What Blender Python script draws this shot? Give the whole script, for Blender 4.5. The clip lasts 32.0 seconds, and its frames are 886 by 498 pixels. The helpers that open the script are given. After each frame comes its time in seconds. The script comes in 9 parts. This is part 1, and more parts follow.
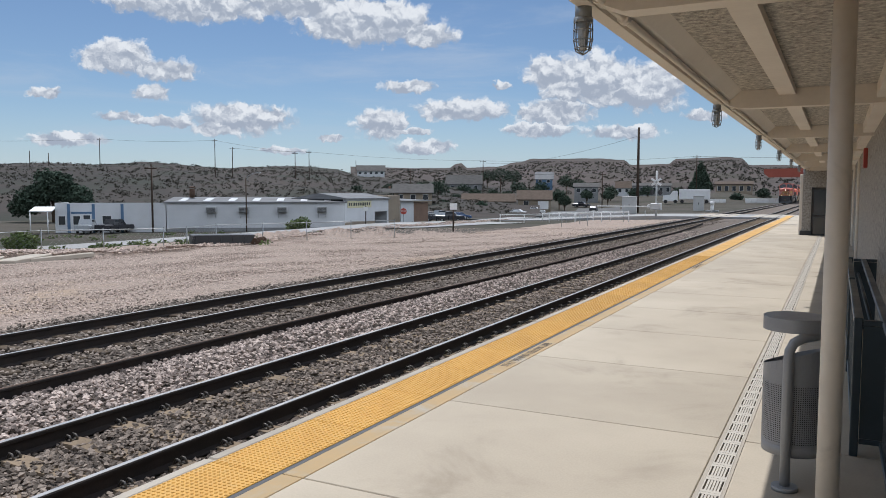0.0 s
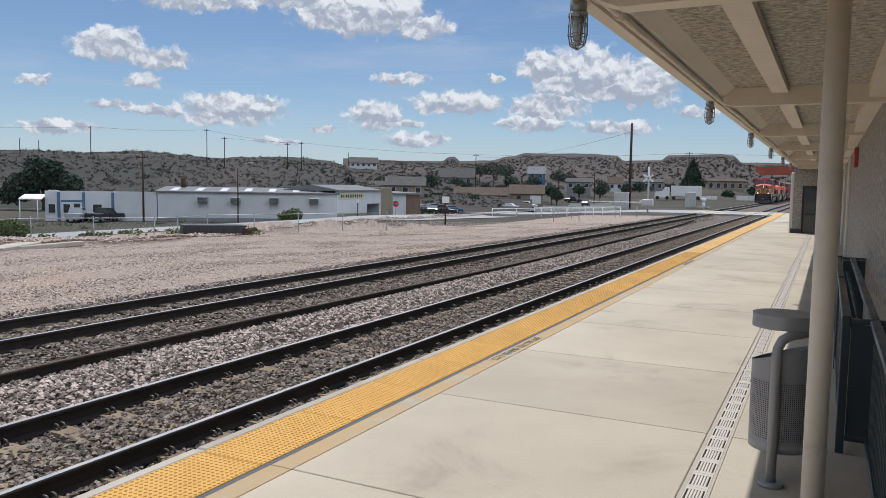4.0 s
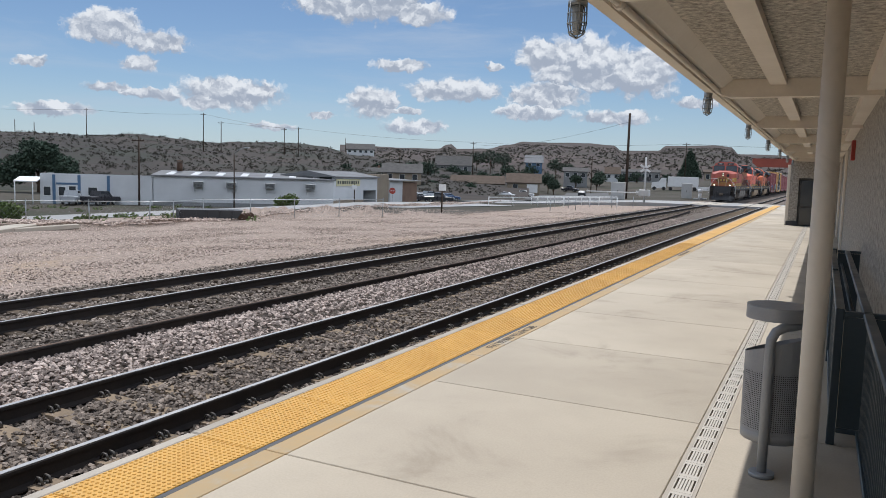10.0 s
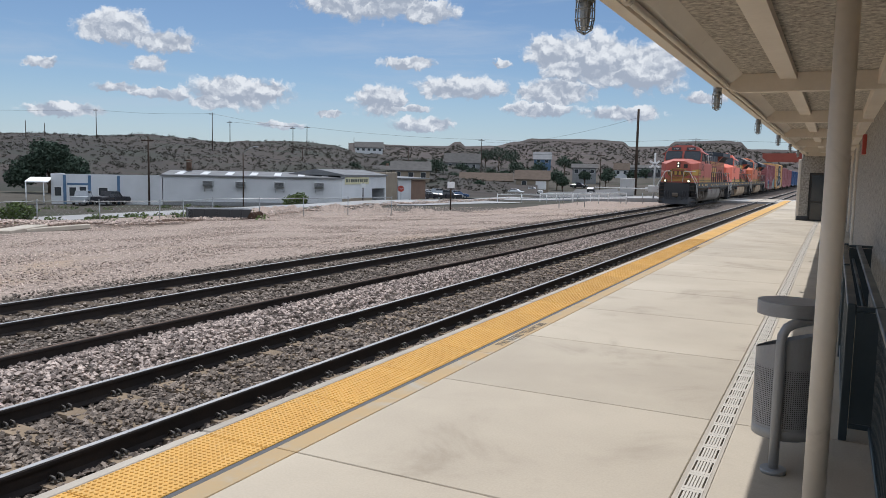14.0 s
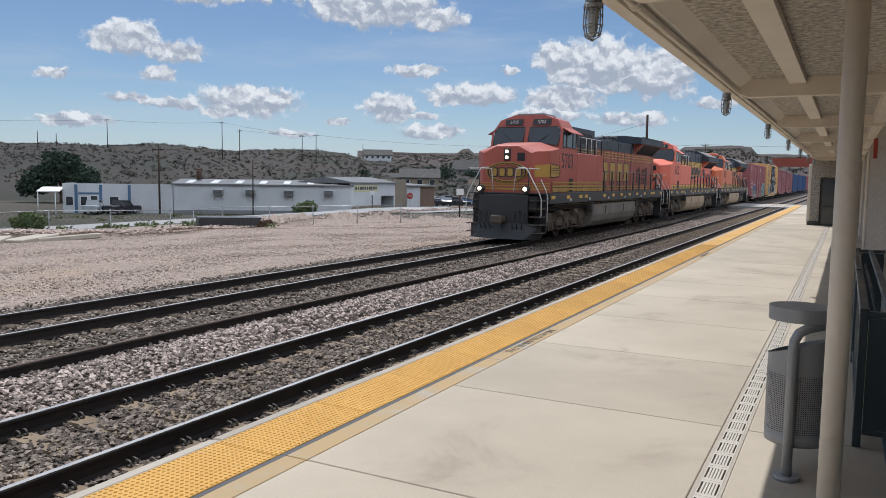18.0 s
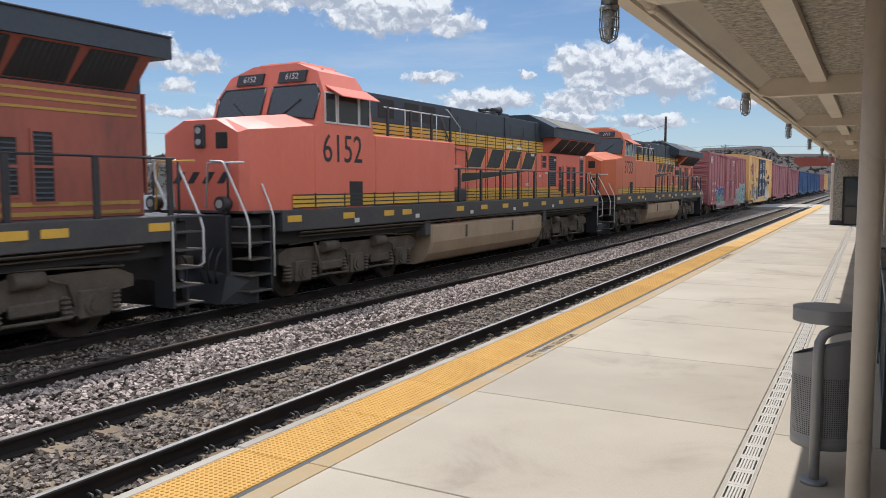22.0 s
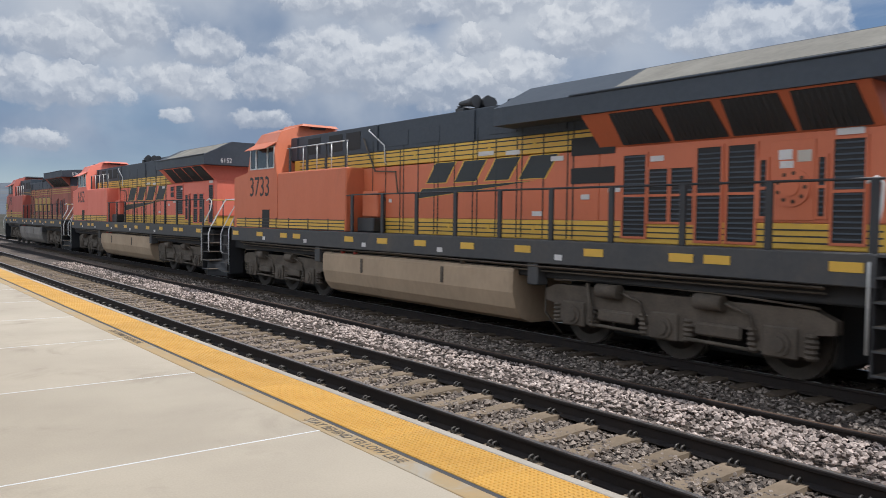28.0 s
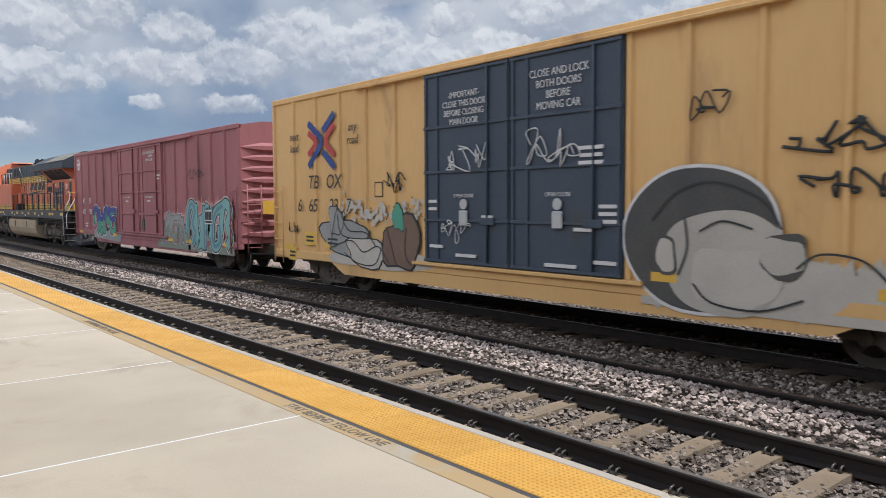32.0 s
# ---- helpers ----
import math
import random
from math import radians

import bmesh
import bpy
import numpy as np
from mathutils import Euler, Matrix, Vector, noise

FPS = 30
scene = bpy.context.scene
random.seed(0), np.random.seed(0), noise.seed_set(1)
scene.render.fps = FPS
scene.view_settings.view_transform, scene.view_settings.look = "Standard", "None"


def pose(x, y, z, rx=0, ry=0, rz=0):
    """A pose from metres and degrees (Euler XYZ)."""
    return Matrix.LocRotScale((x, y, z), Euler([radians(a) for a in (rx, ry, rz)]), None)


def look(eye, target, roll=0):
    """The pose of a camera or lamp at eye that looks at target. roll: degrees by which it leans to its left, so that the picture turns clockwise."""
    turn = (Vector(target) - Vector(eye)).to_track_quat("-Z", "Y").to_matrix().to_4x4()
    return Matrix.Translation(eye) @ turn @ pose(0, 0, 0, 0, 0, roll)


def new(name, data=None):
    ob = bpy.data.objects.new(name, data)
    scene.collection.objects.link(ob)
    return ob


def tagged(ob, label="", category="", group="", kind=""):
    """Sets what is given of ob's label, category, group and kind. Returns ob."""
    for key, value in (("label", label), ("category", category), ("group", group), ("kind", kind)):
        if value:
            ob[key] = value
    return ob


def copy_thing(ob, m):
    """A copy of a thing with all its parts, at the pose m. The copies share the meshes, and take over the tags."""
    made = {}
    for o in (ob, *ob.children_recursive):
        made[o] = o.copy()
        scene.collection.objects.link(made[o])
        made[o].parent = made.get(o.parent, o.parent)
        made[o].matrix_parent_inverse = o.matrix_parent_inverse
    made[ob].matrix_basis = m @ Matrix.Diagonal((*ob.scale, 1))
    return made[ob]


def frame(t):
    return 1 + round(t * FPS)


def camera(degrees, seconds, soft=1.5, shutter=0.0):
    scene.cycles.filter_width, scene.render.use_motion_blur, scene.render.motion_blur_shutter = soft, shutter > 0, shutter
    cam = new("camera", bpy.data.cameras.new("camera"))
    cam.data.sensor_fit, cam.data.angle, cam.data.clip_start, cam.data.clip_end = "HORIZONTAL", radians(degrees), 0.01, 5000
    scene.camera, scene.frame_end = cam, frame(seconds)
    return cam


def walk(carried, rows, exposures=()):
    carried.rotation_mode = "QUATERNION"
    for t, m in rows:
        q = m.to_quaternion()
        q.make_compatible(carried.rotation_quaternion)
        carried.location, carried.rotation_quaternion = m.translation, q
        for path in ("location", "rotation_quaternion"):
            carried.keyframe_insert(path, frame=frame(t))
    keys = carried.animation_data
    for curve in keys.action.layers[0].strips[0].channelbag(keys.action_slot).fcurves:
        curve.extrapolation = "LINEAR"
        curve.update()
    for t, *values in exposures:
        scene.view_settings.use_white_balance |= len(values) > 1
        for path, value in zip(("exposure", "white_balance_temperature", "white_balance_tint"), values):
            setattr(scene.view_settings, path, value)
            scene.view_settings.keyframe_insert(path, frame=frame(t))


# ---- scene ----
cam = camera(59.9, 32.0, soft=0.6, shutter=0.15)
PATH = [
    (0.0, (0.0, 0.0, 2.04, 85.84, -0.10, 27.17)),
    (0.5, (0.0, 0.0, 2.04, 85.82, -0.17, 26.93)),
    (1.0, (0.0, 0.0, 2.04, 85.76, -0.34, 26.86)),
    (1.5, (0.0, 0.0, 2.04, 85.70, -0.55, 26.85)),
    (2.0, (0.0, 0.0, 2.04, 85.58, -0.74, 26.85)),
    (2.5, (0.0, 0.0, 2.04, 85.48, -0.78, 26.82)),
    (3.0, (0.0, 0.0, 2.04, 85.43, -0.81, 26.76)),
    (3.5, (0.0, 0.0, 2.04, 85.40, -0.85, 26.67)),
    (5.5, (0.0, 0.0, 2.04, 85.00, -1.21, 26.52)),
    (6.0, (0.0, 0.0, 2.04, 84.89, -1.40, 26.51)),
    (6.5, (0.0, 0.0, 2.04, 84.81, -1.46, 26.48)),
    (7.0, (0.0, 0.0, 2.04, 84.77, -1.52, 26.47)),
    (7.5, (0.0, 0.0, 2.04, 84.70, -1.48, 26.45)),
    (8.0, (0.0, 0.0, 2.04, 84.63, -1.47, 26.42)),
    (8.5, (0.0, 0.0, 2.04, 84.56, -1.47, 26.37)),
    (9.0, (0.0, 0.0, 2.04, 84.51, -1.51, 26.33)),
    (9.5, (0.0, 0.0, 2.04, 84.47, -1.63, 26.35)),
    (10.0, (0.0, 0.0, 2.04, 84.43, -1.67, 26.38)),
    (10.5, (0.0, 0.0, 2.04, 84.37, -1.72, 26.48)),
    (11.0, (0.0, 0.0, 2.04, 84.27, -1.65, 26.62)),
    (11.5, (0.0, 0.0, 2.04, 84.15, -1.55, 26.86)),
    (12.0, (0.0, 0.0, 2.04, 84.04, -1.37, 27.08)),
    (12.5, (0.0, 0.0, 2.04, 84.03, -1.23, 27.17)),
    (13.0, (0.0, 0.0, 2.04, 84.11, -1.18, 27.13)),
    (13.5, (0.0, 0.0, 2.04, 84.19, -1.18, 27.06)),
    (14.0, (0.0, 0.0, 2.04, 84.23, -1.22, 27.01)),
    (14.5, (0.0, 0.0, 2.04, 84.24, -1.27, 27.03)),
    (16.5, (0.0, 0.0, 2.04, 84.55, -1.18, 27.41)),
    (17.0, (0.0, 0.0, 2.04, 84.62, -1.02, 27.49)),
    (17.5, (0.0, 0.0, 2.04, 84.66, -0.91, 27.59)),
    (18.0, (0.0, 0.0, 2.04, 84.74, -0.84, 27.67)),
    (18.5, (0.0, 0.0, 2.04, 84.83, -0.65, 27.77)),
    (19.0, (0.0, 0.0, 2.04, 84.91, -0.56, 27.88)),
    (19.5, (0.0, 0.0, 2.04, 84.97, -0.47, 28.00)),
    (20.0, (0.0, 0.0, 2.04, 85.05, -0.36, 28.13)),
    (20.5, (0.0, 0.0, 2.04, 85.06, -0.29, 28.18)),
    (21.0, (0.0, 0.0, 2.04, 85.10, -0.17, 28.22)),
    (21.5, (0.0, 0.0, 2.04, 85.12, 0.01, 28.26)),
    (22.0, (0.0, 0.0, 2.04, 85.16, 0.14, 29.01)),
    (22.5, (0.0, 0.0, 2.04, 85.23, 0.34, 30.36)),
    (23.0, (0.005, 0.0, 2.035, 85.27, 0.67, 34.85)),
    (23.5, (0.0, 0.0, 2.03, 84.72, 1.13, 51.72)),
    (24.1, (0.028, 0.0, 2.006, 82.70, 1.90, 77.90)),
    (24.5, (0.04, 0.0, 1.99, 81.89, 2.86, 94.93)),
    (25.0, (0.02, 0.0, 1.96, 82.40, 2.20, 113.50)),
    (25.5, (0.0, 0.0, 1.93, 83.80, 1.00, 128.50)),
    (26.0, (-0.025, 0.0, 1.91, 85.30, -0.20, 138.20)),
    (26.5, (-0.05, 0.0, 1.89, 86.33, -0.72, 142.46)),
    (27.0, (-0.05, 0.0, 1.89, 87.49, -0.82, 143.52)),
    (27.5, (-0.05, 0.0, 1.89, 87.83, -0.88, 142.97)),
    (28.0, (-0.05, 0.0, 1.89, 87.78, -0.82, 142.21)),
    (28.5, (-0.05, 0.0, 1.89, 87.67, -0.59, 141.60)),
    (29.0, (-0.05, 0.0, 1.89, 87.48, -0.48, 141.28)),
    (29.5, (-0.05, 0.0, 1.89, 87.26, -0.37, 141.16)),
    (30.0, (-0.05, 0.0, 1.89, 87.06, -0.17, 141.11)),
    (30.5, (-0.05, 0.0, 1.89, 86.85, -0.05, 141.05)),
    (31.0, (-0.05, 0.0, 1.89, 86.71, 0.10, 140.90)),
    (31.5, (-0.05, 0.0, 1.89, 86.62, 0.22, 140.71)),
    (32.0, (-0.05, 0.0, 1.89, 86.48, 0.32, 140.44)),
]
walk(cam, [(t, pose(*p)) for t, p in PATH], exposures=[(0.0, -0.02, 6100, 10), (19.4, -0.02, 6100, 10), (20.8, 0.16, 6100, 10), (23.2, 0.12, 6000, 10), (24.3, 0.38, 5650, 10), (25.2, 0.28, 5800, 10), (26.6, -0.14, 6150, 10), (28.5, -0.08, 6200, 10), (32.0, -0.02, 6200, 10)])

# ---- world and sun ----
SUN_WAY = Vector((-0.30, 0.36, 0.885)).normalized()
sun = new("sun", bpy.data.lights.new("sun", "SUN"))
sun.data.energy, sun.data.angle, sun.data.color = 3.95, radians(0.6), (1.0, 0.97, 0.93)
sun.matrix_world = look(SUN_WAY * 50, (0, 0, 0))


class Nodes:
    """Short hand for a node tree."""
    def __init__(self, tree):
        self.t = tree

    def add(self, kind, operation=None, use_clamp=False, data_type=None, blend_type=None, smooth=False):
        n = self.t.nodes.new(kind)
        if operation:
            n.operation = operation
        if use_clamp:
            n.use_clamp = True
        if data_type:
            n.data_type = data_type
        if blend_type:
            n.blend_type = blend_type
        if smooth:
            n.interpolation_type = "SMOOTHSTEP"
        return n

    def link(self, a, b):
        self.t.links.new(a, b)

    def put(self, sock, v):
        if isinstance(v, bpy.types.NodeSocket):
            self.link(v, sock)
        elif v is not None:
            sock.default_value = v

    def math(self, op, a, b=None, c=None, clamp=False):
        n = self.add("ShaderNodeMath", operation=op, use_clamp=clamp)
        for s, v in zip(n.inputs, (a, b, c)):
            self.put(s, v)
        return n.outputs[0]

    def vmath(self, op, a, b=None):
        n = self.add("ShaderNodeVectorMath", operation=op)
        self.put(n.inputs[0], a)
        self.put(n.inputs[1], b)
        return n.outputs["Value"] if op in ("LENGTH", "DISTANCE") else n.outputs[0]

    def noise(self, vec, scale, detail=4.0, rough=0.55, dist=0.0):
        n = self.add("ShaderNodeTexNoise")
        n.inputs["Scale"].default_value, n.inputs["Detail"].default_value = scale, detail
        n.inputs["Roughness"].default_value, n.inputs["Distortion"].default_value = rough, dist
        self.put(n.inputs["Vector"], vec)
        return n.outputs["Fac"]

    def step(self, v, a, b, lo=0.0, hi=1.0):
        n = self.add("ShaderNodeMapRange", smooth=True)
        self.put(n.inputs["Value"], v)
        for k, x in zip(("From Min", "From Max", "To Min", "To Max"), (a, b, lo, hi)):
            n.inputs[k].default_value = x
        return n.outputs["Result"]

    def mix(self, f, a, b, blend="MIX"):
        n = self.add("ShaderNodeMix", data_type="RGBA", blend_type=blend)
        self.put(n.inputs[0], f)
        for s, v in ((n.inputs[6], a), (n.inputs[7], b)):
            self.put(s, (*v, 1) if isinstance(v, tuple) and len(v) == 3 else v)
        return n.outputs[2]


world = bpy.data.worlds.new("world")
scene.world = world
world.use_nodes = True
world.node_tree.nodes.clear()
W = Nodes(world.node_tree)
sky = W.add("ShaderNodeTexSky")
sky.sky_type, sky.sun_disc = "NISHITA", False
sky.sun_elevation = math.asin(SUN_WAY.z)
sky.sun_rotation = math.atan2(SUN_WAY.x, SUN_WAY.y)
sky.altitude, sky.air_density, sky.dust_density, sky.ozone_density = 1000, 1.0, 0.4, 3.2
way = W.add("ShaderNodeTexCoord").outputs["Generated"]
sep = W.add("ShaderNodeSeparateXYZ")
W.link(way, sep.inputs[0])
# heading (left of the rails) and height over the horizon, in degrees
head = W.math("MULTIPLY", W.math("ARCTAN2", W.math("MULTIPLY", sep.outputs[0], -1.0), sep.outputs[1]), 57.2958)
flat = W.math("SQRT", W.math("ADD", W.math("POWER", sep.outputs[0], 2.0), W.math("POWER", sep.outputs[1], 2.0)))
rise = W.math("MULTIPLY", W.math("ARCTAN2", sep.outputs[2], flat), 57.2958)
comb = W.add("ShaderNodeCombineXYZ")
W.link(head, comb.inputs[0])
W.link(rise, comb.inputs[1])
place = comb.outputs[0]
# cumulus clouds: heading, height, half width, half height
CLOUDS = [
    (49.9, 9.2, 2.5, 1.3), (46.7, 8.4, 2.3, 0.8), (47.7, 6.9, 1.4, 0.6), (41.7, 5.3, 4.0, 1.2), (43.4, 4.6, 2.1, 0.6), (45.0, 12.8, 5.9, 1.2),
    (32.9, 12.3, 5.5, 1.8), (37.7, 13.3, 4.6, 1.1), (28.3, 11.4, 2.3, 1.0), (29.7, 7.7, 2.1, 0.5), (31.6, 5.1, 2.3, 1.1), (29.5, 4.5, 1.7, 0.3),
    (25.6, 6.1, 3.8, 0.9), (16.4, 8.1, 4.2, 2.1), (12.8, 7.5, 3.4, 1.9), (19.6, 8.7, 1.7, 1.3), (19.1, 5.9, 3.2, 1.0), (20.1, 4.6, 2.5, 0.6),
    (14.1, 4.4, 3.0, 0.6), (53.0, 3.5, 2.6, 0.5), (54.2, 6.5, 1.1, 0.4), (49.8, 5.2, 1.7, 0.4), (47.1, 4.9, 2.5, 0.4), (38.9, 3.1, 1.7, 0.3),
    (35.3, 4.0, 1.1, 0.3), (28.6, 3.4, 2.5, 0.6), (22.9, 7.9, 0.7, 0.3), (8.5, 5.5, 1.7, 0.4), (4.0, 8, 5, 2), (-8, 10, 7, 3),
    (64, 8, 5, 1.6), (75, 13, 8, 3), (95, 10, 9, 2.5),
]
SOUTH_CLOUDS = [
    (168.1, 11.7, 3.6, 1.3), (164.7, 13.0, 2.9, 1.7), (169.5, 8.6, 4.4, 1.3), (169.9, 4.8, 1.8, 0.6), (159.1, 11.8, 2.1, 1.1), (160.8, 9.3, 3.4, 1.0),
    (161.2, 7.0, 1.1, 0.4), (150.6, 11.1, 3.8, 2.0), (146.9, 10.7, 4.6, 1.9), (154.2, 10.0, 3.4, 1.3), (142.4, 9.9, 5.5, 1.7), (136.5, 10.8, 2.9, 1.3),
    (139.9, 13.1, 1.8, 1.0), (132.1, 13.8, 3.4, 1.8), (120.8, 12.5, 4.6, 1.9), (117.3, 13.3, 2.5, 1.3), (155.8, 6.9, 1.9, 0.6), (144.9, 15.6, 9.2, 1.3),
]
warp = W.add("ShaderNodeTexNoise")
warp.inputs["Scale"].default_value, warp.inputs["Detail"].default_value, warp.inputs["Roughness"].default_value = 0.95, 8.0, 0.66
W.link(place, warp.inputs["Vector"])
shift = W.add("ShaderNodeVectorMath", operation="SUBTRACT")
W.link(warp.outputs["Color"], shift.inputs[0])
shift.inputs[1].default_value = (0.5, 0.5, 0.5)
amount = W.add("ShaderNodeVectorMath", operation="MULTIPLY_ADD")
W.link(shift.outputs[0], amount.inputs[0])
amount.inputs[1].default_value = (2.0, 1.25, 0.0)
W.link(place, amount.inputs[2])
bent = amount.outputs[0]
cover, height = None, None
for cx, cy, rx, ry in CLOUDS + [(h, e, 1.25 * a, 1.3 * b) for h, e, a, b in SOUTH_CLOUDS]:
    rel = W.add("ShaderNodeVectorMath", operation="SUBTRACT")
    W.link(bent, rel.inputs[0])
    rel.inputs[1].default_value = (cx, cy, 0)
    sc = W.add("ShaderNodeVectorMath", operation="MULTIPLY")
    W.link(rel.outputs[0], sc.inputs[0])
    sc.inputs[1].default_value = (1 / rx, 1 / ry, 0)
    m = W.math("SUBTRACT", 1.12, W.vmath("LENGTH", sc.outputs[0]))
    sz = W.add("ShaderNodeSeparateXYZ")
    W.link(sc.outputs[0], sz.inputs[0])
    if cover is None:
        cover, height = m, sz.outputs[1]
    else:
        more = W.math("GREATER_THAN", m, cover)
        n = W.add("ShaderNodeMix", data_type="FLOAT")
        W.link(more, n.inputs[0]), W.link(height, n.inputs[2]), W.link(sz.outputs[1], n.inputs[3])
        height = n.outputs[0]
        cover = W.math("MAXIMUM", cover, m)
south = W.step(head, 98.0, 116.0)
mixed = W.add("ShaderNodeMix", data_type="FLOAT")
W.link(south, mixed.inputs[0]), W.link(W.noise(bent, 0.9, 6.0, 0.54), mixed.inputs[2]), W.link(W.noise(bent, 0.42, 7.0, 0.52), mixed.inputs[3])
billow = mixed.outputs[0]
sunward = W.add("ShaderNodeVectorMath", operation="ADD")
W.link(bent, sunward.inputs[0])
sunward.inputs[1].default_value = (-0.12, 0.42, 0.0)
mixed = W.add("ShaderNodeMix", data_type="FLOAT")
W.link(south, mixed.inputs[0]), W.link(W.noise(sunward.outputs[0], 0.9, 4.0, 0.54), mixed.inputs[2]), W.link(W.noise(sunward.outputs[0], 0.42, 5.0, 0.52), mixed.inputs[3])
relief = W.math("SUBTRACT", billow, mixed.outputs[0])
fine = W.math("ADD", cover, W.math("MULTIPLY", W.math("SUBTRACT", billow, 0.5), 1.25))
mask = W.step(fine, 0.04, 0.40)
streaks = W.noise(W.vmath("MULTIPLY", place, (0.05, 0.34, 1)), 1.0, 7.0, 0.62, 0.5)
thin = W.math("MULTIPLY", W.step(streaks, 0.46, 0.76), 0.42)
lit = W.step(W.math("ADD", W.math("ADD", W.math("MULTIPLY", height, 0.55), W.math("MULTIPLY", relief, 3.2)), W.math("MULTIPLY", W.math("SUBTRACT", billow, 0.5), 1.2)), -0.55, 0.78)
white = W.mix(lit, (4.9, 5.4, 6.3), (10.2, 10.3, 10.4))
# thick grey cover over the far end of the line, where the train goes
deck = W.math("MULTIPLY", W.step(head, 108.0, 138.0), W.step(rise, 1.0, 6.0))
deck = W.math("ADD", deck, W.math("MULTIPLY", W.step(head, -120.0, -150.0), W.step(rise, 1.0, 6.0)))
greyc = W.mix(W.step(W.math("ADD", W.noise(place, 0.10, 5.0, 0.45), W.math("MULTIPLY", W.math("SUBTRACT", rise, 9.0), 0.026)), 0.36, 0.70), (3.0, 3.9, 5.4), (7.0, 7.4, 8.0))
deckm = W.math("MULTIPLY", deck, W.step(W.noise(place, 0.08, 4.0, 0.45), 0.22, 0.46))
base = W.mix(thin, sky.outputs[0], (6.6, 7.3, 8.3))
haze = W.step(rise, -1.0, 7.0, 0.50, 0.0)
base = W.mix(haze, base, (5.8, 7.0, 8.6))
base = W.mix(deckm, base, greyc)
base = W.mix(W.math("MULTIPLY", mask, W.math("SUBTRACT", 1.0, W.math("MULTIPLY", south, 0.28))), base, white)
# broken cloud overhead, unseen, brightest away from the sun, over the station's far side
east = W.step(sep.outputs[0], -0.25, 0.55)
low = W.math("MULTIPLY", W.step(rise, 9.0, 20.0), east)
above = W.math("MULTIPLY", W.math("MAXIMUM", W.step(rise, 19.0, 32.0), low), W.step(W.noise(way, 2.2, 6.0, 0.6, 0.3), 0.32, 0.48))
grain = W.noise(way, 5.0, 5.0, 0.6)
# low eastern cloud made extra bright, an added fill for the train's shaded side
east_fill = W.math("MULTIPLY", east, W.step(rise, 62.0, 30.0))
base = W.mix(above, base, W.mix(east_fill, W.mix(grain, (5.0, 5.9, 7.6), (8.8, 9.6, 10.8)), W.mix(grain, (15.0, 16.0, 17.6), (24.0, 25.0, 26.5))))
bg = W.add("ShaderNodeBackground")
bg.inputs["Strength"].default_value = 0.079
W.link(base, bg.inputs["Color"])
W.link(bg.outputs[0], W.add("ShaderNodeOutputWorld").inputs[0])



# ---- materials ----
def surface(name, a, b=None, rough=0.7, metal=0.0, big=1.2, small=30.0, bump=0.15, depth=0.01, stain=None, stain_at=(0.55, 0.75), stain_scale=0.8, island=0.0, random_tone=0.0, stretch=None, spec=0.5):
    """A procedural surface: two tones mixed by broad and fine grain, an optional stain, fine relief."""
    b = b or tuple(c * 0.8 for c in a)
    m = bpy.data.materials.new(name)
    m.use_nodes = True
    N = Nodes(m.node_tree)
    bsdf = m.node_tree.nodes["Principled BSDF"]
    vec = N.add("ShaderNodeTexCoord").outputs["Object"]
    if stretch:
        vec = N.vmath("MULTIPLY", vec, stretch)
    n1, n2 = N.noise(vec, big, 5.0), N.noise(vec, small, 3.0, 0.6)
    f = N.math("ADD", N.math("MULTIPLY", N.step(n1, 0.3, 0.7), 0.65), N.math("MULTIPLY", N.step(n2, 0.3, 0.7), 0.35))
    col = N.mix(f, a, b)
    if stain:
        s = N.step(N.noise(vec, stain_scale, 6.0, 0.65, 0.6), *stain_at)
        col = N.mix(s, col, stain)
    if island or random_tone:
        r = N.add("ShaderNodeNewGeometry").outputs["Random Per Island"] if island else N.add("ShaderNodeObjectInfo").outputs["Random"]
        k = island or random_tone
        v = N.add("ShaderNodeHueSaturation")
        N.link(N.step(r, 0.0, 1.0, 1.0 - k, 1.0 + k), v.inputs["Value"])
        N.link(col, v.inputs["Color"])
        col = v.outputs["Color"]
    N.link(col, bsdf.inputs["Base Color"])
    bsdf.inputs["Metallic"].default_value = metal
    bsdf.inputs["Specular IOR Level"].default_value = spec
    N.link(N.step(n1, 0.2, 0.8, max(0.02, rough - 0.1), min(1.0, rough + 0.1)), bsdf.inputs["Roughness"])
    if bump:
        bp = N.add("ShaderNodeBump")
        bp.inputs["Strength"].default_value, bp.inputs["Distance"].default_value = bump, depth
        N.link(N.math("ADD", n2, N.math("MULTIPLY", n1, 0.6)), bp.inputs["Height"])
        N.link(bp.outputs[0], bsdf.inputs["Normal"])
    return m


def glow(name, colour, strength):
    m = bpy.data.materials.new(name)
    m.use_nodes = True
    b = m.node_tree.nodes["Principled BSDF"]
    b.inputs["Base Color"].default_value = (0.8, 0.8, 0.8, 1)
    b.inputs["Emission Color"].default_value = (*colour, 1)
    b.inputs["Emission Strength"].default_value = strength
    return m


def glass(name, colour=(0.02, 0.025, 0.03), rough=0.06):
    m = surface(name, colour, tuple(c * 1.3 for c in colour), rough=max(rough, 0.12), bump=0.0, spec=0.8)
    return m


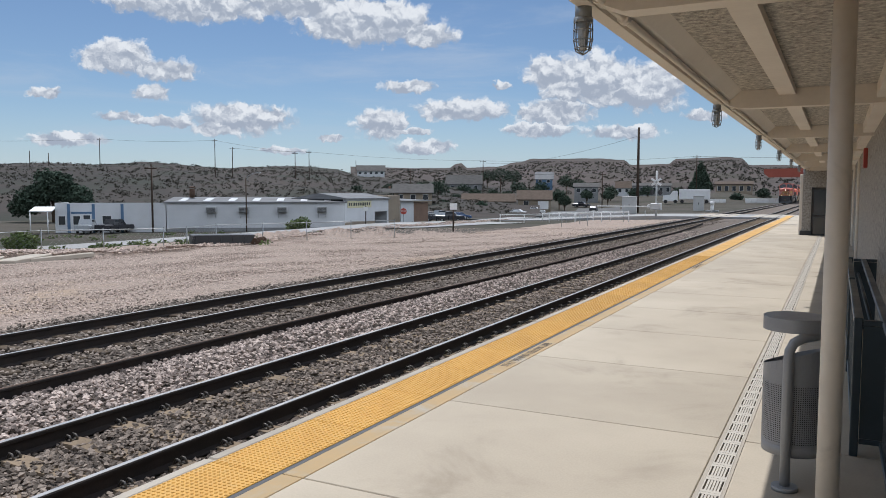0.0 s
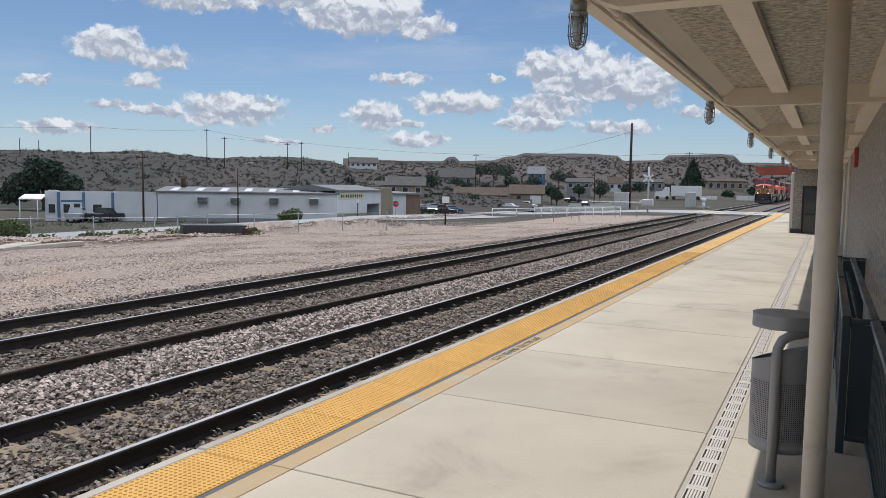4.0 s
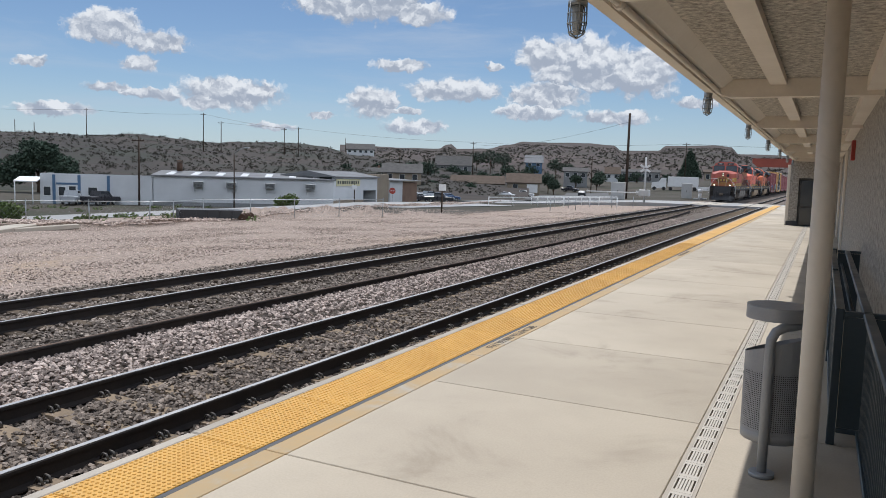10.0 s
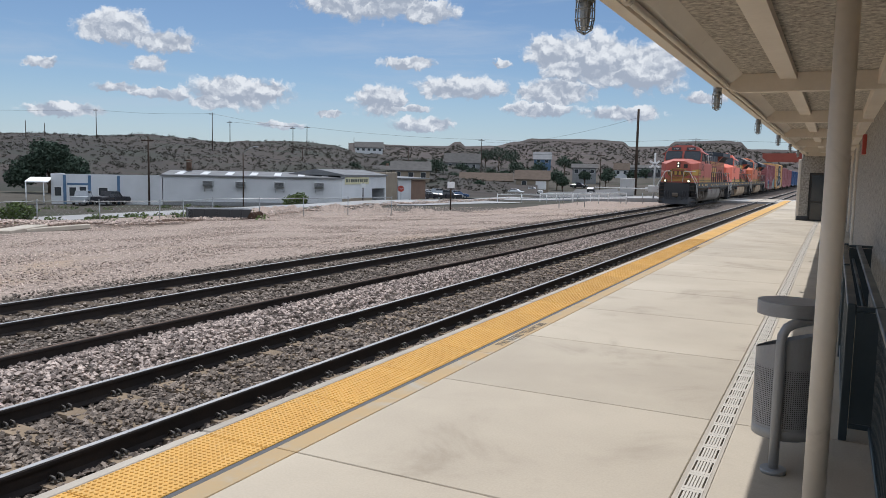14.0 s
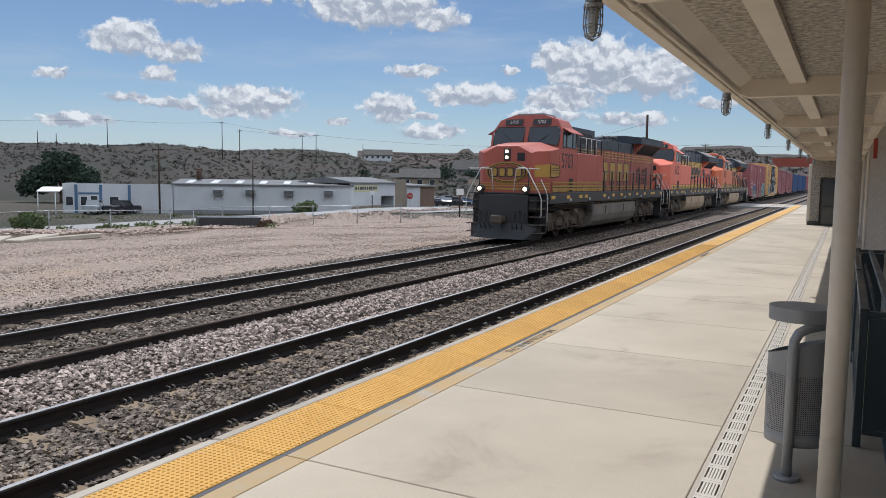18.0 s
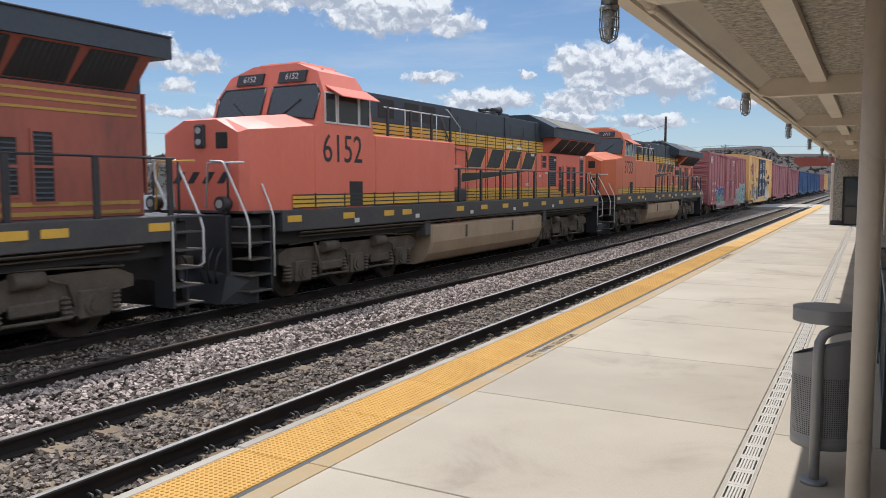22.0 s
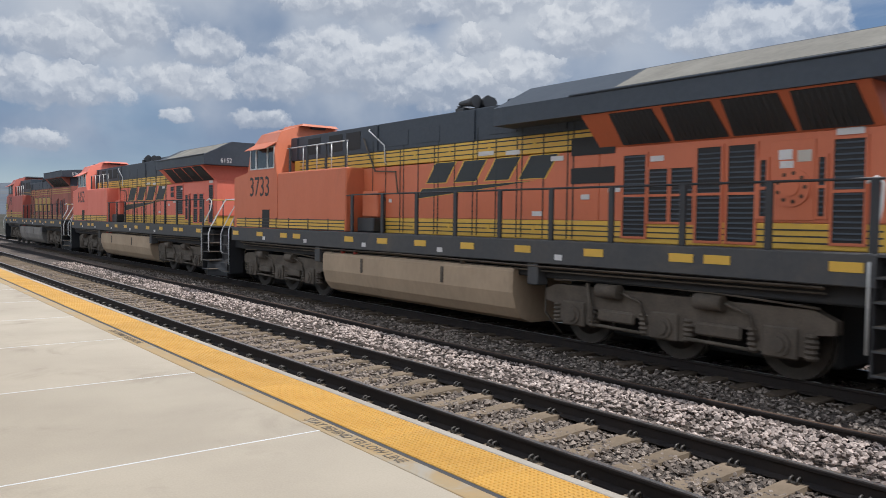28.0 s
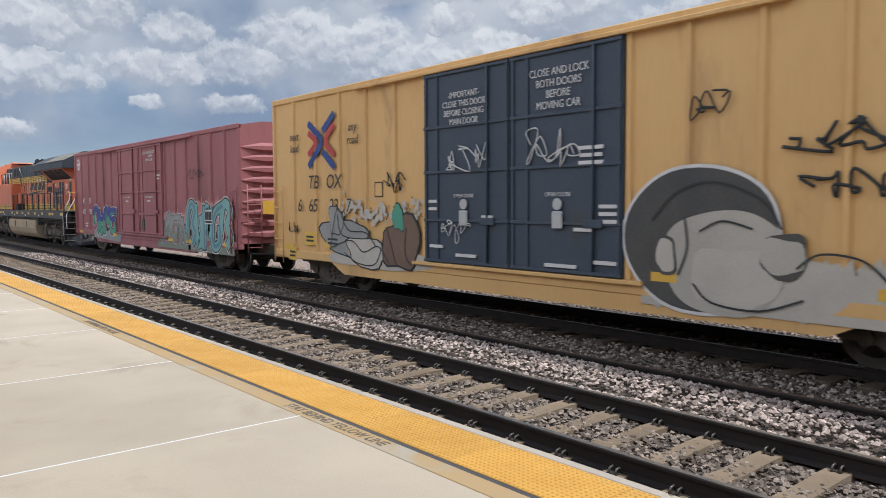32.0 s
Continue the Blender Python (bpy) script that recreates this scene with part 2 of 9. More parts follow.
M = {}
M["concrete"] = surface("platform_concrete", (0.47, 0.405, 0.315), (0.38, 0.325, 0.255), 0.85, big=0.5, small=60, bump=0.12, depth=0.004, stain=(0.25, 0.205, 0.155), stain_at=(0.52, 0.85), stain_scale=0.7, random_tone=0.05, spec=0.2)
M["nosing"] = surface("edge_concrete", (0.43, 0.38, 0.315), (0.35, 0.31, 0.26), 0.85, big=1.5, small=50, bump=0.2, depth=0.004, random_tone=0.06, spec=0.2)
M["tactile"] = surface("tactile_yellow", (0.60, 0.335, 0.070), (0.50, 0.265, 0.052), 0.55, big=2.0, small=40, bump=0.05, stain=(0.50, 0.34, 0.14), stain_at=(0.52, 0.8), stain_scale=3.0, random_tone=0.06, spec=0.3)
M["yellowpaint"] = surface("worn_yellow_paint", (0.42, 0.28, 0.13), (0.37, 0.285, 0.175), 0.7, big=2.0, small=30, bump=0.05, stain=(0.37, 0.33, 0.27), stain_at=(0.5, 0.7), stain_scale=2.0, spec=0.2)
M["rail_side"] = surface("rail_web_steel", (0.026, 0.023, 0.023), (0.042, 0.034, 0.030), 0.8, 0.0, big=3, small=60, bump=0.2, depth=0.003, spec=0.12)
M["rail_top"] = surface("rail_head_steel", (0.46, 0.445, 0.43), (0.36, 0.345, 0.33), 0.42, 1.0, big=4, small=80, bump=0.03, stretch=(20, 1, 1))
M["rust"] = surface("rusty_steel", (0.10, 0.055, 0.032), (0.065, 0.040, 0.028), 0.85, 0.1, big=3, small=50, bump=0.25, depth=0.004)
M["tie"] = surface("concrete_tie", (0.25, 0.190, 0.133), (0.175, 0.135, 0.096), 0.9, big=2, small=40, bump=0.25, depth=0.006, stain=(0.20, 0.16, 0.12), stain_at=(0.55, 0.8), random_tone=0.12, spec=0.06)
M["woodtie"] = surface("creosoted_tie", (0.055, 0.042, 0.032), (0.10, 0.078, 0.058), 0.9, big=2, small=25, bump=0.5, depth=0.01, random_tone=0.25, stretch=(0.3, 3, 1), spec=0.06)
M["clip"] = surface("rail_clip", (0.16, 0.145, 0.13), (0.075, 0.068, 0.06), 0.45, 0.7, small=60)
M["stone"] = surface("ballast_stone", (0.45, 0.372, 0.328), (0.26, 0.210, 0.183), 0.9, big=6, small=60, bump=0.3, depth=0.006, island=0.55, spec=0.06)
M["stonebrown"] = surface("dusty_brown_ballast_stone", (0.27, 0.225, 0.19), (0.14, 0.116, 0.098), 0.9, big=6, small=60, bump=0.3, depth=0.006, island=0.6, spec=0.06)
M["stonedark"] = surface("oily_ballast_stone", (0.27, 0.222, 0.185), (0.145, 0.118, 0.098), 0.85, big=6, small=60, bump=0.3, depth=0.006, island=0.5, spec=0.06)
M["bed"] = surface("ballast_bed", (0.21, 0.175, 0.15), (0.10, 0.083, 0.072), 0.95, big=14, small=45, bump=1.0, depth=0.05, spec=0.06)
M["gravel"] = surface("pinkish_gravel_ground", (0.42, 0.335, 0.28), (0.20, 0.160, 0.135), 0.95, big=7.0, small=24, bump=1.0, depth=0.05, stain=(0.35, 0.265, 0.195), stain_at=(0.52, 0.7), stain_scale=0.12, spec=0.06)
M["pebble"] = surface("pink_gravel_stone", (0.46, 0.37, 0.315), (0.33, 0.265, 0.225), 0.95, big=5, small=40, bump=0.3, depth=0.01, island=0.38, spec=0.06)
M["asphalt"] = surface("pale_street_paving", (0.34, 0.335, 0.33), (0.27, 0.267, 0.263), 0.9, big=0.15, small=12, bump=0.2, stain=(0.28, 0.265, 0.245), stain_at=(0.5, 0.7), stain_scale=0.1, spec=0.06)
M["asphalt_far"] = surface("grey_asphalt", (0.135, 0.133, 0.132), (0.105, 0.104, 0.103), 0.9, big=0.15, small=12, bump=0.2, spec=0.06)
M["earth"] = surface("dry_desert_ground", (0.088, 0.076, 0.064), (0.060, 0.056, 0.046), 0.95, big=0.03, small=0.6, bump=0.6, depth=0.3, stain=(0.050, 0.052, 0.038), stain_at=(0.48, 0.66), stain_scale=0.09, spec=0.06)
# hillside tones drawn towards blue-grey, distance haze put into the colour
M["hill"] = surface("scrub_hillside", (0.073, 0.061, 0.054), (0.047, 0.044, 0.042), 0.95, big=0.012, small=0.25, bump=0.5, depth=0.5, stain=(0.050, 0.052, 0.044), stain_at=(0.44, 0.66), stain_scale=0.05, spec=0.06)
# rock tones likewise carry the haze over the far slopes
M["mesa"] = surface("mesa_rock", (0.098, 0.078, 0.069), (0.058, 0.051, 0.050), 0.95, big=0.01, small=0.12, bump=0.5, depth=1.0, stain=(0.064, 0.058, 0.048), stain_at=(0.45, 0.65), stain_scale=0.02, spec=0.06)
# blue-grey base colour paints the haze before the southern hills
M["far_hill"] = surface("haze_tinted_far_hill", (0.135, 0.15, 0.172), (0.095, 0.108, 0.126), 0.95, big=0.008, small=0.1, bump=0.3, depth=1.0, stain=(0.15, 0.135, 0.12), stain_at=(0.5, 0.7), stain_scale=0.01, spec=0.05)
M["scrub"] = surface("scrub_leaf", (0.058, 0.056, 0.046), (0.076, 0.070, 0.058), 0.9, island=0.4, bump=0, spec=0.06)
# leaf tones lifted a little for the haze over the town
M["leaf"] = surface("dark_tree_leaf", (0.046, 0.068, 0.050), (0.066, 0.088, 0.064), 0.8, island=0.45, bump=0, spec=0.06)
M["leaf_light"] = surface("light_shrub_leaf", (0.085, 0.125, 0.045), (0.13, 0.155, 0.065), 0.8, island=0.4, bump=0, spec=0.06)
M["bark"] = surface("bark", (0.09, 0.065, 0.045), (0.05, 0.037, 0.028), 0.95, big=4, small=30, bump=0.6, depth=0.02, spec=0.06)
M["pole"] = surface("weathered_pole_wood", (0.075, 0.055, 0.042), (0.045, 0.033, 0.027), 0.9, big=2, small=30, bump=0.4, stretch=(1, 1, 0.1), spec=0.06)
M["white_wall"] = surface("white_painted_block", (0.58, 0.59, 0.60), (0.50, 0.51, 0.52), 0.8, big=0.4, small=8, bump=0.2, stain=(0.50, 0.48, 0.45), stain_at=(0.62, 0.85), stain_scale=0.3, spec=0.2)
M["tan_wall"] = surface("tan_block", (0.27, 0.22, 0.16), (0.22, 0.18, 0.135), 0.85, big=0.6, small=8)
M["brick_wall"] = surface("brown_brick_wall", (0.20, 0.125, 0.085), (0.15, 0.095, 0.07), 0.85, big=0.6, small=9)
M["grey_wall"] = surface("grey_siding", (0.23, 0.235, 0.235), (0.18, 0.183, 0.183), 0.8, big=0.6, small=6)
M["blue_trim"] = surface("blue_trim_paint", (0.08, 0.15, 0.26), (0.06, 0.12, 0.20), 0.6)
M["roof_grey"] = surface("grey_shingle_roof", (0.11, 0.105, 0.10), (0.075, 0.072, 0.07), 0.9, big=1.0, small=5, spec=0.06)
M["roof_brown"] = surface("brown_shingle_roof", (0.115, 0.088, 0.070), (0.082, 0.065, 0.053), 0.9, big=1.0, small=5, spec=0.06)
M["roof_metal"] = surface("pale_metal_roof", (0.52, 0.53, 0.53), (0.44, 0.45, 0.46), 0.45, 0.3, big=0.6, small=5, bump=0.05)
M["roof_dull"] = surface("weathered_metal_roof", (0.19, 0.195, 0.20), (0.15, 0.15, 0.155), 0.75, 0.0, big=0.5, small=6, bump=0.08, stain=(0.20, 0.165, 0.13), stain_at=(0.58, 0.8), stain_scale=0.4, spec=0.06)
M["metal_grey"] = surface("galvanised_steel", (0.36, 0.37, 0.37), (0.28, 0.29, 0.29), 0.45, 0.8, big=2, small=30, bump=0.05)
M["alu_box"] = surface("aluminium_cabinet", (0.50, 0.50, 0.49), (0.42, 0.42, 0.41), 0.5, 0.4, big=1, small=10, bump=0.05)
M["black"] = surface("black_paint", (0.024, 0.025, 0.028), (0.036, 0.036, 0.038), 0.5, big=2, small=20, bump=0.05)
M["black_rail"] = surface("dark_green_black_railing_paint", (0.030, 0.046, 0.056), (0.042, 0.058, 0.068), 0.4, big=2, small=30, bump=0.04)
M["cream"] = surface("cream_paint", (0.76, 0.69, 0.59), (0.69, 0.62, 0.53), 0.65, big=1.0, small=18, bump=0.12, depth=0.004, stain=(0.36, 0.31, 0.25), stain_at=(0.62, 0.82), stain_scale=1.4)
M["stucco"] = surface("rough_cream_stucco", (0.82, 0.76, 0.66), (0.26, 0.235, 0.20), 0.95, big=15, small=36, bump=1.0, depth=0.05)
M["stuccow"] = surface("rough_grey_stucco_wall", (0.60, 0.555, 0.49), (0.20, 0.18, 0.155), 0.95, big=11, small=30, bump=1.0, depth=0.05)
M["bin_grey"] = surface("grey_powder_coat", (0.34, 0.345, 0.355), (0.29, 0.295, 0.305), 0.42, 0.2, big=3, small=90, bump=0.04)
# near-black colour stands in for shade in the drain and other recesses
M["dark"] = surface("dark_shaded_interior", (0.026, 0.026, 0.027), (0.036, 0.035, 0.034), 0.9, bump=0)
M["red"] = surface("red_paint", (0.40, 0.05, 0.035), (0.32, 0.045, 0.03), 0.5)
M["awning"] = surface("faded_red_awning", (0.30, 0.075, 0.05), (0.24, 0.06, 0.045), 0.7)
M["white"] = surface("white_paint", (0.74, 0.74, 0.73), (0.66, 0.66, 0.65), 0.55, big=1, small=20, bump=0.03)
M["glassdark"] = glass("dark_window_glass")
M["lampglass"] = surface("clear_jar_glass", (0.42, 0.43, 0.42), (0.36, 0.37, 0.36), 0.15, bump=0, spec=0.9)
# rolling stock
M["orange"] = surface("sun_faded_orange_paint", (0.74, 0.185, 0.12), (0.67, 0.16, 0.10), 0.55, big=0.7, small=14, bump=0.04, depth=0.006, stain=(0.48, 0.14, 0.08), stain_at=(0.58, 0.82), stain_scale=0.6, stretch=(1, 1, 0.45))
M["orange_bright"] = surface("orange_paint", (0.60, 0.158, 0.068), (0.53, 0.140, 0.062), 0.5, big=0.7, small=14, bump=0.04, depth=0.006, stain=(0.42, 0.125, 0.06), stain_at=(0.58, 0.82), stain_scale=0.6, stretch=(1, 1, 0.45))
M["loco_yellow"] = surface("loco_yellow_paint", (0.70, 0.42, 0.06), (0.62, 0.37, 0.055), 0.5, big=1, small=14, bump=0.04, stain=(0.38, 0.23, 0.06), stain_at=(0.60, 0.82), stain_scale=1.0)
M["loco_yellow_old"] = surface("grimy_loco_yellow_paint", (0.45, 0.27, 0.05), (0.36, 0.22, 0.05), 0.6, big=1, small=14, stain=(0.16, 0.10, 0.05), stain_at=(0.52, 0.75), stain_scale=0.8)
M["loco_black"] = surface("dusty_loco_black", (0.026, 0.034, 0.046), (0.046, 0.056, 0.070), 0.6, big=0.9, small=12, bump=0.06, depth=0.006, stain=(0.07, 0.066, 0.06), stain_at=(0.6, 0.85))
M["sill"] = surface("dusty_grey_sill", (0.046, 0.047, 0.050), (0.075, 0.072, 0.069), 0.7, big=1, small=12, bump=0.06, stain=(0.10, 0.084, 0.068), stain_at=(0.56, 0.8))
M["tank"] = surface("dusty_tan_fuel_tank", (0.45, 0.335, 0.225), (0.36, 0.268, 0.182), 0.8, big=0.9, small=10, bump=0.1, depth=0.01, stain=(0.20, 0.16, 0.115), stain_at=(0.56, 0.8), stain_scale=0.7, stretch=(1, 1, 0.5), spec=0.2)
M["truck"] = surface("brake_dust_truck_steel", (0.145, 0.118, 0.092), (0.085, 0.071, 0.058), 0.85, big=2.5, small=25, bump=0.2, depth=0.01, spec=0.2)
M["wheel"] = surface("wheel_steel", (0.10, 0.085, 0.07), (0.07, 0.06, 0.05), 0.6, 0.5, big=3, small=30)
M["tread"] = surface("bright_tread_steel", (0.5, 0.48, 0.46), (0.4, 0.39, 0.37), 0.3, 1.0, bump=0.02)
M["silver"] = surface("bare_handrail_paint", (0.66, 0.66, 0.64), (0.56, 0.56, 0.54), 0.4, 0.2, bump=0.02)
M["maroon"] = surface("faded_boxcar_maroon", (0.35, 0.126, 0.128), (0.285, 0.103, 0.108), 0.7, big=0.5, small=12, bump=0.08, depth=0.008, stain=(0.16, 0.066, 0.062), stain_at=(0.50, 0.77), stain_scale=0.7, stretch=(1, 1, 0.3))
M["boxyellow"] = surface("boxcar_yellow", (0.70, 0.425, 0.165), (0.62, 0.365, 0.14), 0.65, big=0.5, small=12, bump=0.08, depth=0.008, stain=(0.40, 0.22, 0.09), stain_at=(0.52, 0.80), stain_scale=0.8, stretch=(1, 1, 0.3))
M["boxblue"] = surface("boxcar_blue", (0.03, 0.08, 0.20), (0.025, 0.065, 0.16), 0.65, big=0.5, small=12, bump=0.08, stain=(0.06, 0.07, 0.12), stain_at=(0.58, 0.82), stretch=(1, 1, 0.3))
M["doorblack"] = surface("boxcar_door_blue_black", (0.036, 0.050, 0.074), (0.055, 0.070, 0.092), 0.65, big=0.8, small=12, bump=0.08, stain=(0.06, 0.055, 0.05), stain_at=(0.6, 0.85))
M["letter_dark"] = surface("dark_lettering", (0.018, 0.022, 0.024), (0.026, 0.030, 0.032), 0.6, bump=0)
M["letter_faded"] = surface("faded_black_stencil", (0.11, 0.092, 0.070), (0.17, 0.14, 0.105), 0.8, bump=0, big=8)
M["letter_white"] = surface("white_lettering", (0.66, 0.64, 0.62), (0.55, 0.52, 0.50), 0.7, bump=0, big=3)
M["tag_teal"] = surface("teal_spray_paint", (0.15, 0.33, 0.30), (0.24, 0.40, 0.39), 0.7, bump=0, big=1.5)
M["tag_green"] = surface("green_spray_paint", (0.06, 0.30, 0.19), (0.10, 0.27, 0.20), 0.7, bump=0, big=1.5)
M["tag_blue"] = surface("blue_spray_paint", (0.035, 0.055, 0.24), (0.05, 0.06, 0.20), 0.7, bump=0, big=1.5)
M["tag_grey"] = surface("grey_spray_paint", (0.24, 0.24, 0.225), (0.33, 0.32, 0.30), 0.7, bump=0, big=1.5)
M["tag_pale"] = surface("pale_spray_paint", (0.52, 0.47, 0.40), (0.42, 0.38, 0.33), 0.75, bump=0, big=1.2)
M["tag_dark"] = surface("dark_grey_spray_paint", (0.045, 0.045, 0.045), (0.09, 0.085, 0.075), 0.75, bump=0, big=0.9)
M["tag_pink"] = surface("pink_spray_paint", (0.44, 0.11, 0.15), (0.36, 0.09, 0.11), 0.75, bump=0, big=2)
M["logo_blue"] = surface("blue_decal", (0.025, 0.06, 0.24), None, 0.6, bump=0)
M["logo_red"] = surface("red_decal", (0.50, 0.055, 0.05), None, 0.6, bump=0)
CARS = {k: surface(f"car_paint_{k}", c, None, 0.3, 0.0, bump=0, spec=0.7) for k, c in dict(white=(0.72, 0.72, 0.72), silver=(0.35, 0.37, 0.39), black=(0.02, 0.02, 0.025), blue=(0.04, 0.09, 0.2), teal=(0.08, 0.2, 0.22)).items()}
M["tyre"] = surface("tyre_rubber", (0.02, 0.02, 0.02), (0.03, 0.03, 0.03), 0.9, bump=0)


# ---- mesh helpers ----
def box(bm, x0, x1, y0, y1, z0, z1):
    v = [bm.verts.new((x, y, z)) for z in (z0, z1) for y in (y0, y1) for x in (x0, x1)]
    for f in ((0, 2, 3, 1), (4, 5, 7, 6), (0, 1, 5, 4), (1, 3, 7, 5), (3, 2, 6, 7), (2, 0, 4, 6)):
        bm.faces.new([v[i] for i in f])
    return v


def bbox(bm, x0, x1, y0, y1, z0, z1, r=0.02):
    """A box with chamfered edges."""
    s = bmesh.new()
    box(s, x0, x1, y0, y1, z0, z1)
    bmesh.ops.bevel(s, geom=s.edges[:], offset=r, segments=1, affect="EDGES", clamp_overlap=True)
    merge(bm, s)


def merge(bm, s, m=None):
    if m is not None:
        bmesh.ops.transform(s, matrix=m, verts=s.verts)
    me = bpy.data.meshes.new("tmp")
    s.to_mesh(me)
    s.free()
    bm.from_mesh(me)
    bpy.data.meshes.remove(me)


def tube(bm, pts, r, n=8, cap=True, r2=None):
    """A pipe through points."""
    pts = [Vector(p) for p in pts]
    rings = []
    up = None
    for i, p in enumerate(pts):
        d = (pts[min(i + 1, len(pts) - 1)] - pts[max(i - 1, 0)]).normalized()
        if up is None:
            up = Vector((0, 0, 1)) if abs(d.z) < 0.9 else Vector((1, 0, 0))
        a = d.cross(up).normalized()
        b = a.cross(d).normalized()
        up = b
        rr = r if r2 is None else r + (r2 - r) * i / (len(pts) - 1)
        rings.append([bm.verts.new(p + a * math.cos(k * math.tau / n) * rr + b * math.sin(k * math.tau / n) * rr) for k in range(n)])
    for r0, r1 in zip(rings, rings[1:]):
        for k in range(n):
            f = bm.faces.new((r0[k], r0[(k + 1) % n], r1[(k + 1) % n], r1[k]))
            f.smooth = True
    if cap:
        bm.faces.new(rings[0][::-1])
        bm.faces.new(rings[-1])


def loft(bm, sections, cap=True, smooth=False):
    rings = [[bm.verts.new(p) for p in s] for s in sections]
    for a, b in zip(rings, rings[1:]):
        for k in range(len(a)):
            f = bm.faces.new((a[k], a[(k + 1) % len(a)], b[(k + 1) % len(a)], b[k]))
            f.smooth = smooth
    if cap:
        bm.faces.new(rings[0][::-1])
        bm.faces.new(rings[-1])


def prism_y(bm, poly, y0, y1):
    """An (x, z) outline drawn out along y."""
    loft(bm, [[(x, y0, z) for x, z in poly], [(x, y1, z) for x, z in poly]])


def prism_x(bm, poly, x0, x1):
    """A (y, z) outline drawn out along x."""
    loft(bm, [[(x0, y, z) for y, z in poly], [(x1, y, z) for y, z in poly]])


def disc(bm, c, axis, r, h, n=20, r2=None):
    """A cylinder (or cone) centred at c along an axis."""
    a = Vector(axis).normalized()
    tube(bm, [Vector(c) - a * h / 2, Vector(c) + a * h / 2], r, n, True, r2)


def mesh_of(name, bm, material):
    bmesh.ops.recalc_face_normals(bm, faces=bm.faces)
    me = bpy.data.meshes.new(name)
    bm.to_mesh(me)
    bm.free()
    me.materials.append(material if not isinstance(material, str) else M[material])
    return me


def part(name, bm, material, parent=None, label="", at=None):
    ob = new(name, mesh_of(name, bm, material))
    if parent is not None:
        ob.parent = parent
    if at is not None:
        ob.matrix_basis = at
    return tagged(ob, label)


def thing(name, label, category, group="", at=None, kind=""):
    ob = tagged(new(name), label, category, group, kind)
    if at is not None:
        ob.matrix_basis = at
    return ob


def one(name, bm, material, label, category, group="", kind="", at=None):
    ob = part(name, bm, material, None, label, at)
    return tagged(ob, "", category, group, kind)


def share(name, me, parent, m):
    ob = new(name, me)
    ob.parent = parent
    ob.matrix_basis = m
    return ob


def writing(name, words, size, material, parent, m, depth=0.004, label="", squash=1.0, slant=0.0, align="CENTER"):
    """Words as a thin mesh; they read along local x, up along local y."""
    cu = bpy.data.curves.new(name, "FONT")
    cu.body, cu.size, cu.extrude, cu.align_x, cu.align_y, cu.shear = words, size, depth, align, "CENTER", slant
    cu.resolution_u = 3
    tmp = bpy.data.objects.new("tmp", cu)
    me = bpy.data.meshes.new_from_object(tmp)
    bpy.data.objects.remove(tmp)
    bpy.data.curves.remove(cu)
    me.name = name
    me.materials.clear()
    me.materials.append(M[material])
    if squash != 1.0:
        me.transform(Matrix.Diagonal((squash, 1, 1, 1)))
    ob = new(name, me)
    ob.parent = parent
    ob.matrix_basis = m
    return tagged(ob, label)


def flat_shape(bm, poly, x, t=0.006):
    """A thin plate on a side facing +x, from a (y, z) outline."""
    prism_x(bm, poly, x, x + t)


SIDE = Matrix(((0, 0, 1, 0), (1, 0, 0, 0), (0, 1, 0, 0), (0, 0, 0, 1)))  # words on a side that faces +x, read towards +y

# ---- ground, tracks and platform ----
RAIL_Z = -0.30            # top of the rails; the platform's top is 0
BED_Z = -0.47             # top of the ties
TRACK_1, TRACK_2 = -6.17, -11.42
EDGE = -4.28
rnd = random.Random(5)


def ground_height(x, y):
    """Lie of the land round the station."""
    z = -0.62
    away = min(1.0, max(0.0, (-14 - x) / 20))
    z -= 0.53 * away
    if -42 < x < -20 and y < 62:
        z += 0.28 * math.exp(-((math.hypot(x, y) - 42.5) / 1.3) ** 2) * (0.6 + 0.5 * noise.noise((y * 0.3, x * 0.3, 1))) if y > 5 else 0.0
    z -= 2.0 * min(1.0, max(0.0, (-38 - x) / 24))
    d = math.hypot(x, y)
    first = 215 if -x < 0.37 * y else 205
    z += 4.2 * away * min(1.0, max(0.0, (d - first) / 90))
    return z


bm = bmesh.new()
xs = sorted(set([-3000, -1500, -800, -400, -250, -150] + list(range(-110, -42, 4)) + [-42 + 0.75 * i for i in range(0, 40)] + list(range(-12, 20, 4)) + [40, 100, 300, 1000, 3000]))
ys = sorted(set([-3000, -1200, -500, -250, -150] + list(range(-100, 20, 4)) + [20 + 1.5 * i for i in range(0, 44)] + list(range(86, 290, 6)) + [290, 350, 500, 900, 1600, 3000]))
grid = [[bm.verts.new((x, y, ground_height(x, y) + (0.05 * noise.noise((x * 0.4, y * 0.4, 0)) if -32 < x < -13 else 0))) for x in xs] for y in ys]
for j in range(len(ys) - 1):
    for i in range(len(xs) - 1):
        f = bm.faces.new((grid[j][i], grid[j][i + 1], grid[j + 1][i + 1], grid[j + 1][i]))
        f.material_index = 0 if xs[i] >= -38.5 and xs[i + 1] < 60 and -200 < ys[j] < 110 and math.hypot(xs[i], ys[j]) < (57 if xs[i] < -24 else 120) else 1
        f.smooth = True
ground = one("ground", bm, "gravel", "pinkish gravel yard beside the rails and dry earth beyond", "ground", kind="structure")
ground.data.materials.append(M["earth"])

